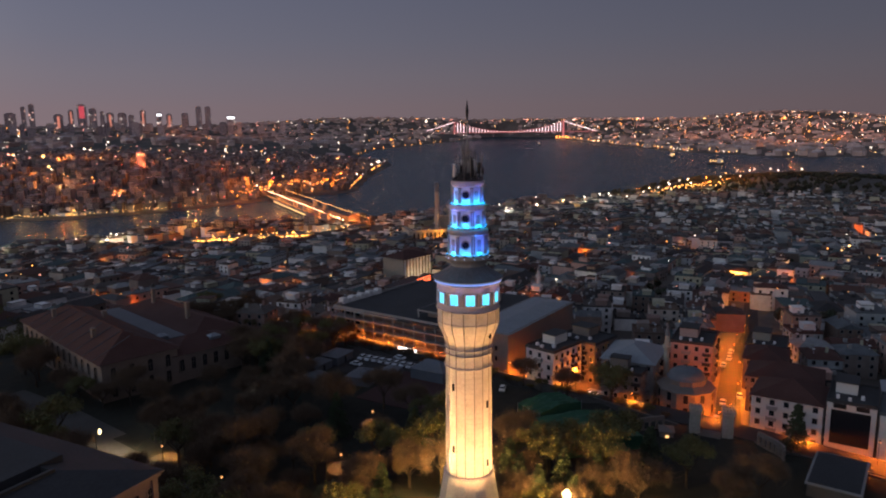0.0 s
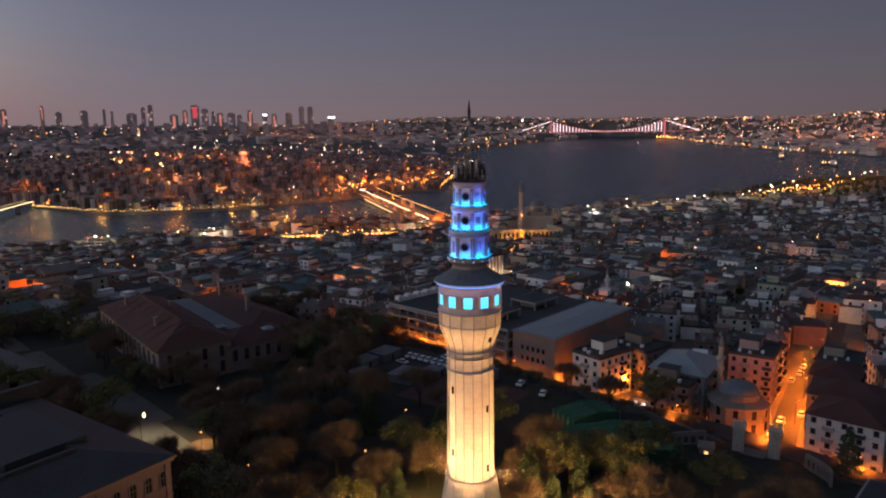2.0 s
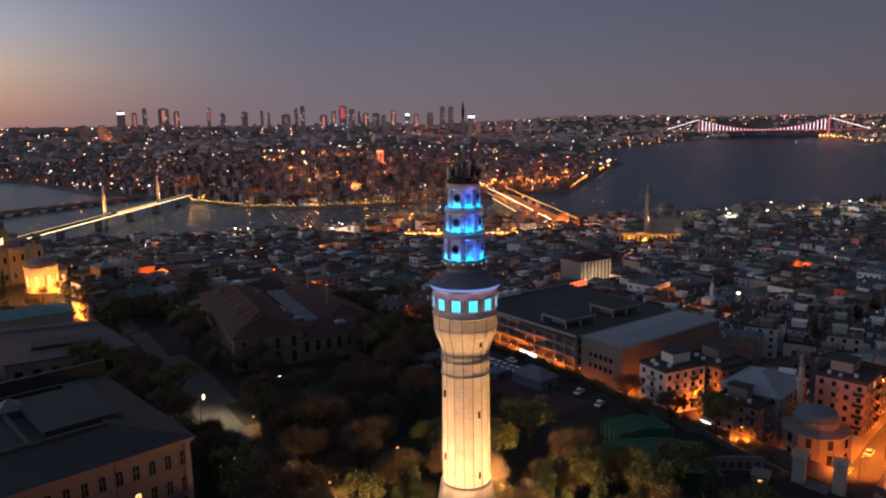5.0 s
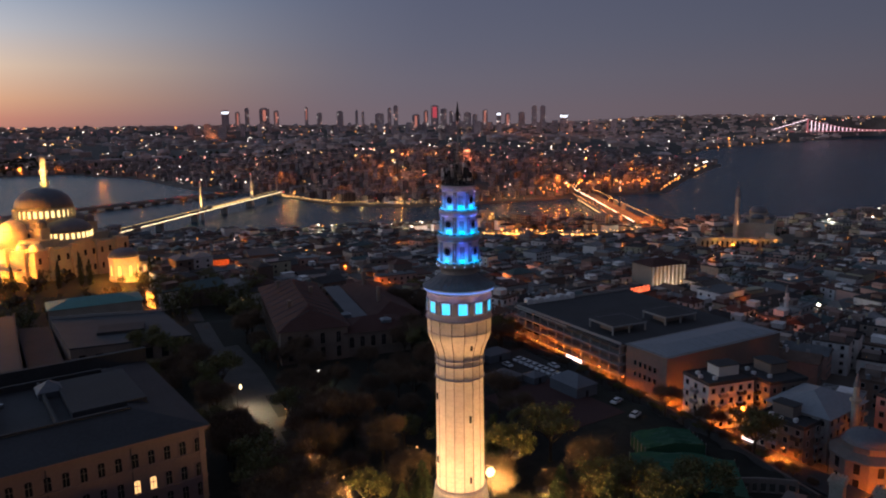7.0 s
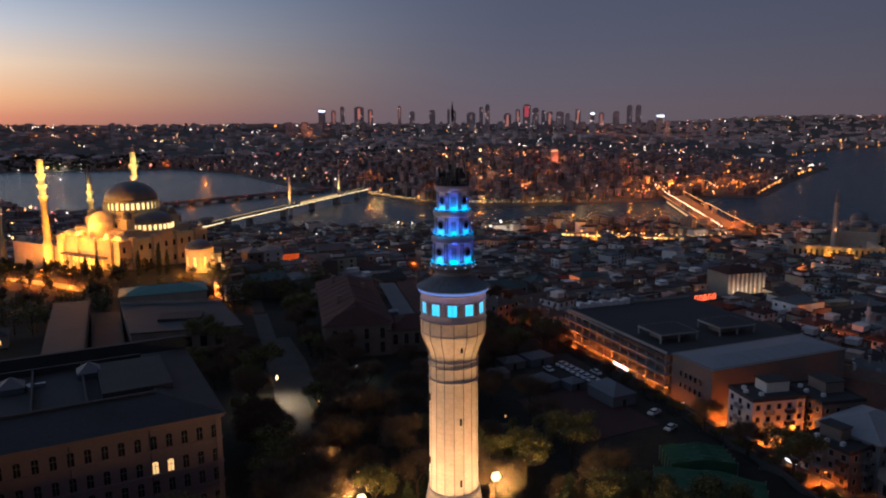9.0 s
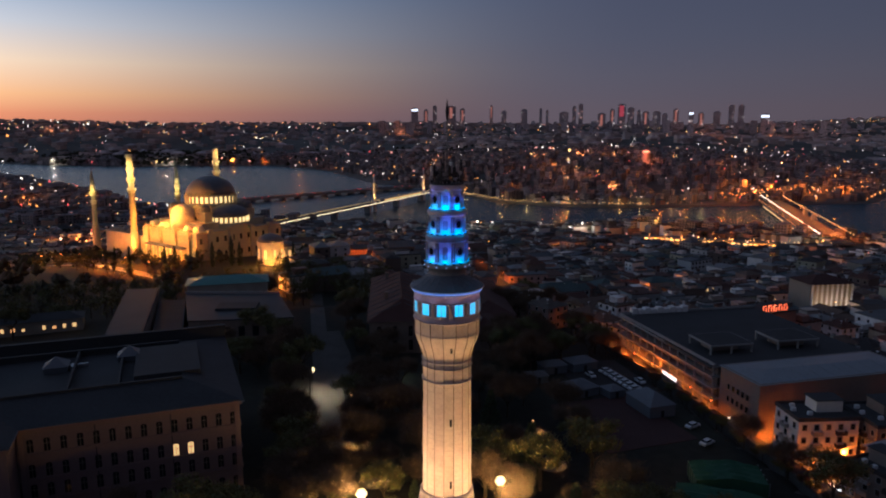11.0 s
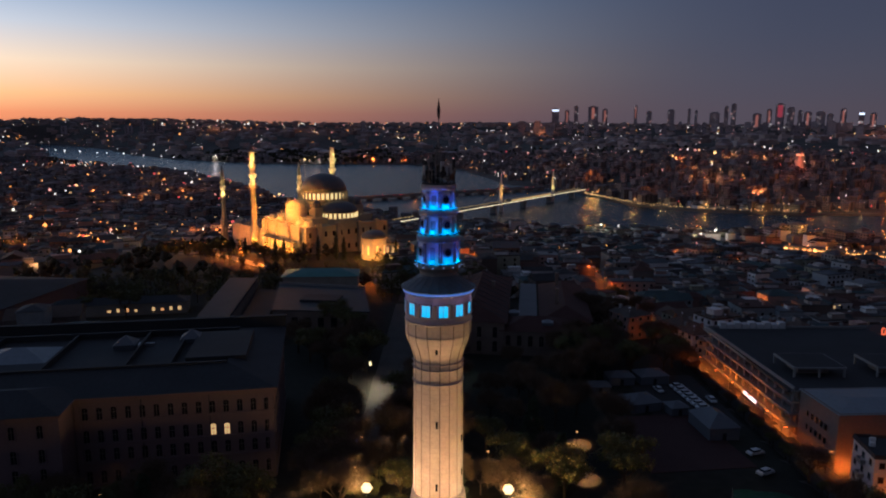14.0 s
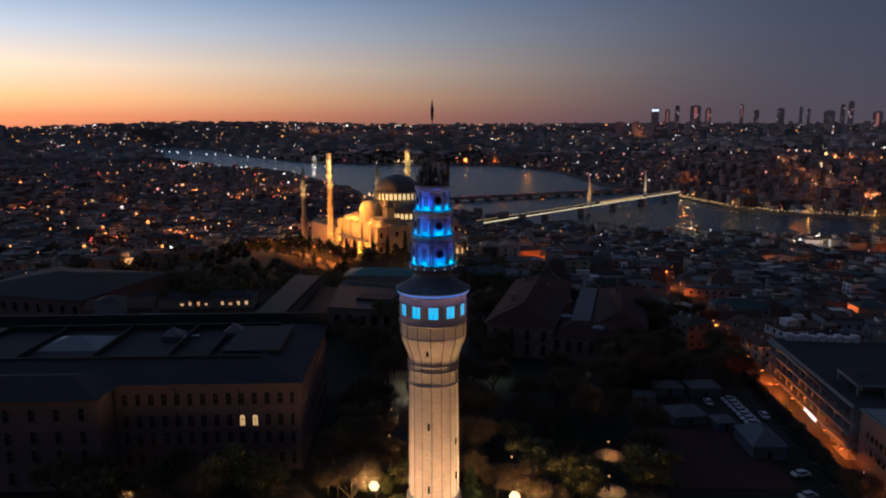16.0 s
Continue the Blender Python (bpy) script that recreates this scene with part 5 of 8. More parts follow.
extra = [(48, 98), (52, 106), (44, 110), (62, 108), (40, 118), (52, 119), (-28, 102), (-29, 112), (86, 24), (84, 38), (104, 18), (108, 14), (86, 10), (-40, 150), (-18, 230), (10, 236), (70, 150), (60, 170), (75, 185),
         (-60, 250), (-85, 248), (-110, 262), (-130, 278), (-45, 262), (-20, 262), (-150, 240), (-120, 225), (-100, 205), (-140, 205), (-30, 240), (0, 255), (-150, 180), (-120, 190), (-170, 215), (-185, 240), (-200, 262), (-215, 285), (-170, 265), (-150, 262), (-192, 300), (-165, 292), (-215, 320), (-135, 250), (-100, 238), (-75, 238), (-180, 195), (-205, 210), (-225, 240), (-160, 310), (-145, 296), (-120, 283), (-66, 286), (-90, 276), (-35, 285), (-28, 270), (-210, 180), (-185, 172), (-130, 172), (-225, 300), (-50, 250), (-8, 275), (15, 250)]
extra += [(35, 3), (29, -4), (36, 10), (24, -9), (21, 2), (27, 8), (22, -2), (18, 33), (9, 31), (2, 29), (27, 35), (14, 26), (-8, 26), (-16, 25), (-25, 27), (-20, 20), (-27, 40), (42, 4), (33, -10), (40, -8)]
extra = [q for q in extra if not (q[0] < -60 and 244 < q[1])]
# before the long hall, between the halls, and west of the red roofs
extra += [(-82 + 6.3 * i, 16 + 5 * math.sin(2.2 * i)) for i in range(8)] + [(-50 + 5.5 * i, 128 + 6 * math.sin(1.7 * i)) for i in range(5)] + [(-32, 140), (-27, 120), (-44, 118), (-38, 112), (-5, 134), (-4, 146), (-6, 160), (-3, 175), (-29, 133)]
extra += [(-24.5, 60), (-10.5, 66), (-10.5, 76), (-25.5, 72), (-11, 50), (-25, 48), (-17, 46), (-20, 39), (-14, 36), (-29, 58), (-30, 82), (-28, 92), (-6, 90), (-5, 72), (-22, 32), (-29, 66), (-9, 100), (-24, 108), (-8, 118), (-21, 126), (-5, 140), (-20, 150), (-3, 165), (-17, 176)]
for i in range(64):
    # small trees on both sides of the street below the mosque
    t, q = rng.uniform(0, 1), rng.choice([rng.uniform(-95, -52), rng.uniform(10, 30), rng.uniform(10, 30)])
    extra.append((-98 - 92 * t + q * 0.76, 275 + 109 * t + q * 0.65))
clipped = []
for i in range(30):
    # clipped trees inside the garden wall
    clipped.append((84.2 + 2.6 * math.sin((i * 4.3 + 30) / 50) - (1.2 if i % 2 else 0), -6 + 4.3 * i))
for i in range(34):
    t, q = (i + rng.random()) / 34, rng.choice([-1, 1]) * rng.uniform(4, 11)
    extra.append((-95 - 130 * t + q * 0.76, 272 + 153 * t + q * 0.65))
for i in range(46):
    extra.append((rng.uniform(-36, 22), rng.uniform(206, 272)))
for i in range(24):
    extra.append((rng.uniform(44, 84), rng.uniform(112, 170)))
extra += clipped
placed = set()
while len(spots) < 172 and tries < 9000:
    tries += 1
    x, y = rng.uniform(-232, -62), rng.uniform(198, 244)
    if min([math.hypot(x - a, y - b) for a, b, *_ in spots + extra]) < 7.5 or x > -78 and y < 226 or x + 0.62 * (y - 262) > -75 and y > 250:
        continue
    spots.append((x, y))
spots = [q for q in spots if min(math.hypot(q[0] - a, q[1] - b) for a, b in LAMPS) > 4.5 and not (-24 < q[0] < -6 and 98 < q[1] < 168)]
extra = [q for q in extra if min(math.hypot(q[0] - a, q[1] - b) for a, b in LAMPS) > 3.6 and not (-23 < q[0] < -12 and 44 < q[1] < 190) and not (-24 < q[0] < -6 and 98 < q[1] < 168)]
def grove(name, label, points, seed):
    """Far trees that cannot be told apart: trunks and loose clumps of leaves in one object."""
    r, wood, crown = random.Random(seed), Geo(), Geo()
    for x, y in points:
        z, h = float(ground(x, y)), r.uniform(7.5, 11.5) * (1.2 if x < -60 and y < 250 else 0.62 if x < -80 else 1.15)
        wood.tube((x, y, z - 0.3), (x, y, z + h * 0.7), 0.28, 0.1, n=5)
        for _ in range(9):
            a, q = r.uniform(0, 6.28), h * r.uniform(0.05, 0.34)
            tip = Vector((x + q * math.cos(a), y + q * math.sin(a), z + h * r.uniform(0.28, 1.0)))
            wood.tube((x, y, z + h * 0.4), tip, 0.1, 0.04, n=4)
            leaves(crown, tip, h * r.uniform(0.13, 0.22), 34, 0.42, r)
    ob = thing(name, Matrix(), label, "trees", kind="stuff")
    part("trunks", wood, M["bark"], ob)
    part("crowns", crown, M["leaf"], ob)


FAR = [q for q in spots + extra if q[1] > 195]
grove("mosque_grove", "dark leafy trees below the great mosque", FAR, 77)
for x, y in [q for q in spots + extra if q[1] <= 195]:
    k = rng.choice([0, 1, 1, 2, 3, 3, 4]) if y < 60 else rng.choice([1, 1, 1, 3, 3, 5, 2])
    if (x, y) in extra:
        k = rng.choice([0, 1, 1, 3, 2]) if x < 18 or x > 45 or y > 60 else rng.choice([0, 4, 5, 2])
    s = rng.uniform(0.8, 1.12) * (0.82 if math.hypot(x, y) < 26 else 1.0) * (1.12 if x < -60 and 130 < y < 250 else 0.66 if x < -40 and y >= 250 else 1.0)
    if (x, y) in clipped and y < 122:
        s *= 0.32
    m = pose(x, y, float(ground(x, y)), 0, 0, rng.uniform(0, 360)) @ Matrix.Scale(s, 4)
    if k in placed:
        copy_thing(TREES[k], m)
    else:
        TREES[k].matrix_basis = m
        placed.add(k)


def car(m):
    ob = thing("car", m, "white parked car with dark windows", "car", "parked cars")
    g = Geo()
    prof = [(-2.1, 0.35), (-2.15, 0.75), (-1.9, 0.95), (-1.0, 1.0), (1.2, 1.02), (1.95, 0.9), (2.15, 0.7), (2.15, 0.35)]
    for side in (-1, 1):
        g.poly([(x, side * 0.86, z) for x, z in (prof if side < 0 else prof[::-1])])
    for (x0, z0), (x1, z1) in zip(prof, prof[1:] + prof[:1]):
        g.poly([(x0, -0.86, z0), (x0, 0.86, z0), (x1, 0.86, z1), (x1, -0.86, z1)])
    part("body", g, M["car_paint"], ob)
    g = Geo()
    g.box(-0.1, 0, 0.98, 2.5, 1.6, 0.42, taper=0.74)
    part("cabin_glass", g, M["glass"], ob)
    g = Geo()
    g.box(-0.1, 0, 1.4, 1.84, 1.2, 0.06)
    part("car_roof", g, M["car_paint"], ob)
    for x in (-1.3, 1.35):
        for y in (-0.82, 0.82):
            g = Geo()
            g.ring([(0.3, -0.1), (0.33, -0.05), (0.33, 0.05), (0.3, 0.1)], 14)
            w = part("wheel", g, M["rubber"], ob, at=pose(x, y, 0.33, 90, 0, 0))
            g = Geo()
            g.ring([(0.18, -0.11), (0.18, 0.11)], 10)
            part("rim", g, M["steel"], w)
    return ob


first = car(pose(72.5, 95, 2.1, 0, 0, 8))
for i in range(1, 9):
    copy_thing(first, pose(72.5 + 0.35 * i, 95 - 2.75 * i, 2.1, 0, 0, 8 + (i % 3) * 2))
for x, y, a in ((104, -14.5, 14), (130, -14.3, 14), (164, 0, 10), (187, 3.4, 8), (77, 50, 20), (75, 40, 25), (66, 92, 95), (79, 84, 92), (120, -12, 12), (96, 12, 98), (88, 90, 92), (176, 1, 8)):
    copy_thing(first, pose(x, y, float(ground(x, y)) + 0.18, 0, 0, a))


def tent(x, y, w, d, h, a, label="pale tarpaulin-roofed site hut in the garden"):
    ob = thing("site_hut", pose(x, y, 2.0, 0, 0, a), label, "hut", "site huts")
    g = Geo()
    g.box(0, 0, 0, w, d, h)
    part("wall", g, M["tent"], ob)
    g = Geo()
    g.hip(0, 0, h, w, d, d * 0.22, over=0.3)
    part("roof", g, M["tent"], ob)
    g = Geo()
    g.box(0, -d / 2 - 0.04, 0, 1.0, 0.1, 2.0)
    part("door", g, M["iron"], ob)


for q in ((56, 100, 8, 6, 2.6, 5), (66, 101, 9, 7, 2.8, 10), (57, 80, 9, 8, 2.6, 15), (72, 64, 8, 12, 3.4, 6), (48, 92, 6, 5, 2.4, 0), (66, 76, 5, 5, 2.4, 12)):
    tent(*q)


def net_hall(cx, cy, w, d, h, rise, a, label):
    """Sports ground under a sagging green net on posts."""
    ob = thing("net_hall", pose(cx, cy, 2.0, 0, 0, a), label, "sports hall", "green halls")
    g, nx, ny = Geo(), 12, 10
    pts = {}
    for i in range(nx + 1):
        for j in range(ny + 1):
            x, y = w * (i / nx - 0.5), d * (j / ny - 0.5)
            z = h + rise * (1 - abs(2 * j / ny - 1)) + 0.35 * math.sin(i * 1.9) * math.sin(j * 1.3) - 0.25 * (i % 3 == 1)
            pts[i, j] = (x, y, z)
    for i in range(nx):
        for j in range(ny):
            g.poly([pts[i, j], pts[i + 1, j], pts[i + 1, j + 1], pts[i, j + 1]])
    for j in range(ny):
        for i in (0, nx):
            a0, b0 = pts[i, j], pts[i, j + 1]
            g.poly([(*a0[:2], 0), (*b0[:2], 0), b0, a0])
    for i in range(nx):
        for j in (0, ny):
            a0, b0 = pts[i, j], pts[i + 1, j]
            g.poly([(*a0[:2], 0), (*b0[:2], 0), b0, a0])
    part("netting", g, M["net"], ob, smooth=True)
    for i in range(0, nx + 1, 3):
        for j in (0, ny):
            x, y, z = pts[i, j]
            g = Geo()
            g.tube((x, y * 1.01, 0), (x, y * 1.01, z + 0.3), 0.09, n=6)
            part("post", g, M["steel"], ob)


net_hall(58.5, 5.0, 17, 23, 3.3, 1.1, 52, "sports ground under dark green sagging netting")
net_hall(67.5, 20.0, 9, 15, 3.5, 1.0, 70, "smaller dark green net hall")


def garden_wall(pts, h=0.9):
    ob = thing("garden_wall", Matrix(), "long stone garden wall beside the street", "wall", kind="structure")
    for (ax, ay), (bx, by) in zip(pts, pts[1:]):
        d = math.hypot(bx - ax, by - ay)
        n = max(1, int(d / 6))
        for i in range(n):
            t = (i + 0.5) / n
            x, y, a = ax + (bx - ax) * t, ay + (by - ay) * t, math.atan2(by - ay, bx - ax)
            g = Geo()
            g.box(0, 0, -5, d / n + 0.02, 0.5, 5 + h)
            g.box(0, 0, h, d / n + 0.02, 0.8, 0.2)
            part("wall_panel", g, M["garden_stone"], ob, at=pose(x, y, 1.2, 0, 0, math.degrees(a)))


garden_wall([(83, 150), (85, 122), (87.5, 76), (88, 52), (86, 20), (81, -11)])
garden_wall([(81.5, -30), (78.5, -60), (74.5, -110)])


def gate():
    ob = thing("gateway", pose(0, 0, 0), "grey stone gateway with two crenellated pillars and curved arcade walls", "gate")
    for x, y in ((79.5, -15.8), (82.5, -23.2)):
        g = Geo()
        g.box(0, 0, -4, 2.7, 2.7, 12.2, taper=0.93)
        pil = part("pillar", g, M["stone"], ob, at=pose(x, y, 0, 0, 0, 20))
        g = Geo()
        g.box(0, 0, 8.1, 3.3, 3.3, 0.5)
        part("capital", g, M["stone"], pil)
        for z, q, e in ((7.3, 2.9, 0.3), (0.4, 3.0, 0.5)):
            g = Geo()
            g.box(0, 0, z, q, q, e)
            part("band", g, M["stone"], pil)
        for i in range(4):
            for j in range(4):
                if i in (0, 3) or j in (0, 3):
                    g = Geo()
                    g.box(-1.2 + 0.8 * i, -1.2 + 0.8 * j, 8.6, 0.45, 0.45, 0.6)
                    part("merlon", g, M["stone"], pil)
    for cx, cy, a0 in ((77.0, -9.5, 1), (81.0, -30.0, -1)):
        n = 9
        for i in range(n):
            t = i / (n - 1)
            x = cx - 12 * t if a0 > 0 else cx - 6 * t
            y = cy + a0 * (1 + 7 * math.sin(t * 1.5))
            g = Geo()
            g.box(0, 0, -3, 0.55, 0.6, 8.0)
            part("arcade_post", g, M["brown_wall"], ob, at=pose(x, y, 0, 0, 0, 25))
            if i:
                g = Geo()
                d = math.hypot(x - px, y - py)
                g.box(0, 0, 4.2, d, 0.5, 1.2)
                g.box(0, 0, -3, d, 0.4, 5.2)
                part("arcade_beam", g, M["brown_wall"], ob, at=pose((x + px) / 2, (y + py) / 2, 0, 0, 0, math.degrees(math.atan2(y - py, x - px))))
            px, py = x, y
    g = Geo()
    g.box(73.5, -10.5, 0.5, 4, 3.4, 3.0, 0.4)
    g.hip(73.5, -10.5, 3.5, 4, 3.4, 0.7, 0.4, 0.3)
    lodge = part("lodge", g, M["brown_wall"], ob)
    g = Geo()
    g.box(71.6, -11.4, 1.5, 0.3, 0.8, 1.1, 0.4)
    part("lit_window", g, G["window"], lodge)


gate()


# corner lamps under trees, unseen fill along the office front, and a lit shopfront
for x, y, z, w in ((100.0, 50.2, -2.6, 2000), (98.5, 29.0, -2.6, 2000), (102, 27.0, -2.4, 1900), (103.5, 49.7, -2.6, 1200), (97.0, -11, -1.5, 900), (92.4, 80, -0.6, 1300), (92.4, 90, -0.6, 2200), (92.2, 100, -0.6, 2600), (92.0, 110, -0.6, 2600), (91.6, 120, -0.6, 2600), (91.4, 129, -0.6, 2200)):
    lamp((x, y, z), w, SODIUM, 0.25, "corner_light")
# lit shopfront set against the narrow house's wall
shelter = thing("bus_shelter", pose(96.0, 19.4, -2.6, 0, 0, 84), "small lit shopfront with a bright white panel", "shelter")
g = Geo()
g.box(0, 0.6, 0, 4.2, 1.8, 0.15)
g.box(0, 0.6, 2.6, 4.4, 2.2, 0.15)
part("frame", g, M["steel"], shelter)
g = Geo()
g.box(0, 1.0, 0.6, 3.8, 0.15, 1.9)
part("light_panel", g, G["signwhite"], shelter)


# ---- the large buildings round the garden ----
def arched_window(w, h, pane, frame_mat):
    """A tall window facing -y with a stone surround, a round head and bars."""
    g = Geo()
    for x in (-w / 2 - 0.12, w / 2 + 0.12):
        g.box(x, -0.06, -0.1, 0.24, 0.3, h + 0.1)
    g.box(0, -0.1, -0.3, w + 0.7, 0.4, 0.22)
    for i in range(6):
        a0, a1 = math.pi * i / 6, math.pi * (i + 1) / 6
        r0, r1 = w / 2, w / 2 + 0.24
        p = [(r0 * math.cos(a0), h + r0 * 0.5 * math.sin(a0)), (r1 * math.cos(a0), h + r1 * 0.55 * math.sin(a0)), (r1 * math.cos(a1), h + r1 * 0.55 * math.sin(a1)), (r0 * math.cos(a1), h + r0 * 0.5 * math.sin(a1))]
        g.poly([(x, -0.2, z) for x, z in p])
    g.poly([(-w / 2, -0.03, 0), (w / 2, -0.03, 0)] + [(w / 2 * math.cos(math.pi * i / 6), -0.03, h + w / 4 * math.sin(math.pi * i / 6)) for i in range(7)], mi=1)
    g.box(0, -0.05, 0, 0.09, 0.06, h, mi=2)
    g.box(0, -0.05, h * 0.62, w, 0.06, 0.09, mi=2)
    return g.mesh("window", [frame_mat, pane, M["brown_wall"]])


UNI_WIN = arched_window(1.15, 2.5, M["glass"], M["pink_plaster"])
UNI_LIT = arched_window(1.15, 2.3, G["window"], M["pink_plaster"])


def facade(ob, length, out, rows, step, mesh, side, lit=(), start=None, lit_mesh=None):
    n = int(length / step)
    for r, z in enumerate(rows):
        for k in range(n):
            x = (k + 0.5) * length / n
            m = side @ pose(x, -out, z)
            part("window", lit_mesh if (r, k) in lit else mesh, None, ob, at=m)


def university():
    """Long three-storey hall: front along local x, from -95 to 0; local y runs back."""
    base = pose(-37.2, 39.2, 2.0, 0, 0, 10)
    ob = thing("university_hall", base, "long three-storey pink stone university hall under dark grey roofs", "building")
    g = Geo()
    g.box(-48, 24, -1, 96, 48, 21.5)
    g.box(-66.5, -4, -1, 49, 8, 21.5)
    part("wall", g, M["pink_plaster"], ob)
    for z in (0.2, 6.0, 10.4, 15.6):
        for bx in ((-20.9, -0.1, z, 41.8, 0.4, 0.35), (0.1, 24, z, 0.4, 48, 0.35)):
            g = Geo()
            g.box(*bx)
            part("string_course", g, M["pink_plaster"], ob)
    g = Geo()
    g.box(-48, 24, 20.5, 97.2, 49.2, 0.7)
    g.box(-66.5, -4, 20.5, 50.2, 9.2, 0.7)
    g.box(-48, 24, 21.15, 98, 50, 0.3)
    g.box(-66.5, -4, 21.15, 51, 9.8, 0.3)
    part("cornice", g, M["pink_plaster"], ob)
    g = Geo()
    z0, z1 = 21.45, 24.2
    a = [(-97, -1.0, z0), (1.0, -1.0, z0), (1.0, 49, z0), (-97, 49, z0)]
    b = [(-86, 11, z1), (-11, 11, z1), (-11, 39, z1), (-86, 39, z1)]
    for i in range(4):
        j = (i + 1) % 4
        g.poly([a[i], a[j], b[j], b[i]])
    g.poly([(x, y, z1 - 1.2) for x, y, z in b])
    for i in range(4):
        j = (i + 1) % 4
        g.poly([b[i], b[j], (b[j][0], b[j][1], z1 - 1.2), (b[i][0], b[i][1], z1 - 1.2)])
    part("roof", g, M["roof_tar"], ob)
    g = Geo()
    g.hip(-66.5, -0.5, 21.45, 49, 17, 2.6, over=0.9)
    part("wing_roof", g, M["roof_tar"], ob)
    g = Geo()
    g.box(-48, 48.6, 21.5, 98, 1.0, 3.2)
    g.box(-48, 48.6, 24.7, 98.4, 1.5, 0.35)
    part("parapet", g, M["roof_tar"], ob)
    # a raised flat block and edge kerbs on the roof
    g = Geo()
    g.box(-14, 25, 23.0, 14, 22, 1.6)
    part("roof_block", g, M["roof_tar"], ob)
    for bx in ((-48.5, 10.6, 24.1, 75, 0.7, 0.5), (-48.5, 39.2, 24.1, 75, 0.7, 0.5)) + tuple((x, 25, 22.9, 0.5, 28, 1.5) for x in (-70, -52, -34, -24)):
        g = Geo()
        g.box(*bx)
        part("roof_kerb", g, M["roof_tar"], ob)
    for x, y, w in ((-22.5, 33, 5.0), (-38, 30, 5.0)):
        g = Geo()
        g.box(x, y, 22.9, w, w, 1.4)
        sky = part("skylight", g, M["roof_grey"], ob)
        g = Geo()
        g.hip(x, y, 24.3, w, w, 2.0, over=0.2)
        part("pane", g, M["tent"], sky, "pale glazed lantern")
        g = Geo()
        g.box(x + 4.5, y + 0.6, 23.0, 4.2, 0.8, 0.8)
        g.box(x + 3.6, y - 1.4, 23.0, 0.8, 2.6, 1.3)
        part("duct", g, M["steel"], sky)
    g = Geo()
    g.hip(-62, 27, 23.0, 16, 13, 2.2, over=0.0)
    part("glass_roof", g, M["roof_metal"], ob, "low pyramid glass roof")
    rows = (3.0, 8.3, 13.6)
    rows = (1.8, 6.9, 11.5, 16.6)
    z_rows = (1.6, 6.8, 11.0, 16.2)
    facade(ob, 41.0, 0.0, z_rows, 2.9, UNI_WIN, pose(-41.0, 0, 0), lit={(2, 9), (2, 10)}, lit_mesh=UNI_LIT)
    facade(ob, 48.0, 8.0, z_rows, 5.3, UNI_WIN, pose(-91, 0, 0))
    facade(ob, 46.0, 0.0, z_rows, 5.1, UNI_WIN, pose(0, 1, 0, 0, 0, 90))
    for x in (-41.6, -28, -13.8, -0.3):
        g = Geo()
        g.tube((x, -0.2, 0), (x, -0.2, 20.4), 0.09, n=6)
        part("drainpipe", g, M["iron"], ob)
    for x in (-41.0, -0.6):
        g = Geo()
        g.box(x, -0.15, 0, 1.1, 0.5, 20.5)
        part("pilaster", g, M["pink_plaster"], ob)


university()

RED_WIN = arched_window(1.5, 3.4, M["glass"], M["hall_plaster"])


def red_block():
    ob = thing("red_roofed_hall", pose(1.5, 130, 2.0, 0, 0, -7), "old dark plastered hall with arched windows under long red tiled roofs", "building")
    g = Geo()
    g.box(9.5, 35, -2, 23, 72, 13.5)
    g.box(32, 8, -2, 24, 17, 10.5)
    g.box(43, 44, -2, 18, 60, 11)
    part("wall", g, M["hall_plaster"], ob)
    g = Geo()
    g.box(9.5, 35, 11.2, 24, 73, 0.6)
    g.box(32, 8, 8.3, 25, 18, 0.5)
    part("cornice", g, M["hall_plaster"], ob)
    g = Geo()
    g.hip(9.5, 35, 11.8, 23, 72, 5.4, over=1.0)
    part("roof", g, M["roof_red"], ob)
    for i in range(9):
        y = 4 + 7.2 * i
        for s in (-1, 1):
            g = Geo()
            g.tube((9.5 + s * 12.3, y, 11.9), (9.5 + s * 0.6, y, 17.15), 0.12, n=4)
            part("roof_seam", g, M["roof_grey"], ob)
    g = Geo()
    g.tube((9.5, 11, 17.2), (9.5, 59, 17.2), 0.22, n=6)
    part("ridge", g, M["roof_red"], ob)
    g = Geo()
    g.hip(32, 8, 8.8, 24, 17, 3.4, over=0.8)
    part("wing_roof", g, M["roof_red"], ob)
    g = Geo()
    g.hip(43, 44, 9, 18, 60, 3.8, over=0.8)
    part("back_roof", g, M["roof_red"], ob)
    g = Geo()
    g.box(29, 45, 9.0, 7, 56, 0.5)
    part("court_roof", g, M["roof_grey"], ob)
    facade(ob, 68.0, 2.05, (1.2, 6.3), 5.2, RED_WIN, pose(0, 69, 0, 0, 0, -90))
    facade(ob, 22.0, 1.05, (1.2, 6.3), 5.0, RED_WIN, pose(-1.5, 0, 0))
    facade(ob, 23.0, 0.55, (3.4,), 3.8, RED_WIN, pose(20.5, 0, 0))
    for x, y in ((4, 20), (15, 40), (4, 56), (40, 30), (41, 60)):
        g = Geo()
        g.box(x, y, 11, 1.2, 1.6, 6.2)
        g.box(x, y, 17.2, 1.5, 1.9, 0.25)
        part("chimney", g, M["hall_plaster"], ob)
    for x, y in ((24, 16.5), (36, 4)):
        g = Geo()
        g.box(x, y, 8.8, 3.6, 3.0, 2.4)
        g.hip(x, y, 11.2, 3.6, 3.0, 0.9, over=0.2, mi=1)
        part("dormer", g, [M["tent"], M["roof_metal"]], ob)


red_block()


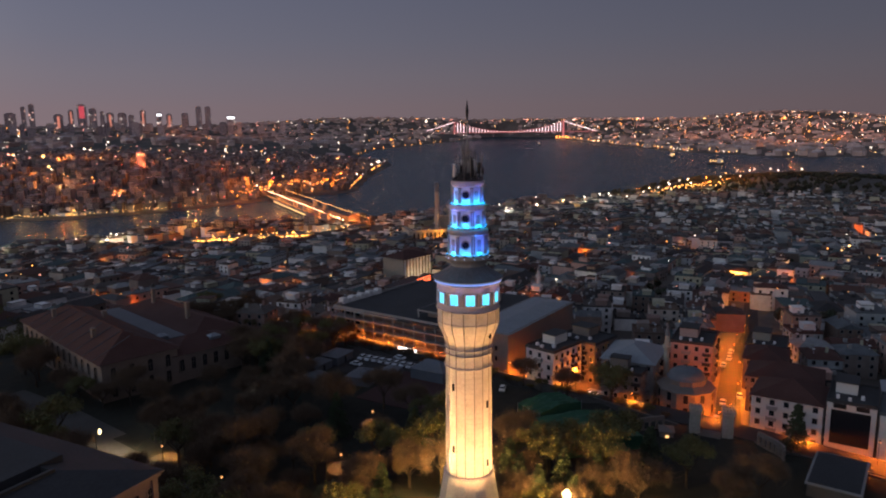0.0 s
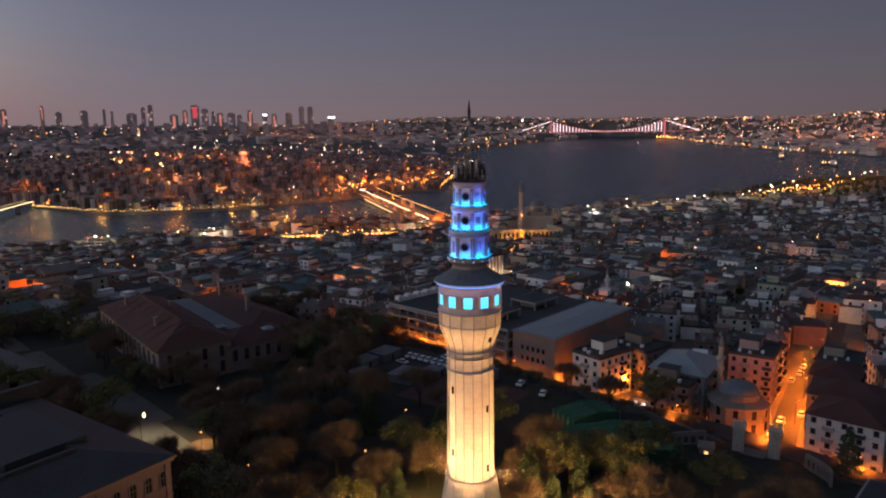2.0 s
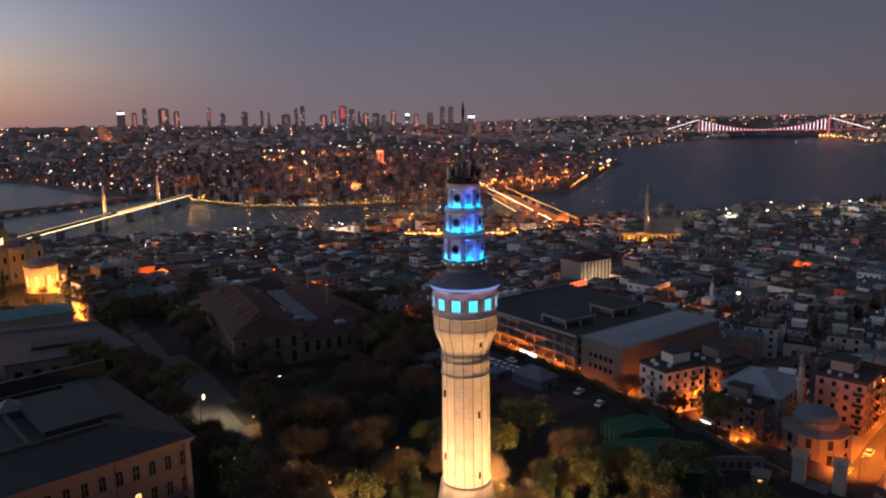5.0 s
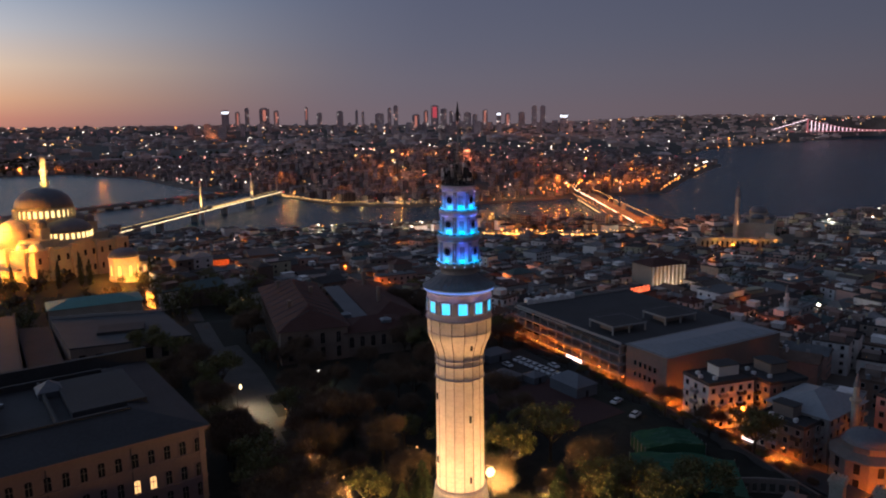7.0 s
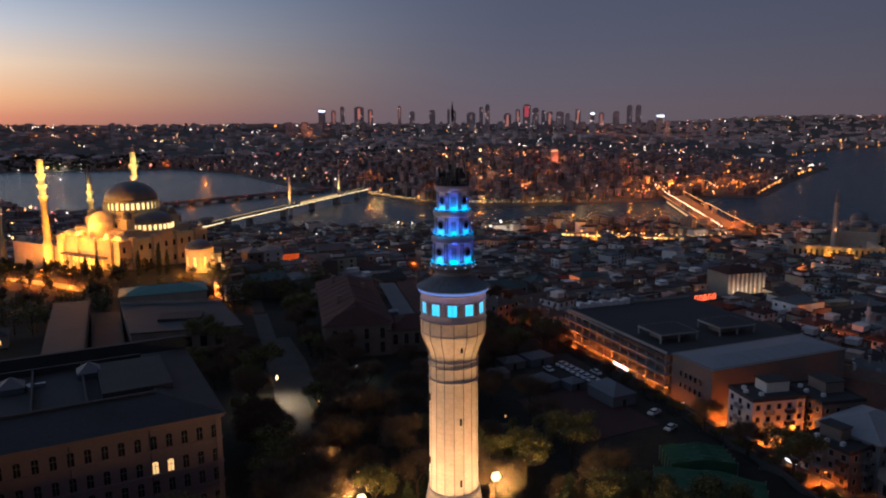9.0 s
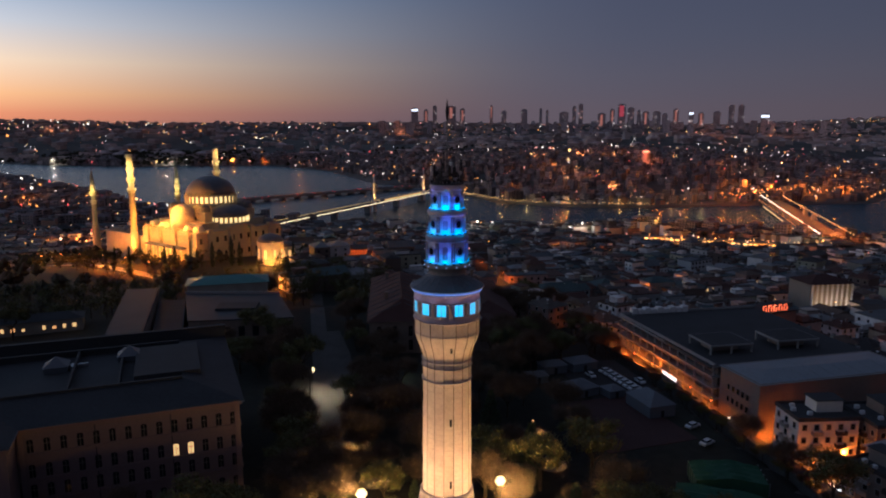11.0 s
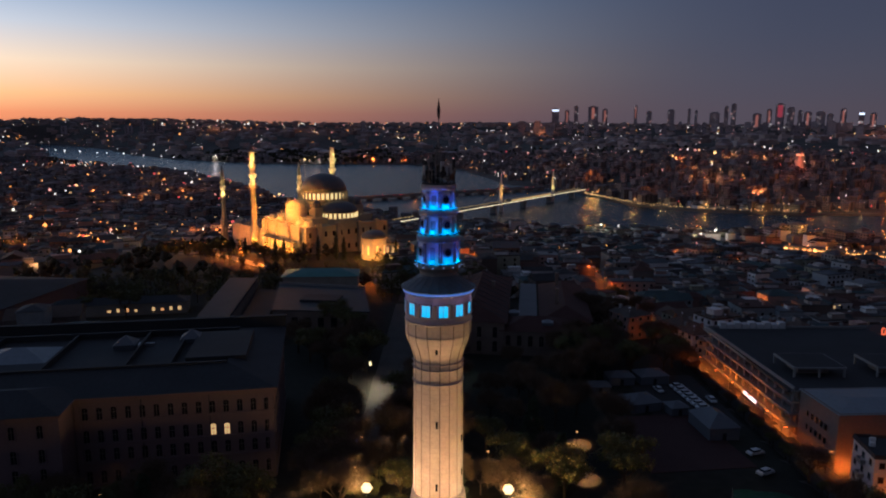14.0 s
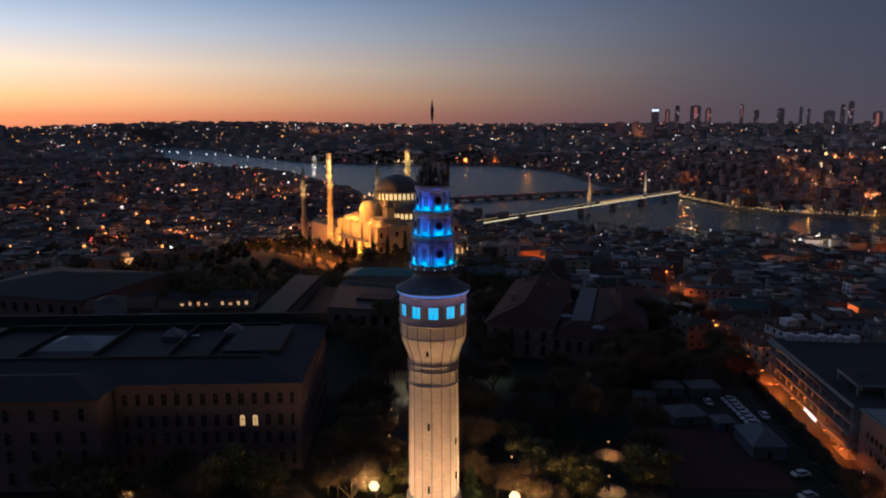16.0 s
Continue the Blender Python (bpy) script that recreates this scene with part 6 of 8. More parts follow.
def skew_hall(ob, corners, z0, z1, wall, roof, rim, edge):
    """A hall on a plan of four corners, flat roof, a parapet along the sides named in edge."""
    g, n = Geo(), len(corners)
    for i in range(n):
        (ax, ay), (bx, by) = corners[i], corners[(i + 1) % n]
        g.poly([(ax, ay, z0), (bx, by, z0), (bx, by, z1), (ax, ay, z1)])
    part("wall", g, wall, ob)
    g = Geo()
    cx, cy = sum(p[0] for p in corners) / n, sum(p[1] for p in corners) / n
    eave = [(cx + (x - cx) * 1.015, cy + (y - cy) * 1.015) for x, y in corners]
    g.poly([(x, y, z1 + 0.45) for x, y in eave])
    for i in range(n):
        (ax, ay), (bx, by) = eave[i], eave[(i + 1) % n]
        g.poly([(ax, ay, z1), (bx, by, z1), (bx, by, z1 + 0.45), (ax, ay, z1 + 0.45)])
    part("roof", g, roof, ob)
    for i in edge:
        (ax, ay), (bx, by) = eave[i], eave[(i + 1) % n]
        g = Geo()
        g.box((ax + bx) / 2, (ay + by) / 2, z1 + 0.45, math.hypot(bx - ax, by - ay), 0.5, 0.9, math.atan2(by - ay, bx - ax))
        part("parapet", g, rim, ob)


def dark_halls():
    ob = thing("lecture_hall", Matrix(), "low dark flat-roofed lecture hall with a pale rear parapet", "building")
    skew_hall(ob, [(-64, 150), (-27, 147.5), (-33, 186), (-71, 194)], 1, 11.6, M["hall_plaster"], M["roof_slate"], M["concrete"], (2,))
    for i in range(7):
        g = Geo()
        g.box(-60.5 + 5 * i, 149.6 - 0.34 * i, 5.6, 2.2, 0.3, 3.6, rot=-0.067)
        part("window", g, M["glass"], ob)
    g = Geo()
    g.box(-48, 166, 12.0, 15, 10, 1.0, rot=-0.1)
    part("roof_block", g, M["roof_tar"], ob)
    ob = thing("side_hall", Matrix(), "long narrow flat-roofed hall beside the lecture hall", "building")
    skew_hall(ob, [(-88, 131), (-76, 130), (-84, 206), (-97, 206)], 1, 11.8, M["hall_plaster"], M["roof_slate"], M["roof_tar"], (1,))
    ob = thing("link_building", Matrix(), "low dark link building between two halls", "building")
    skew_hall(ob, [(-75, 140), (-65, 140), (-72, 198), (-83, 200)], 1, 8.0, M["hall_plaster"], M["roof_tar"], M["roof_tar"], ())
    ob = thing("west_hall", pose(-200, 184, 2.0, 0, 0, -6), "broad old hall under a dark low pitched roof", "building")
    g = Geo()
    g.box(0, 0, -8, 66, 58, 17)
    part("wall", g, M["pink_plaster"], ob)
    g = Geo()
    g.hip(0, 0, 9, 66, 58, 5.0, over=0.8)
    part("roof", g, M["roof_tar"], ob)
    for i in range(11):
        g = Geo()
        g.box(-30 + 6 * i, -29.1, 3.0, 1.8, 0.25, 3.4)
        part("window", g, M["glass"], ob)
    ob2 = thing("green_roofed_hall", pose(-56, 214, 2.0, 0, 0, 4), "hall under a pale green copper sheet roof", "building")
    g = Geo()
    g.box(0, 0, -1, 34, 16, 12)
    part("wall", g, M["stone"], ob2)
    g = Geo()
    g.hip(0, 0, 11, 34, 16, 2.4, over=0.7)
    part("roof", g, M["roof_green"], ob2)


dark_halls()


def arcade():
    ob = thing("lit_arcade", pose(-135, 177, 2.0, 0, 0, 12), "low building with a row of warm lit windows", "building")
    g = Geo()
    g.box(0, 5, -1, 54, 10, 6)
    part("wall", g, M["stone"], ob)
    g = Geo()
    g.hip(0, 5, 5, 54, 10, 2.0, over=0.6)
    part("roof", g, M["roof_tar"], ob)
    for i in range(15):
        if i in (4, 5, 10):
            continue
        g = Geo()
        g.box(-25 + 3.5 * i, -0.08, 1.6, 1.0 if i % 2 else 1.3, 0.2, 1.5 if i % 3 else 0.9)
        part("lit_window", g, G["window" if i % 4 else "dim"], ob)


arcade()


def office():
    """Concrete-framed block with open decks, a lower beige block at its south end, roof pavilions."""
    z = -3.6
    ob = thing("office_block", pose(0, 0, 0), "long concrete-framed office block with open decks and flat dark roof", "building")
    front = lambda y: 94.2 + (130.5 - y) * 0.032
    g = Geo()
    g.box(125, 101, z - 4, 54, 58, 18)
    part("wall", g, M["brown_wall"], ob)
    g = Geo()
    g.box(122.8, 101, 10.0, 57, 60, 0.7)
    part("roof", g, M["roof_tar"], ob)
    for k, zz in enumerate((-3.6, 0.0, 3.5, 6.9, 10.1)):
        g = Geo()
        g.box(96.4, 101, zz, 4.4, 60.4, 0.55 if k else 0.9, rot=0.032)
        part("deck_edge", g, M["concrete"], ob)
    for i in range(13):
        y = 130 - 4.85 * i
        g = Geo()
        g.box(front(y) + 0.3, y, z, 0.5, 0.55, 14)
        part("column", g, M["concrete"], ob)
    g = Geo()
    g.box(95.2, 101, 10.6, 0.5, 60, 0.9, rot=0.032)
    g.box(123, 131, 10.6, 56, 0.5, 0.9)
    part("parapet", g, M["concrete"], ob)
    for i in range(12):
        for k, zz in enumerate((0.6, 4.1, 7.5)):
            y = 127.6 - 4.85 * i
            g = Geo()
            g.box(front(y) + 3.5, y, zz, 0.2, 4.2, 2.2)
            part("window", g, M["glass"], ob)
    for x, y, w, d in ((108, 87, 15, 13), (132, 87, 15, 12)):
        pav = part("pavilion_roof", (lambda q: (q.box(x, y, 13.2, w, d, 0.5), q.box(x, y, 13.7, w - 1, d - 1, 0.12, mi=1), q)[2])(Geo()), [M["concrete"], M["roof_tar"]], ob)
        for a in (-1, 0, 1):
            for b in (-1, 1):
                g = Geo()
                g.box(x + a * (w / 2 - 0.4), y + b * (d / 2 - 0.4), 10.6, 0.5, 0.5, 2.7)
                part("post", g, M["concrete"], pav)
        g = Geo()
        g.box(x, y + 0.5, 10.6, w * 0.6, d * 0.5, 2.2)
        part("core", g, M["brown_wall"], pav)
    g = Geo()
    g.box(134, 85, 11.2, 3.4, 0.8, 0.7)
    part("lit_opening", g, G["window"], ob)
    for i in range(9):
        g = Geo()
        g.box(100 + 2.6 * i, 131.5, 10.7, 2.2, 2.6, 1.6 if i % 2 else 2.2)
        part("roof_unit", g, M["white_paint"], ob)
    g = Geo()
    g.box(94.4, 93.5, -0.6, 0.25, 8.5, 0.9)
    part("light_box", g, G["signwhite"], ob, "lit white sign panel without readable letters")
    ob2 = thing("beige_block", pose(0, 0, 0), "windowless beige block with a pale zinc roof beside the office", "building")
    g = Geo()
    g.box(124, 62.2, z - 4, 53, 17.2, 19.2, rot=0.05)
    part("wall", g, M["brown_wall"], ob2)
    g = Geo()
    g.hip(124, 62.2, 11.5, 53, 17.2, 0.9, rot=0.05, over=0.5)
    part("roof", g, M["roof_metal"], ob2)
    for i in range(6):
        for k in (2.0, 5.6):
            g = Geo()
            g.box(97.3 + 0.02 * i, 56.6 + 2.2 * i, k, 0.2, 0.9, 1.5)
            part("window", g, M["glass"], ob2)
    for i in range(11):
        g = Geo()
        g.tube((100 + 4.6 * i, 54.6, 11.75), (100 + 4.6 * i, 62, 12.45), 0.06, n=4)
        part("roof_seam", g, M["roof_metal"], ob2)
    for i in range(5):
        for k in (-2.4, 1.0):
            g = Geo()
            g.box(101 + 3.0 * i, 53.1 + 0.12 * i, k, 1.6, 0.2, 2.2)
            part("window", g, M["glass"], ob2)


office()


def block_house(name, cx, cy, w, d, z, h, a, wall, roof, label, kind="flat", storeys=4, bay=3.0):
    ob = thing(name, pose(cx, cy, z, 0, 0, a), label, "house", "houses by the street")
    g = Geo()
    g.box(0, 0, -5, w, d, 5 + h)
    for k in range(1, storeys):
        g.box(0, 0, h * k / storeys - 0.12, w + 0.3, d + 0.3, 0.22)
    part("wall", g, wall, ob)
    g = Geo()
    if kind == "flat":
        g.box(0, 0, h, w + 0.5, d + 0.5, 0.35)
        for x, y, p, q in ((0, -d / 2, w + 0.5, 0.3), (0, d / 2, w + 0.5, 0.3), (-w / 2, 0, 0.3, d), (w / 2, 0, 0.3, d)):
            g.box(x, y, h + 0.35, p, q, 0.6)
    else:
        g.hip(0, 0, h, w, d, min(w, d) * 0.22, over=0.7)
    part("roof", g, roof, ob)
    if kind == "flat":
        g = Geo()
        g.box(w * 0.18, d * 0.15, h + 0.3, w * 0.45, d * 0.45, 3.0)
        part("penthouse", g, wall, ob)
        g = Geo()
        g.box(w * 0.18, d * 0.15, h + 3.3, w * 0.5, d * 0.5, 0.25)
        part("penthouse_roof", g, roof, ob)
        for x, y in ((-0.3, 0.3), (-0.2, -0.2), (-0.38, 0.05)):
            g = Geo()
            g.box(w * x, d * y, h + 0.35, 1.1, 0.8, 0.9)
            part("air_unit", g, M["white_paint"], ob)
    for side, run, out in ((0, w, d / 2), (90, d, w / 2), (-90, d, w / 2)) if bay < 20 else ():
        n = max(2, int(run / bay))
        for r in range(storeys):
            for k in range(n):
                x = (k + 0.5) * run / n - run / 2
                part("window", WINDOW_LIT if RNG.random() < 0.015 else WINDOW, None, ob, at=pose(0, 0, 0, 0, 0, side) @ pose(x, -out, r * h / storeys + 0.9))
                if r and side <= 0 and k % 2 == 1:
                    g = Geo()
                    g.box(0, -0.55, -0.15, 2.6, 1.1, 0.15)
                    g.box(0, -1.05, 0.0, 2.6, 0.08, 0.9)
                    for e in (-1.26, 1.26):
                        g.box(e, -0.55, 0.0, 0.08, 1.1, 0.9)
                    part("balcony", g, M["concrete"] if k % 4 == 1 else M["iron"], ob, at=pose(0, 0, 0, 0, 0, side) @ pose(x, -out, r * h / storeys))
    return ob


WHITE = mat("white_render", (0.60, 0.59, 0.58), 0.8, var=0.12, scale=0.3, fine=2)
PINK = mat("rose_render", (0.46, 0.30, 0.27), 0.85, var=0.15, scale=0.3, fine=2)
block_house("house", 104.5, 38.5, 15.5, 11, -4.5, 13.4, -8, WHITE, M["roof_tar"], "white four-storey apartment house with dark roof terrace")
block_house("house", 120, 34, 13, 15, -5.5, 14, -8, M["brown_wall"], M["roof_tar"], "brown apartment house behind the white one")
block_house("house", 115, 15, 20, 16, -5, 13.0, 10, M["concrete"], M["roof_metal"], "grey house with a pale sheet roof behind a tree", "hip")
block_house("house", 109.5, -32.5, 16, 17.4, -5, 12.2, 4, WHITE, M["roof_red"], "white four-storey house with a dark red roof on the street corner", "hip", 4, 3.0)
block_house("house", 128, -27.5, 15, 20, -6, 12, 8, M["brown_wall"], M["roof_red"], "brown house with a dark tiled roof", "hip", 4)
glazed = block_house("house", 111.5, -47.4, 16, 11.2, -5, 13.6, 4, WHITE, M["roof_tar"], "white modern house with a tall dark glass front", "flat", 4, 30)
g = Geo()
g.box(-8.1, 0, 2.6, 0.3, 9.0, 9.2)
part("glass_front", g, M["glass"], glazed)
for y in (-2.6, 2.6):
    g = Geo()
    g.box(-8.1, y, 12.3, 0.2, 3.0, 1.2)
    part("strip_window", g, M["glass"], glazed)
side = block_house("house", 112.5, -60.6, 16, 13.6, -5, 12.4, 4, WHITE, M["roof_grey"], "white house with a wide dark window and lit shop strip", "flat", 4, 30)
g = Geo()
g.box(-8.1, -0.6, 8.6, 0.2, 7.0, 2.0)
part("strip_window", g, M["glass"], side)
g = Geo()
g.box(-8.1, -1.0, 3.0, 0.2, 7.6, 4.6)
part("glass_front", g, M["glass"], side)
g = Geo()
g.box(-8.3, -1.0, 1.4, 0.3, 7.6, 0.9)
part("light_strip", g, G["signwhite"], side)
lodge = thing("garden_lodge", pose(69.5, -50, 2.0, 0, 0, 2), "low garden building with a flat dark roof and pale edge", "building")
g = Geo()
g.box(0, 0, -1, 17, 10, 3.8)
part("wall", g, M["garden_stone"], lodge)
g = Geo()
g.box(0, 0, 2.8, 17.8, 10.8, 0.4)
part("roof_edge", g, M["concrete"], lodge)
g = Geo()
g.box(0, 0, 3.2, 16.8, 9.8, 0.12)
part("roof", g, M["roof_tar"], lodge)
for i in range(4):
    g = Geo()
    g.box(-6 + 4 * i, 5.02, 0.8, 1.6, 0.15, 1.3)
    part("window", g, M["glass"], lodge)
block_house("house", 101.5, 12.5, 8.5, 12, -5, 11.6, 8, M["brown_wall"], M["roof_tar"], "dark olive-brown narrow house before the grey roof", "flat", 4)
block_house("house", 138, 3, 15, 13, -7, 16, 10, PINK, M["roof_tar"], "rose plastered five-storey house", "flat", 5)
block_house("house", 131, -66, 22, 26, -7, 12, 8, M["concrete"], M["roof_metal"], "wide grey workshop with a low sheet roof", "hip", 3)
block_house("house", 156, 8, 14, 13, -8, 13, 8, WHITE, M["roof_red"], "pale house with tiled roof above the street", "hip", 4)
block_house("house", 150, -17.5, 16, 13, -8, 12, 8, M["brown_wall"], M["roof_red"], "brown terraced house along the lit street", "hip", 4)
block_house("house", 168, -13.5, 15, 13, -9, 12, 8, M["cream_plaster"], M["roof_tar"], "cream house along the lit street", "flat", 4)


def small_mosque():
    ob = thing("small_mosque", pose(107, -4.5, -4.5), "small polygonal stone mosque with grey lead dome and one minaret", "mosque")
    g = Geo()
    g.ring([(8.2, -3), (8.2, 7.6), (8.5, 7.8), (8.5, 8.2), (5.6, 9.3), (5.4, 10.6), (5.7, 10.8)], 10)
    part("wall", g, M["brown_wall"], ob)
    g = Geo()
    g.ring([(5.7, 10.8)] + dome_profile(5.3, 10.9, 2.9), 24)
    part("dome", g, M["lead"], ob, smooth=True)
    for k in range(10):
        for z in (1.2, 5.2):
            g = Geo()
            g.box(7.8, 0, z, 0.25, 1.3, 2.6)
            part("window", g, M["glass"], ob, at=pose(0, 0, 0, 0, 0, 36 * k + 18))
    g = Geo()
    g.tube((0, 0, 13.6), (0, 0, 15.2), 0.12, 0.02)
    part("finial", g, M["iron"], ob)
    g = Geo()
    g.ring([(1.3, -3), (1.2, 5), (0.85, 6), (0.85, 15.5), (1.35, 16.2), (1.35, 16.9), (0.7, 16.9), (0.7, 20)], 12, 8, 9)
    part("minaret", g, M["stone"], ob)
    g = Geo()
    g.ring([(0.85, 20), (0.0, 24.5)], 12, 8, 9)
    part("minaret_cap", g, M["lead"], ob)


small_mosque()


# ---- the great mosque on the next hill ----
def minaret(parent, x, y, top, balconies, lit, r=2.0, z0=-2, cone=True):
    g = Geo()
    g.ring([(r * 1.5, z0 - 4), (r * 1.5, z0 + 14), (r, z0 + 19), (r * 0.92, top - 11)], 14, x, y)
    low = part("minaret_shaft", g, M["stone"], parent)
    for z in balconies:
        g = Geo()
        g.ring([(r * 0.95, z - 1.8), (r * 1.15, z - 0.9), (r * 1.38, z), (r * 1.4, z + 1.1), (r * 1.3, z + 1.1), (r * 1.3, z + 0.2)], 14, x, y)
        part("balcony", g, M["marble"], low)
        for a in (-2.6, -1.3, 0.2):
            lamp((x + r * 2.2 * math.cos(a), y + r * 2.2 * math.sin(a), z + 2.6), lit, (1.0, 0.66, 0.2), 0.3, "minaret_light")
    if not cone:
        g = Geo()
        g.ring([(r * 0.92, top - 11.2), (r * 0.9, top), (r * 1.05, top + 0.2), (r * 1.05, top + 0.7)], 14, x, y)
        part("minaret_head", g, M["marble"], low)
        return
    g = Geo()
    g.ring([(r * 0.8, top - 11.5), (r * 0.78, top - 8.6), (r * 0.95, top - 8.4), (0.1, top)], 14, x, y)
    part("minaret_cap", g, M["lead"], low, "dark lead cone")


def great_mosque():
    yaw = 41.0
    ob = thing("great_mosque", Matrix(), "great domed stone mosque with four minarets under amber floodlights", "mosque")
    C = pose(-78.5, 359, 0, 0, 0, yaw)      # local -y points to the qibla side, local x along the front
    g = Geo()
    g.box(0, 0, -12, 62, 58, 31.5)
    g.box(0, 0, 19, 46, 46, 5)
    g.box(0, 0, 19, 31, 34, 9)
    g.ring([(17.5, 27), (17.5, 29.5), (15.8, 31.6)], 8, rot=math.pi / 8)
    part("wall", g, M["stone"], ob, at=C)
    for sx in (-1, 1):
        for sy in (-1, 1):
            g = Geo()
            g.box(sx * 15.5, sy * 16.5, 15, 5.5, 5.5, 15)
            part("weight_tower", g, M["stone"], ob, at=C)
    for s in (-1, 1):
        for k in (-22, -8, 8, 22):
            for bx in ((s * 31, k, -12, 3.2, 2.6, 33), (k, s * 29, -12, 2.6, 3.2, 33)):
                g = Geo()
                g.box(*bx)
                part("buttress", g, M["stone"], ob, at=C)
    g = Geo()
    g.ring([(15.6, 31.5), (15.6, 33.6), (14.6, 34.0), (14.6, 38.6), (15.2, 39.0), (15.2, 39.4)], 32)
    drum = part("drum", g, M["stone"], ob, at=C)
    for k in range(32):
        g = Geo()
        g.box(14.75, 0, 34.4, 0.5, 1.5, 3.6)
        part("drum_window", g, G["drum"], drum, at=pose(0, 0, 0, 0, 0, 360 / 32 * k))
        g = Geo()
        g.box(15.3, 0, 33.6, 1.4, 0.8, 5.0)
        part("drum_buttress", g, M["stone"], drum, at=pose(0, 0, 0, 0, 0, 360 / 32 * (k + 0.5)))
    g = Geo()
    g.ring(dome_profile(15.0, 39.4, 11.0, 10), 40)
    part("dome", g, M["lead"], ob, "dark grey lead dome", smooth=True, at=C)
    g = Geo()
    g.tube((0, 0, 50), (0, 0, 54.5), 0.3, 0.05)
    part("finial", g, M["iron"], ob, at=C)
    for s in (-1, 1):
        m = C @ pose(0, s * 16, 0)
        g = Geo()
        g.ring([(13.5, 18), (13.5, 22.8), (12.8, 23.0), (12.8, 26.4), (13.4, 26.8)], 28, arc=None)
        hd = part("half_drum", g, M["stone"], ob, at=m)
        for k in range(28):
            g = Geo()
            g.box(12.95, 0, 23.3, 0.5, 1.3, 2.8)
            part("drum_window", g, G["drum"], hd, at=pose(0, 0, 0, 0, 0, 360 / 28 * k))
        g = Geo()
        g.ring(dome_profile(13.2, 26.8, 6.8, 8), 32)
        part("half_dome", g, M["lead"], ob, smooth=True, at=m)
    for s in (-1, 1):
        for k, r, z in ((-23, 3.4, 20.6), (-13, 3.0, 20.4), (0, 6.9, 28.6), (13, 3.0, 20.4), (23, 3.4, 20.6)):
            m = C @ pose(s * (20.5 if k == 0 else 25.5), k, 0)
            g = Geo()
            g.ring([(r + 0.4, 19), (r + 0.4, z - 0.2), (r, z)] + dome_profile(r, z, r * 0.8, 6), 20)
            # domes on the floodlit side are paler, their brightness put into the colour
            part("side_dome", g, M["lead"] if s > 0 else M["marble"], ob, smooth=True, at=m)
        for k in (-1, 1):
            m = C @ pose(s * 15.5, k * 16.5, 0)
            g = Geo()
            g.ring([(2.6, 29.9), (2.6, 32)] + dome_profile(2.7, 32, 2.4, 5), 12)
            part("turret", g, M["lead"], ob, at=m)
    for side in range(4):
        run, out = (62, 29) if side % 2 == 0 else (58, 31)
        if side == 3:
            continue
        for r, z in enumerate((4, 13)):
            for k in range(11):
                g = Geo()
                g.box((k + 0.5) * run / 11 - run / 2, -out - 0.05, z, 1.6, 0.3, 3.2)
                part("window", g, M["glass"], ob, at=C @ pose(0, 0, 0, 0, 0, 90 * side))
    for s in (-1, 1):
        # great side arch with its rows of windows, and the two-storey gallery below
        m = C @ pose(0, 0, 0, 0, 0, 90 * s)
        g = Geo()
        for i in range(12):
            a0, a1 = math.pi * i / 12, math.pi * (i + 1) / 12
            g.poly([(r * math.cos(a), -15.9, 19.2 + 0.8 * r * math.sin(a)) for r, a in ((12.5, a0), (14.5, a0), (14.5, a1), (12.5, a1))])
            g.poly([(14.5 * math.cos(a), y, 19.2 + 11.6 * math.sin(a)) for a, y in ((a0, -15.9), (a1, -15.9), (a1, -13.0), (a0, -13.0))])
        part("side_arch", g, M["stone"], ob, at=m)
        for z, n in ((20.5, 7), (24.0, 5), (27.0, 3)):
            for k in range(n):
                g = Geo()
                g.box(2.9 * (k - (n - 1) / 2), -15.6, z, 1.2, 0.3, 2.2)
                part("window", g, M["glass"], ob, at=m)
        g = Geo()
        g.hip(0, -33.4, 9.8, 40, 4.6, 1.3, over=0.5)
        part("gallery_roof", g, M["lead"], ob, at=m)
        for k in range(11):
            g = Geo()
            g.ring([(0.5, -12), (0.4, -11), (0.35, 8.8), (0.6, 9.8)], 8, -19 + 3.8 * k, -35.2)
            part("gallery_column", g, M["marble"], ob, at=m)
    # courtyard with its arcade domes
    K = C @ pose(0, 54, 0)
    g = Geo()
    for x, y, a, b in ((-28, 0, 2, 50), (28, 0, 2, 50), (0, 25, 58, 2)):
        g.box(x, y, -10, a, b, 22)
    part("court_wall", g, M["stone"], ob, at=K)
    for i in range(7):
        for x, y in ((-24, -18 + 7 * i), (24, -18 + 7 * i), (-24 + 8 * i, 21), (-24 + 8 * i, -20)):
            g = Geo()
            g.ring([(3.3, 10.5), (3.3, 12.2)] + dome_profile(3.2, 12.2, 2.4, 5), 14)
            part("arcade_dome", g, M["lead"], ob, smooth=True, at=K @ pose(x, y, 0))
    minaret(ob, -126, 361, 63.5, (42, 48.5, 55), 2000, cone=False)
    minaret(ob, -79.2, 402, 65.5, (43, 50, 57), 2000, cone=False)
    minaret(ob, -161.5, 410, 53, (30.5, 36.5), 1700, 1.7)
    minaret(ob, -113, 449.5, 54, (31, 37), 1700, 1.7)


great_mosque()


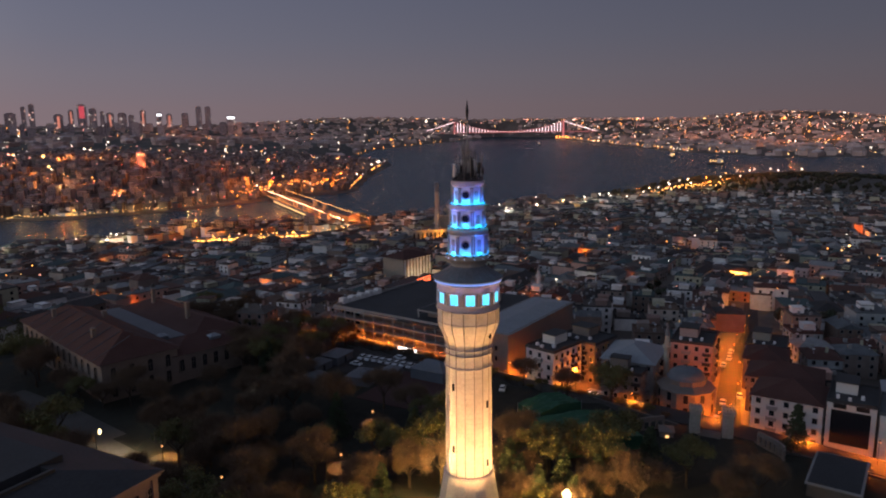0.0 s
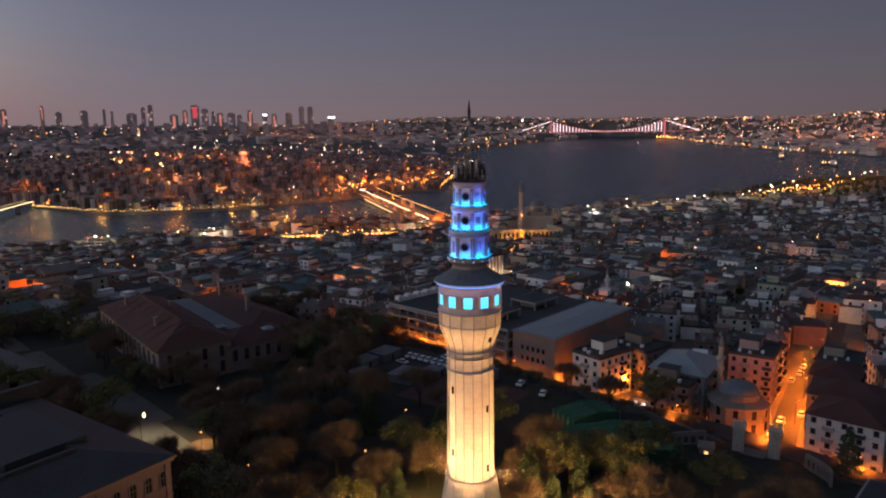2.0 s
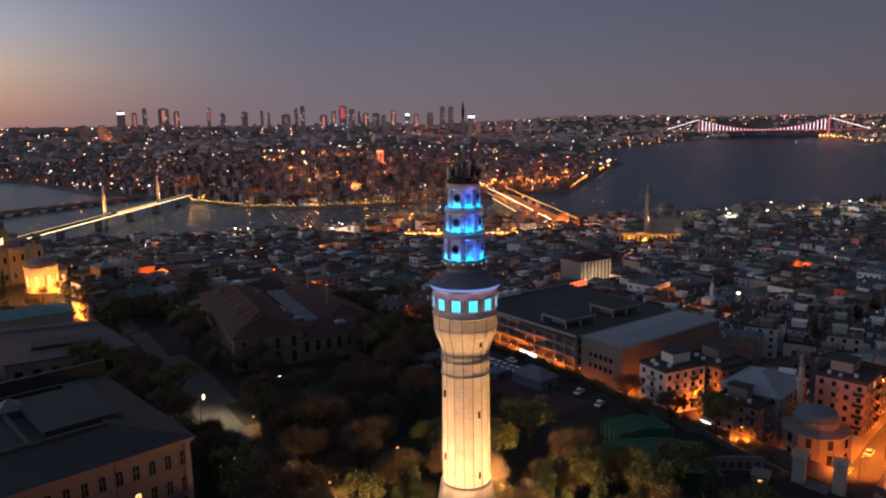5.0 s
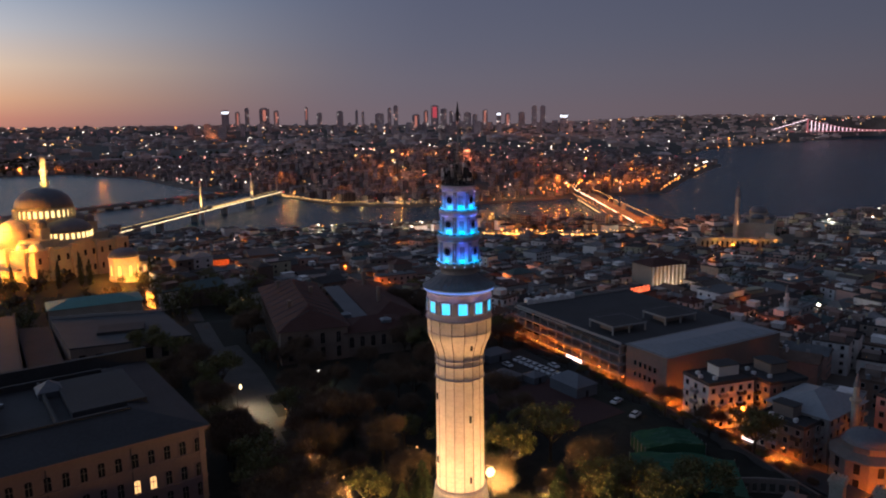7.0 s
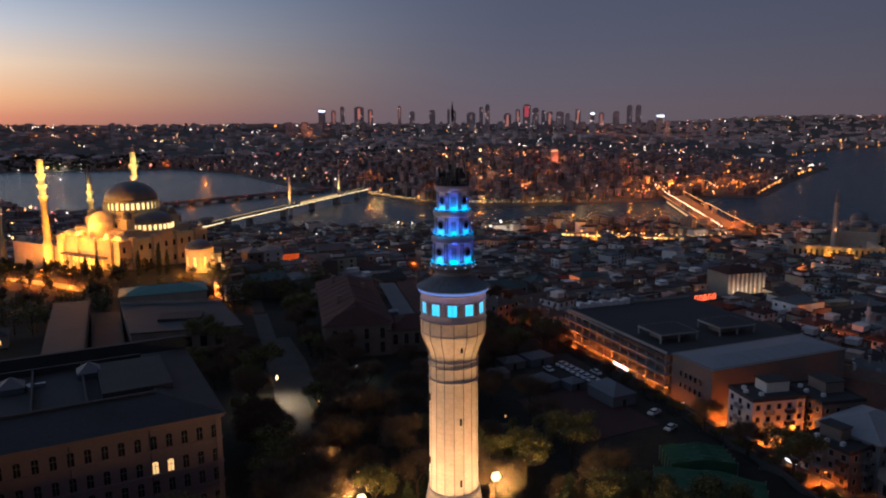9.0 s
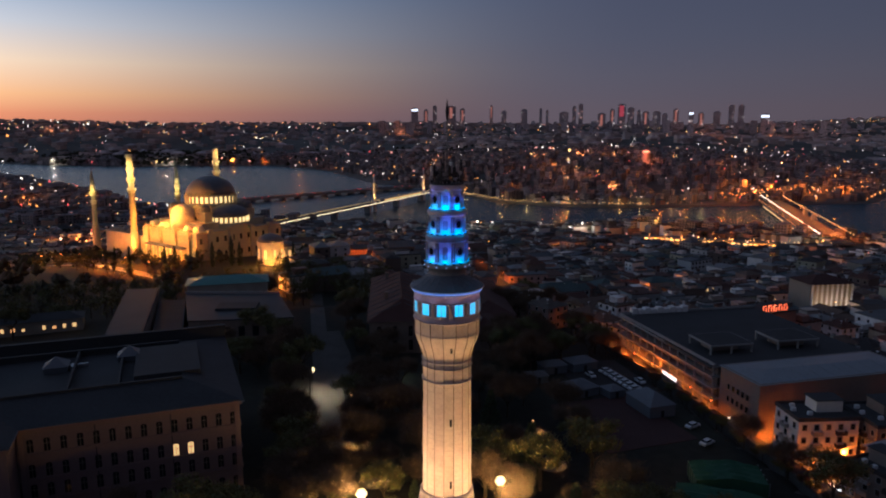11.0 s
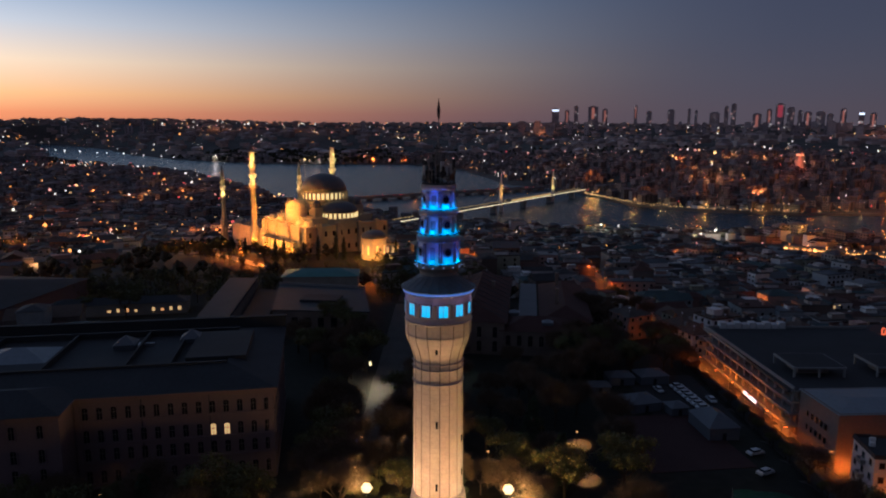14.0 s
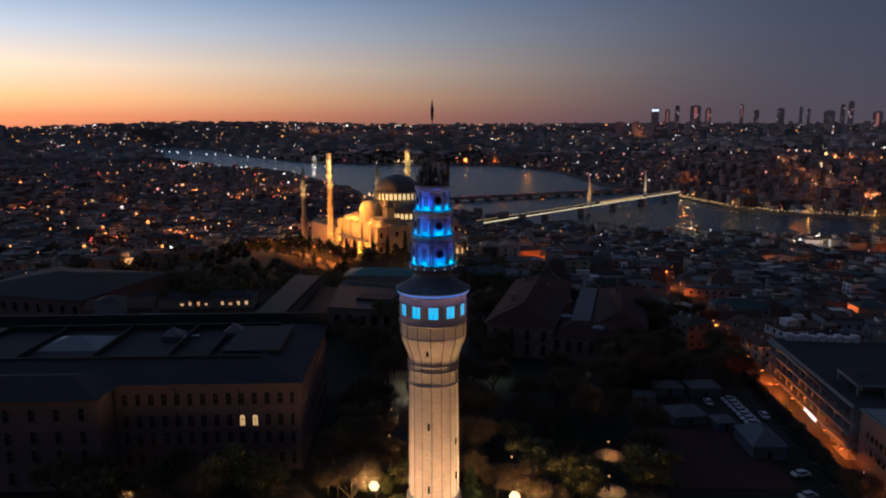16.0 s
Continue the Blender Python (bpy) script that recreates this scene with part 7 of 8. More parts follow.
def tomb(x, y, z, r, h, label):
    ob = thing("tomb", pose(x, y, z), label, "tomb", "tombs by the mosque")
    g = Geo()
    g.ring([(r + 0.3, -5), (r + 0.3, 0.6), (r, 0.7), (r, h), (r + 0.5, h + 0.3), (r + 0.5, h + 0.8)], 8)
    part("wall", g, M["marble"], ob)
    g = Geo()
    g.ring(dome_profile(r, h + 0.8, r * 0.6, 6), 24)
    part("dome", g, M["lead"], ob, smooth=True)
    for k in range(8):
        g = Geo()
        g.box(r * math.cos(math.pi / 8) + 0.02, 0, 2, 0.2, 1.4, h * 0.5)
        part("window", g, G["window"], ob, at=pose(0, 0, 0, 0, 0, 45 * k + 22.5))


tomb(-41, 312, 3, 7.6, 11, "octagonal marble tomb with a lead dome lit amber")
tomb(-32, 330, 1, 5, 7, "small domed tomb beside the larger one")
# floodlights along the mosque walls, in the mosque's own axes
AXES = pose(-78.5, 359, 0, 0, 0, 41)
for u, v, z, w in ((-43, -26, 5, 30000), (-46, -12, 5, 42000), (-46, 2, 5, 42000), (-45, 16, 5, 42000), (-42, 27, 5, 36000), (-40, 44, 5, 26000), (-40, 62, 3, 7000), (-22, -42, 5, 700), (2, -43, 5, 600), (24, -42, 4, 500), (-40, -38, 6, 5000),
                   (-30.5, -25, 22, 3000), (-30, -13, 22.5, 4200), (-37, -3, 34, 46000), (-29, 5.5, 25, 5000), (-30, 12, 22.5, 5200), (-30.5, 25, 22, 5200), (-17.5, 13, 23, 3000), (-17.5, -12, 23, 2400)):
    if z > 10:
        lamp(AXES @ Vector((u, v, z)), w * 1.8, (1.0, 0.29, 0.026), 0.6, "mosque_flood_light")
    else:
        aim = (u, v + 14, z + 9) if v < -37 else (u + 14, v, z + 9)
        spot(AXES @ Vector((u, v, z)), AXES @ Vector(aim), w * (2.6 if w > 3000 else 1.8), (1.0, 0.26, 0.024), 125, 0.5, "mosque_flood_light")
for x, y in ((-51, 303), (-42, 300), (-32, 304)):
    lamp((x, y, 5.0), 9000, (1.0, 0.31, 0.03), 0.4, "tomb_flood_light")


def cypress(seed, h):
    r = random.Random(seed)
    ob = thing("cypress", Matrix(), "slim dark cypress beside the mosque wall", "tree", "cypresses")
    g = Geo()
    g.tube((0, 0, -1), (0, 0, h * 0.9), 0.3, 0.05, n=6)
    part("trunk", g, M["bark"], ob)
    c = Geo()
    for i in range(26):
        z = h * (0.1 + 0.88 * i / 26)
        q = h * 0.1 * math.sin(math.pi * min(1, 0.25 + 0.78 * i / 26)) + 0.15
        leaves(c, (r.uniform(-0.3, 0.3), r.uniform(-0.3, 0.3), z), q, 42, 0.42, r, 1.3)
    part("crown", c, M["needle"], ob)
    return ob


cyp = cypress(9, 17)
cyp.matrix_basis = pose(-58, 303, 0)
for i, (x, y, s) in enumerate(((-72, 296, 0.9), (-80, 293, 0.7), (-46, 318, 1.0), (-98, 300, 0.75), (-92, 296, 0.8), (-120, 316, 0.7), (-28, 318, 0.8), (-62, 300, 1.05), (-24, 300, 0.7), (-130, 325, 0.65))):
    copy_thing(cyp, pose(x, y, float(ground(x, y)), 0, 0, 40 * i) @ Matrix.Scale(s, 4))


# ---- harbour: bridges, the round tower, the quay mosque, ships ----
def girder(name, label, a, b, width, z, thick, deck, piers, rail, kind="bridge"):
    a, b = Vector((*a, 0)), Vector((*b, 0))
    d = b - a
    ang, L = math.atan2(d.y, d.x), d.length
    m = pose(a.x, a.y, 0, 0, 0, math.degrees(ang))
    ob = thing(name, m, label, "bridge")
    g = Geo()
    g.box(L / 2, 0, z - thick, L, width, thick)
    part("deck", g, deck, ob)
    for i in range(piers):
        g = Geo()
        g.box(L * (i + 0.5) / piers, 0, SEA - 3, 5, width * 0.8, z - thick - SEA + 3)
        part("pier", g, M["concrete"], ob)
    if rail:
        for s in (-1, 1):
            g = Geo()
            g.box(L / 2, s * width / 2, z, L, 0.4, 1.1)
            part("railing", g, M["iron"], ob)
    return ob, L, m


def galata_bridge():
    ob, L, m = girder("road_bridge", "wide low road bridge lined with bright lamps over the harbour", (570, 575), (800, 1008), 38, -48.5, 2.2, M["paving"], 14, True)
    for s in (-1, 1):
        g = Geo()
        g.box(L / 2, s * 17.5, SEA + 1, L * 0.72, 7, 5)
        part("lower_arcade", g, M["concrete"], ob)
        g = Geo()
        g.box(L / 2, s * 21.2, SEA + 2.4, L * 0.72, 0.4, 1.7)
        part("lit_shopfront", g, G["window"], ob, "row of warm lit restaurants under the deck")
        for i in range(34):
            g = Geo()
            x = L * (i + 0.5) / 34
            g.tube((x, s * 18, -48.5), (x, s * 18, -39.5), 0.2, n=5)
            g.dot(x, s * 17.6, -39.3, 1.0 if s > 0 else 0.7, mi=1)
            part("lamp_post", g, [M["iron"], G["white" if s > 0 else "amber"]], ob)
        g = Geo()
        g.box(L / 2, s * 19.3, -48.2, L, 0.4, 0.4)
        part("light_line", g, G["dim"], ob)
    for i in range(7):
        p = m @ Vector((L * (i + 0.5) / 7, 0, -38))
        lamp(p, 100000, SODIUM, 1.0, "bridge_light")
    for q in (0.44, 0.56):
        for s in (-1, 1):
            g = Geo()
            g.box(L * q, s * 17, -48.5, 9, 6, 9, taper=0.85)
            part("bridge_tower", g, M["concrete"], ob)


galata_bridge()


def metro_bridge():
    ob, L, m = girder("metro_bridge", "cable-stayed metro bridge with two pylons and glowing deck lines", (-60, 815), (283, 1318), 12, -42, 2.6, M["concrete"], 6, True)
    for s in (-1, 1):
        g = Geo()
        g.box(L / 2, s * 6.2, -42.4 if s < 0 else -40.4, L, 0.4, 0.75 if s < 0 else 0.5)
        part("light_line", g, G["gold"] if s > 0 else G["line"], ob)
    g = Geo()
    g.box(L * 0.62, 0, -41.5, 150, 9, 4.5)
    st = part("station", g, M["steel"], ob)
    for s in (-1, 1):
        g = Geo()
        g.box(L * 0.62, s * 5.6, -41.6, 148, 0.3, 3.4)
        part("lit_glass", g, G["gold"], st, "glowing station windows")
    for q in (0.455, 0.775):
        x = L * q
        g = Geo()
        g.ring([(3.6, SEA - 3), (3.1, -43), (2.5, -20), (1.1, 3)], 10, x, 0)
        py = part("pylon", g, M["white_paint"], ob)
        for k in range(1, 9):
            for s in (-1, 1):
                g = Geo()
                g.tube((x, 0, 0 - k * 2.0), (x + s * (16 + 7.5 * k), 0, -41), 0.16, n=4)
                part("cable", g, M["steel"], py)
        for e, f in ((-9, -7), (9, -7)):
            spot(m @ Vector((x + e, f, -41)), m @ Vector((x, 0, -14)), 130000, (1.0, 0.45, 0.1), 62, 0.5, "pylon_light")
        g = Geo()
        g.dot(x, 0, 3.4, 0.9)
        part("beacon", g, G["red"], py)


metro_bridge()
old, L, m = girder("old_bridge", "long low dark road bridge with red tail lights", (-260, 1145), (230, 1465), 22, -49.5, 3.0, M["concrete"], 18, True)
g = Geo()
rng = random.Random(5)
for i in range(34):
    g.dot(L * rng.random(), rng.uniform(-9, 9), -48.6, 0.7)
part("tail_light", g, G["red"], old)
for i in range(6):
    lamp(m @ Vector((L * (i + 0.5) / 6, 0, -40)), 9000, SODIUM, 1.0, "bridge_light")


def round_tower():
    ob = thing("round_tower", pose(786, 1456, -24), "round medieval stone tower with a conical roof under red light", "tower")
    g = Geo()
    g.ring([(9.5, -10), (9.0, 20), (8.4, 41), (9.4, 42), (9.4, 44)], 24)
    part("wall", g, M["stone"], ob)
    g = Geo()
    g.ring([(7.6, 44), (7.6, 51), (8.6, 51.5)], 24)
    up = part("gallery", g, M["stone"], ob)
    for k in range(14):
        g = Geo()
        g.box(7.7, 0, 45, 0.4, 1.6, 4)
        part("window", g, G["window"], up, at=pose(0, 0, 0, 0, 0, 360 / 14 * k))
    g = Geo()
    g.ring([(8.8, 51.5), (4.5, 59), (0.1, 67)], 24)
    part("roof", g, M["lead"], ob)
    for k in range(5):
        a = math.radians(-160 + 40 * k)
        lamp((786 + 15 * math.cos(a), 1456 + 15 * math.sin(a), -2 + 12 * (k % 2)), 9000, (1.0, 0.16, 0.07), 1.0, "tower_flood_light")
        lamp((786 + 12 * math.cos(a), 1456 + 12 * math.sin(a), 24), 6000, (1.0, 0.14, 0.08), 1.0, "tower_flood_light")


round_tower()


def quay_mosque():
    ob = thing("quay_mosque", pose(640, 470, -46, 0, 0, 35), "shadowed domed quay mosque with slim minarets and amber-lit court wall", "mosque")
    g = Geo()
    g.box(0, 0, -8, 40, 38, 22)
    g.box(0, 0, 14, 24, 24, 8)
    g.ring([(10, 22), (10, 25)], 24)
    part("wall", g, M["stone"], ob)
    g = Geo()
    g.ring(dome_profile(10, 25, 8, 8), 28)
    part("dome", g, M["lead"], ob, smooth=True)
    for s in (-1, 1):
        for t in (-1, 1):
            g = Geo()
            g.ring([(4.5, 13), (4.5, 15)] + dome_profile(4.4, 15, 3.6, 5), 16)
            part("corner_dome", g, M["lead"], ob, smooth=True, at=pose(s * 13, t * 13, 0))
            g = Geo()
            g.ring(dome_profile(7.6, 19, 5, 5), 20)
            part("half_dome", g, M["lead"], ob, smooth=True, at=pose(s * 11 * (t > 0), s * 11 * (t < 0), 0))
    base = ob.matrix_basis.inverted()
    for (ax, ay), (bx, by), h in (((515, 438), (545, 417), 10), ((545, 417), (580, 392), 9), ((515, 438), (540, 470), 9), ((580, 392), (606, 428), 9)):
        g = Geo()
        g.box((ax + bx) / 2, (ay + by) / 2, -54, math.hypot(bx - ax, by - ay), 5, 8 + h, math.atan2(by - ay, bx - ax))
        g.v = [tuple(base @ Vector(q)) for q in g.v]
        part("court_wall", g, M["stone"], ob)
    for i in range(16):
        t = (i + 0.5) / 16
        g = Geo()
        g.box(515 + 65 * t - 1.7, 438 - 46 * t - 2.4, -46, 2.0, 0.6, 6.5, math.atan2(-46, 65))
        g.v = [tuple(base @ Vector(q)) for q in g.v]
        part("arch_opening", g, M["glass"], ob)
    for x, y in ((601.5, 466), (606, 472)):
        p = base @ Vector((x, y, -46))
        g = Geo()
        g.ring([(2.4, -6), (2.4, 12), (1.7, 15), (1.55, 45)], 12, p.x, p.y)
        low = part("minaret_shaft", g, M["stone"], ob)
        for z in (26, 34, 41):
            g = Geo()
            g.ring([(1.5, z - 1), (2.2, z), (2.2, z + 0.9)], 12, p.x, p.y)
            part("balcony", g, M["stone"], low)
        g = Geo()
        g.ring([(1.5, 45), (1.7, 48), (0.05, 59)], 12, p.x, p.y)
        part("minaret_cap", g, M["lead"], low)
        # added fill so the unlit minarets show; no lamp stands here
        lamp((x - 6, y - 8, -30), 900, (1.0, 0.4, 0.15), 0.6, "minaret_light")
    for x, y, w in ((524, 422, 7000), (538, 412, 12000), (553, 402, 9000), (574, 386, 12000)):
        lamp((x, y, -44), w, (1.0, 0.3, 0.03), 0.8, "court_flood_light")


quay_mosque()

# ferry quay at the bridge foot, all lamps and kiosks
ob = thing("ferry_terminal", Matrix(), "low ferry terminal and bus station blazing with orange lamps", "station")
for i in range(8):
    x, y = 388 + 14.5 * i, 660 - 10.8 * i
    z = float(ground(x, y))
    g = Geo()
    g.box(x, y, z - 1, 17, 12, 5.5, rot=-0.64)
    part("hall", g, M["concrete"], ob)
    g = Geo()
    g.box(x, y, z + 4.5, 18, 15, 0.5, rot=-0.64)
    part("hall_roof", g, M["roof_grey"], ob)
    for k in range(3):
        g = Geo()
        g.box(x - 4.2 + (k - 1) * 4.4, y - 5.8 - (k - 1) * 3.3, z + 0.9, 3.6, 0.4, 2.4, rot=-0.64)
        part("lit_front", g, G["window" if (i + k) % 3 else "amber"], ob)
    g = Geo()
    g.tube((x - 12, y - 16, z), (x - 12, y - 16, z + 9), 0.15, n=5)
    g.dot(x - 12, y - 16, z + 9.4, 0.9, mi=1)
    part("lamp_post", g, [M["iron"], G["amber" if i % 2 else "orange"]], ob)
    lamp((x - 12, y - 16, z + 7), 48000, SODIUM, 0.8, "quay_light")
strip("pavement", [(365, 650), (480, 562)], 34, M["paving"], "lamp-lit stone quay before the ferry halls", lift=0.3, category="pavement")


strip("road", [(296, 1345), (345, 1150), (428, 1066), (572, 1020), (700, 1018)], 13, M["paving"], "lamp-lit quay road across the harbour", lift=0.5)
for i in range(9):
    t = i / 8
    x, y = (296 + 60 * t, 1340 - 200 * t) if i < 3 else (345 + 330 * (t - 0.3) / 0.7, 1130 - 105 * min(1.0, (t - 0.3) / 0.4))
    lamp((x, y, SEA + 9), 4200, (1.0, 0.6, 0.2), 0.8, "quay_light")


def strait_bridge():
    """The far suspension bridge, drawn in with the distance."""
    ob = thing("suspension_bridge", Matrix(), "long suspension bridge with red-lit pylons and glowing pink hangers", "bridge")
    W, E = Vector((5500, 4035, 0)), Vector((6222, 3240, 0))
    d = (E - W).normalized()
    deck, top = SEA + 64, SEA + 165

    def add(name, geo, material):
        part(name, warped(geo), material, ob)

    for p in (W, E):
        for s in (-1, 1):
            n = Vector((-d.y, d.x, 0)) * 15 * s
            g = Geo()
            g.box(p.x + n.x, p.y + n.y, SEA - 2, 9, 9, top - SEA + 2, math.atan2(d.y, d.x))
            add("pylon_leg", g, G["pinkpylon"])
        for z in (deck - 8, deck + 45, top - 8):
            g = Geo()
            g.box(p.x, p.y, z, 6, 34, 7, math.atan2(d.y, d.x))
            add("cross_beam", g, G["pinkpylon"])
    L = (E - W).length
    A, B = W - d * 330, E + d * 330
    g = Geo()
    for i in range(24):
        a, b = A + (B - A) * i / 24, A + (B - A) * (i + 1) / 24
        c = (a + b) / 2
        g.box(c.x, c.y, deck - 4, (b - a).length, 28, 5, math.atan2(d.y, d.x))
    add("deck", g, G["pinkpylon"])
    sag = lambda t: deck + 6 + (top - deck - 6) * (2 * t - 1) ** 2
    for i in range(1, 36):
        t = i / 36
        p = W + (E - W) * t
        g = Geo()
        g.box(p.x, p.y, deck, 6.0, 6.0, sag(t) - deck, 0.3)
        add("hanger", g, G["pinkcable"])
    for i in range(20):
        a, b = W + (E - W) * i / 20, W + (E - W) * (i + 1) / 20
        g = Geo()
        g.tube((a.x, a.y, sag(i / 20)), (b.x, b.y, sag((i + 1) / 20)), 2.5, n=5)
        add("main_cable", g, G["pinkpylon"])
    for p, q in ((W, A), (E, B)):
        g = Geo()
        g.tube((p.x, p.y, top), (q.x, q.y, deck), 2.5, n=5)
        for i in range(1, 9):
            r = p + (q - p) * i / 9
            g.dot(r.x, r.y, top + (deck - top) * i / 9, 7)
        add("side_cable", g, G["pinkcable"])
    g = Geo()
    for p in (W, E):
        for k in range(6):
            g.dot(p.x - 60 + 25 * k, p.y + 40 - 20 * k, SEA + 12, 11)
    add("pier_lamp", g, G["orange"])


strait_bridge()

# the skyline of towers on the ridge: bearing, top over the eye in degrees, width in degrees
SKYLINE = [(9.5, 1.42, .55, "signwhite"), (10.4, 1.3, .35, "towerlit"), (11.1, 1.6, .32, 0), (12.4, 1.58, .75, "towerlit"), (13.3, 1.38, .4, "towerlit"), (15.6, 1.62, .25, "towerlit"), (18.2, 1.3, .5, 0), (19.5, 1.38, .2, 0), (20.0, 1.25, .2, 0),
           (21.3, 1.1, .7, 0), (22.1, 1.52, .3, 0), (22.6, 1.7, .35, 0), (25.0, 1.3, .35, "towerlit"), (25.7, 1.68, .6, "pinkred"), (26.4, 1.42, .5, 0), (27.5, 1.1, .5, "towerlit"), (28.3, 1.1, .6, 0), (29.7, 1.28, .4, "towerlit"),
           (30.8, 1.1, .35, "signwhite"), (32.6, 1.08, .5, 0), (33.6, 1.54, .42, 0), (34.25, 1.53, .42, 0), (35.9, .86, .6, "signwhite"), (24.2, 1.0, .6, "towerlit"), (16.6, 1.2, .4, 0), (27.0, 1.2, .3, 0), (31.5, 1.0, .4, "towerlit"), (28.9, .95, .4, 0)]
for b, top, wide, light in SKYLINE:
    r = 7600.0
    x, y = MID_EYE[0] + r * math.sin(radians(b)), MID_EYE[1] + r * math.cos(radians(b))
    h, w, z = MID_EYE[2] + r * math.tan(radians(top)), r * radians(wide), 40
    ob = thing("skyscraper", Matrix(), "distant office tower on the ridge", "skyscraper", "ridge skyscrapers")
    g = Geo()
    g.box(x, y, z, w, w * 0.8, h - z, -radians(b))
    g.box(x, y, h, w * 0.6, w * 0.5, 10, -radians(b))
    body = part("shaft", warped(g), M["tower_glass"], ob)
    if light:
        g = Geo()
        fx, fy = x - math.sin(radians(b)) * w * 0.45, y - math.cos(radians(b)) * w * 0.45
        if light in ("signwhite", "dim"):
            g.box(fx, fy, h - 24, w * 0.9, 6, 18, -radians(b))
        else:
            # tall glowing strip in place of reddish light falling on the face
            g.box(fx, fy, h - 120, w * (0.55 if light == "pinkred" else 0.28), 6, 110, -radians(b))
        part("lit_crown", warped(g), G[light], body)
    lights = random.Random(int(b * 10))
    for kind in ("tower_window", "tower_white"):
        g = Geo()
        for _ in range(lights.choice([1, 2, 3, 4]) if wide > 0.25 else 1):
            side = lights.uniform(-0.42, 0.42) * w
            q = lights.uniform(60, h - 12)
            g.box(x + side * math.cos(radians(b)) - math.sin(radians(b)) * w * 0.42, y - side * math.sin(radians(b)) - math.cos(radians(b)) * w * 0.42, q, lights.choice([6, 9, 16]), 6, lights.choice([5, 7, 14]), -radians(b))
        part("lit_windows", warped(g), G[kind], body)
rng = random.Random(31)
mid = Geo()
for i in range(110):
    b, r = rng.uniform(6, 40) if i % 3 else rng.uniform(-40, 50), rng.uniform(5200, 8200)
    x, y = MID_EYE[0] + r * math.sin(radians(b)), MID_EYE[1] + r * math.cos(radians(b))
    w = rng.uniform(25, 60)
    mid.box(x, y, 30, w, w * 0.8, MID_EYE[2] - 30 + r * math.tan(radians(rng.uniform(0.0, 0.5))), -radians(b))
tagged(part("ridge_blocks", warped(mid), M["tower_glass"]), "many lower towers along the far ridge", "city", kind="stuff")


def ship(x, y, a, L, label):
    p = warp(np.array((x, y, SEA)))
    k = float(np.linalg.norm(p - MID_EYE) / np.linalg.norm(np.array((x, y, SEA)) - MID_EYE))
    ob = thing("ship", pose(*p, 0, 0, a) @ Matrix.Scale(k, 4), label, "ship", "ships on the strait")
    g = Geo()
    top = [(-L / 2, -6), (L * 0.35, -6), (L / 2, 0), (L * 0.35, 6), (-L / 2, 6)]
    n = len(top)
    for i in range(n):
        j = (i + 1) % n
        g.poly([(top[i][0] * 0.95, top[i][1] * 0.8, -1), (top[j][0] * 0.95, top[j][1] * 0.8, -1), (*top[j], 7), (*top[i], 7)])
    g.poly([(*q, 7) for q in top])
    part("hull", g, M["ship_hull"], ob)
    g = Geo()
    g.box(-L * 0.3, 0, 7, L * 0.2, 10, 12, taper=0.85)
    part("bridge_house", g, M["white_paint"], ob)
    g = Geo()
    for i in range(5):
        g.dot(-L * 0.4 + L * 0.18 * i, 0, 12, 2.4)
    part("deck_lamp", g, G["amber"], ob)


ship(4150, 2330, 30, 150, "dark cargo ship with deck lamps")
ship(2700, 900, 10, 80, "lit ferry crossing the strait")
ship(2300, 620, 60, 70, "lit ferry near the eastern shore")


def roof_sign():
    """Glowing letters on a hotel roof, drawn as plain bars."""
    ob = thing("roof_sign", pose(173, 150, 3.0, 0, 0, 8), "glowing orange-red roof sign of five plain letter shapes", "sign")
    g = Geo()
    g.box(0, 6, -16, 26, 14, 15.4)
    part("hotel_wall", g, M["brown_wall"], ob)
    g = Geo()
    g.box(0, 6, -0.6, 27, 15, 0.5)
    part("hotel_roof", g, M["roof_tar"], ob)
    for i in range(5):
        x = -5.6 + 2.8 * i
        g = Geo()
        g.box(x, -1.4, 0.4, 0.32, 0.3, 2.6)
        g.box(x + 0.8, -1.4, 2.7, 1.3, 0.3, 0.3)
        if i % 2 == 0:
            g.box(x + 0.8, -1.4, 0.4, 1.3, 0.3, 0.3)
        g.box(x + 1.5, -1.4, 0.4, 0.3, 0.3, 1.7)
        part("letter_bar", g, G["signred"], ob)
    lamp((172.5, 146.5, 6.5), 2500, (1.0, 0.18, 0.05), 0.8, "sign_light")


roof_sign()


def columned_hall():
    ob = thing("columned_hall", pose(277, 246, -19, 0, 0, -3.5), "pale columned hall lit from below", "building")
    g = Geo()
    g.box(0, 0, -12, 27, 20, 22.5)
    part("wall", g, M["cream_plaster"], ob)
    g = Geo()
    g.hip(0, 0, 10.5, 27, 20, 3.8, over=1.2)
    part("roof", g, M["roof_red"], ob)
    for i in range(9):
        g = Geo()
        g.box(-12.6 + 3.15 * i, -10.4, -3, 0.8, 0.9, 13.2)
        part("pilaster", g, M["white_paint"], ob)
    for k in (-10, -3, 3, 10):
        q = ob.matrix_basis @ Vector((k, -12.6, 0))
        lamp(q, 420, (1.0, 0.74, 0.48), 0.4, "facade_light")


columned_hall()
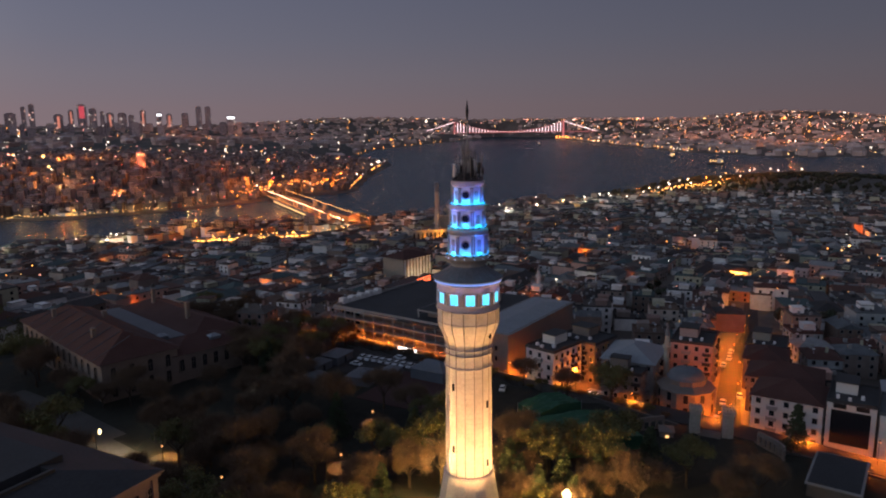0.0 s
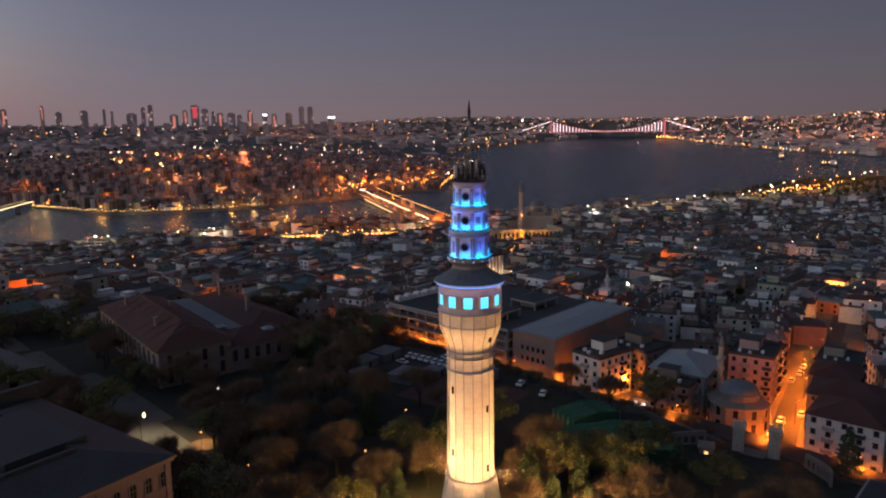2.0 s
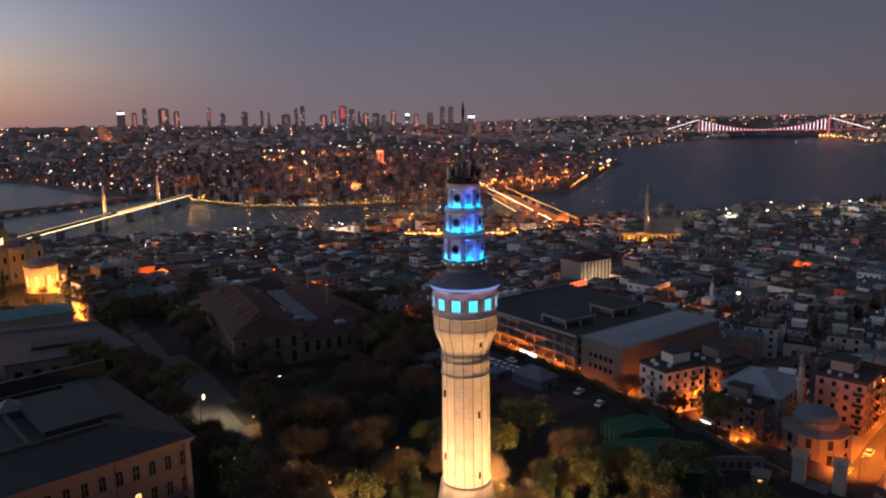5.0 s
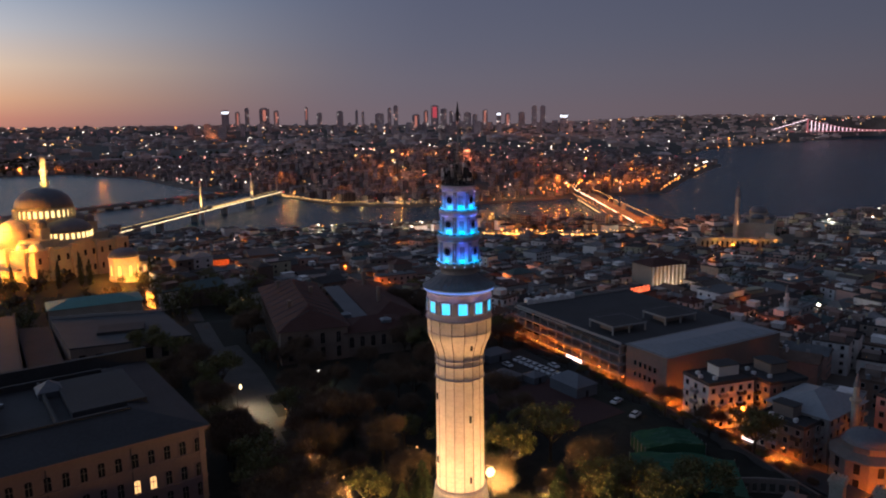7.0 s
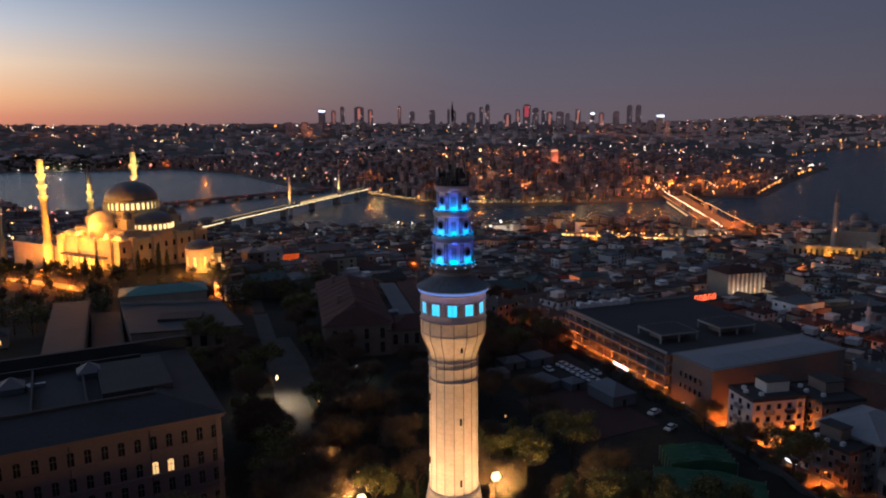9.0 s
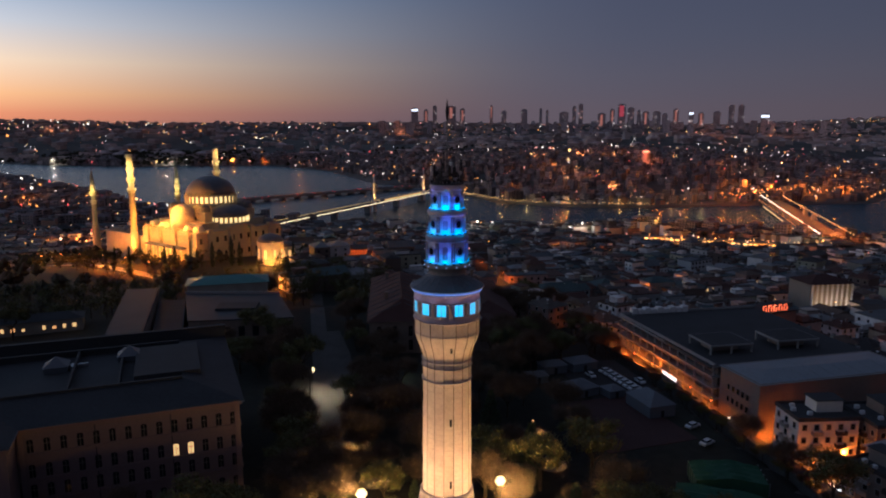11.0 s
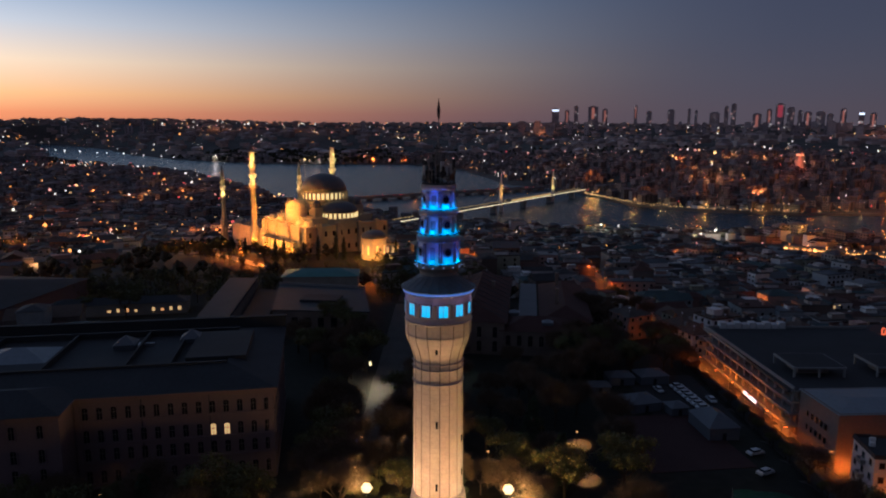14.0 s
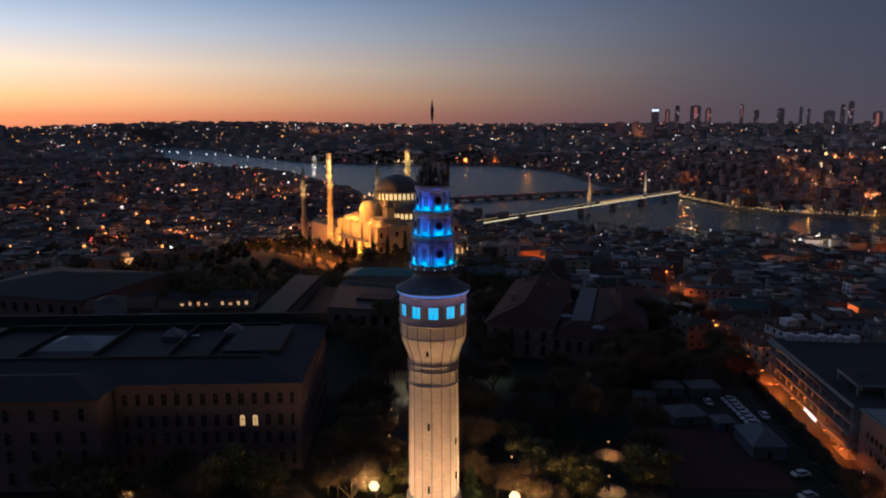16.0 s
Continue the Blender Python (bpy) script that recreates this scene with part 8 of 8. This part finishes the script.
# lamps in the lanes between the near roofs
for x, y, w in ((250, 150, 4000), (300, 60, 2200), (360, 120, 5000), (330, 240, 4000), (230, 330, 9000), (140, 380, 9000), (60, 420, 12000), (420, 330, 9000), (500, 220, 9000), (20, 340, 3000), (430, 60, 9000), (560, 120, 9000),
                (300, 480, 12000), (180, 560, 12000), (90, 640, 12000), (-60, 560, 12000), (-220, 480, 9000), (-330, 620, 12000), (240, 700, 14000), (400, 560, 12000), (-260, 300, 7000), (-200, 250, 6000)):
    lamp((x, y, float(ground(x, y)) + 4.2), w * 0.8, SODIUM, 0.8, "lane_light")
# unseen lights hung over the quarters stand in for the city's glow
for x, y, w in ((900, 1080, 60000), (1040, 1120, 60000), (1180, 1290, 50000), (640, 1110, 30000), (470, 1170, 30000), (700, 1300, 40000), (950, 1400, 40000), (330, 1500, 30000), (560, 1480, 40000), (1150, 1600, 40000), (1400, 520, 40000), (1560, 470, 40000)):
    lamp((x, y, float(ground(x, y)) + 24), w, SODIUM, 2.0, "quarter_light")
rng = random.Random(44)
for i in range(105):
    b, r = radians(rng.uniform(-22, 50)), rng.uniform(1350, 2700)
    x, y = MID_EYE[0] + r * math.sin(b), MID_EYE[1] + r * math.cos(b)
    if float(from_shore(x, y)) > 30:
        lamp((x, y, float(ground(x, y)) + rng.uniform(16, 26)), rng.uniform(5000, 17000), SODIUM if i % 3 else (1.0, 0.5, 0.2), 2.0, "quarter_light")


# larger pale blocks that stand out of the old town
def pale_block(x, y, w, d, h, a, wall, roof, label, lit=0.03):
    z = float(ground(x, y))
    ob = thing("apartment_block", pose(x, y, z, 0, 0, a), label, "building", "pale blocks of the old town")
    g = Geo()
    g.box(0, 0, -8, w, d, 8 + h)
    part("wall", g, wall, ob)
    g = Geo()
    g.box(0, 0, h, w + 0.8, d + 0.8, 0.7)
    g.box(w * 0.2, 0, h + 0.7, w * 0.3, d * 0.5, 2.6)
    part("roof", g, roof, ob)
    n, rows = max(3, int(w / 4.2)), max(2, int(h / 3.4))
    for r in range(rows):
        for k in range(n):
            g = Geo()
            g.box((k + 0.5) * w / n - w / 2, -d / 2 - 0.05, r * h / rows + 1.0, 1.9, 0.2, 1.6)
            part("window", g, G["window"] if RNG.random() < lit else M["glass"], ob)


for q in ((594, 240, 34, 16, 14, -12, WHITE), (550, 205, 22, 14, 12, -8, WHITE), (752, 452, 34, 18, 14, -25, WHITE), (800, 438, 40, 18, 12, -20, M["cream_plaster"]), (852, 425, 34, 20, 15, -22, WHITE), (910, 415, 44, 20, 13, -15, M["cream_plaster"]),
          (975, 402, 30, 18, 14, -15, WHITE), (690, 360, 30, 16, 12, -20, M["cream_plaster"]), (480, 150, 26, 14, 13, -10, M["cream_plaster"]), (420, 250, 28, 14, 11, 20, WHITE), (760, 300, 50, 20, 13, -18, M["cream_plaster"]),
          (330, 330, 34, 16, 10, 25, M["cream_plaster"]), (300, 420, 26, 14, 11, 20, WHITE), (450, 400, 30, 15, 12, 10, M["cream_plaster"]), (215, 470, 36, 16, 10, 30, M["cream_plaster"]), (640, 150, 26, 16, 12, -5, WHITE), (120, 560, 34, 16, 9, 30, WHITE), (260, 610, 40, 18, 9, 33, M["cream_plaster"]), (330, 545, 30, 18, 10, 30, WHITE)):
    pale_block(*q, M["roof_grey"], "pale plastered apartment block above the old town roofs")


def beacon_lamp(x, y, h, kind, watts, colour, label):
    z = max(float(ground(x, y)), SEA)
    x, y, z = (float(c) for c in warp(np.array((x, y, z))))
    ob = thing("tall_lamp", pose(x, y, z), label, "lamp", "quay mast lamps")
    g = Geo()
    g.tube((0, 0, -2), (0, 0, h), 0.3, 0.18, n=6)
    part("pole", g, M["iron"], ob)
    g = Geo()
    g.ring([(0.2, h - 0.6), (0.95, h - 0.2), (0.95, h + 0.5), (0.2, h + 0.9)], 10)
    part("bulb", g, G[kind], ob)
    lamp((x - 1.5, y - 2.5, z + h), watts, colour, 1.0, "mast_light")


COOL = (1.0, 0.86, 0.62)
for q in ((272, 127, 10, "white", 5000, COOL), (196, 752, 16, "white", 18000, COOL), (330, 735, 12, "white", 14000, COOL), (300, 700, 12, "white", 16000, (1.0, 0.9, 0.5)), (430, 725, 18, "amber", 20000, AMBER), (560, 600, 16, "white", 16000, COOL), (745, 455, 18, "white", 30000, COOL), (810, 442, 18, "white", 30000, COOL),
          (870, 432, 18, "amber", 40000, AMBER), (930, 425, 20, "white", 40000, COOL), (1000, 415, 20, "white", 40000, COOL), (1110, 388, 20, "white", 60000, AMBER), (1210, 390, 22, "white", 90000, COOL), (1290, 380, 22, "white", 120000, AMBER), (1350, 362, 20, "orange", 160000, SODIUM), (1440, 350, 20, "amber", 160000, SODIUM), (1523, 350, 20, "white", 90000, AMBER), (1330, 330, 20, "white", 60000, (0.9, 1.0, 0.5)),
          (-20, 2150, 28, "orange", 90000, SODIUM), (-480, 2570, 20, "white", 60000, COOL), (-900, 2720, 20, "white", 60000, COOL), (345, 1150, 9, "amber", 7000, AMBER), (300, 1300, 9, "amber", 9000, AMBER), (440, 1065, 9, "amber", 7000, AMBER), (520, 1030, 9, "amber", 7000, AMBER), (640, 1022, 9, "orange", 10000, SODIUM), (720, 1025, 10, "orange", 25000, SODIUM)):
    beacon_lamp(*q, "tall mast lamp glowing over the quay")
ob = thing("lit_embankment", Matrix(), "long low shore building under red-amber lamps", "building")
g = Geo()
g.box(-215, 2660, SEA + 3, 260, 24, 14, -0.05)
part("wall", warped(g), M["cream_plaster"], ob)
for i in range(5):
    lamp(warp(np.array((-315 + 50 * i, 2625, SEA + 14))), 160000, SODIUM, 2.0, "embankment_light")

rng, near = random.Random(71), np.array([q[:2] for q in SPOTS])
made = 0
while made < 46:
    b, r = radians(rng.uniform(-35, 88)), rng.uniform(330, 900)
    x, y = MID_EYE[0] + r * math.sin(b), MID_EYE[1] + r * math.cos(b)
    d = np.hypot(near[:, 0] - x, near[:, 1] - y)
    if 9.0 < d.min() < 16 and float(from_shore(x, y)) > 30 and not (25 < x < 170 and 150 < y < 330):
        made += 1
        lamp((x, y, float(ground(x, y)) + 4.0), rng.uniform(7000, 16000), SODIUM if made % 4 else (1.0, 0.45, 0.16), 0.4, "lane_light")
# more unseen fill for the glow of the western and far quarters
for i in range(46):
    b, r = radians(rng.uniform(-50, -12)), rng.uniform(480, 1700)
    x, y = MID_EYE[0] + r * math.sin(b), MID_EYE[1] + r * math.cos(b)
    if float(from_shore(x, y)) > 30:
        lamp((x, y, float(ground(x, y)) + 9), rng.uniform(18000, 52000), (1.0, 0.23, 0.04), 1.0, "quarter_light")
for i in range(62):
    b, r = radians(rng.uniform(-38, 90) if i < 40 else rng.uniform(60, 93)), rng.uniform(2700, 6500)
    x, y = MID_EYE[0] + r * math.sin(b), MID_EYE[1] + r * math.cos(b)
    if float(from_shore(x, y)) > 520:
        lamp(warp(np.array((x, y, float(ground(x, y)) + 45))), rng.uniform(40000, 130000), (1.0, 0.28, 0.08), 4.0, "far_quarter_light")

# warm squares behind the bridge head, then added glow for the hill's streets
for x, y, w in ((765, 1090, 110000), (820, 1085, 130000), (880, 1115, 130000), (950, 1110, 110000), (1020, 1100, 130000), (1095, 1145, 110000), (860, 1180, 80000), (1220, 1245, 100000), (1360, 1360, 100000)):
    lamp(warp(np.array((x, y, float(ground(x, y)) + 15))), w, SODIUM, 2.0, "square_light")
# randomly strewn fill in place of the hill quarter's ambient street glow
for i in range(64):
    b, r = radians(rng.uniform(-30, 52)), rng.uniform(1150, 2500)
    x, y = MID_EYE[0] + r * math.sin(b), MID_EYE[1] + r * math.cos(b)
    if float(from_shore(x, y)) > 160:
        lamp(warp(np.array((x, y, float(ground(x, y)) + 16))), rng.uniform(30000, 95000), (1.0, 0.27, 0.06), 2.0, "hill_street_light")

for x, y, w in ((14, 322, 12000), (22, 336, 9000), (182, 585, 22000), (200, 590, 16000), (250, 475, 9000), (74, 749, 22000), (98, 737, 22000), (263, 502, 14000), (108, 32, 5000)):
    lamp((x, y, float(ground(x, y)) + 5.0), w, SODIUM, 0.5, "lane_light")

small = thing("small_minaret", pose(236, 118, float(ground(236, 118))), "small pale minaret among low roofs", "minaret")
g = Geo()
g.ring([(1.6, -2), (1.5, 7), (1.0, 8.5), (0.95, 15), (1.5, 15.8), (1.5, 16.6), (0.8, 16.6), (0.8, 19)], 12)
part("shaft", g, WHITE, small)
g = Geo()
g.ring([(0.95, 19), (0.05, 23)], 12)
part("cap", g, M["lead"], small)
lamp((204, 112, float(ground(204, 112)) + 9), 6000, SODIUM, 0.4, "lane_light")
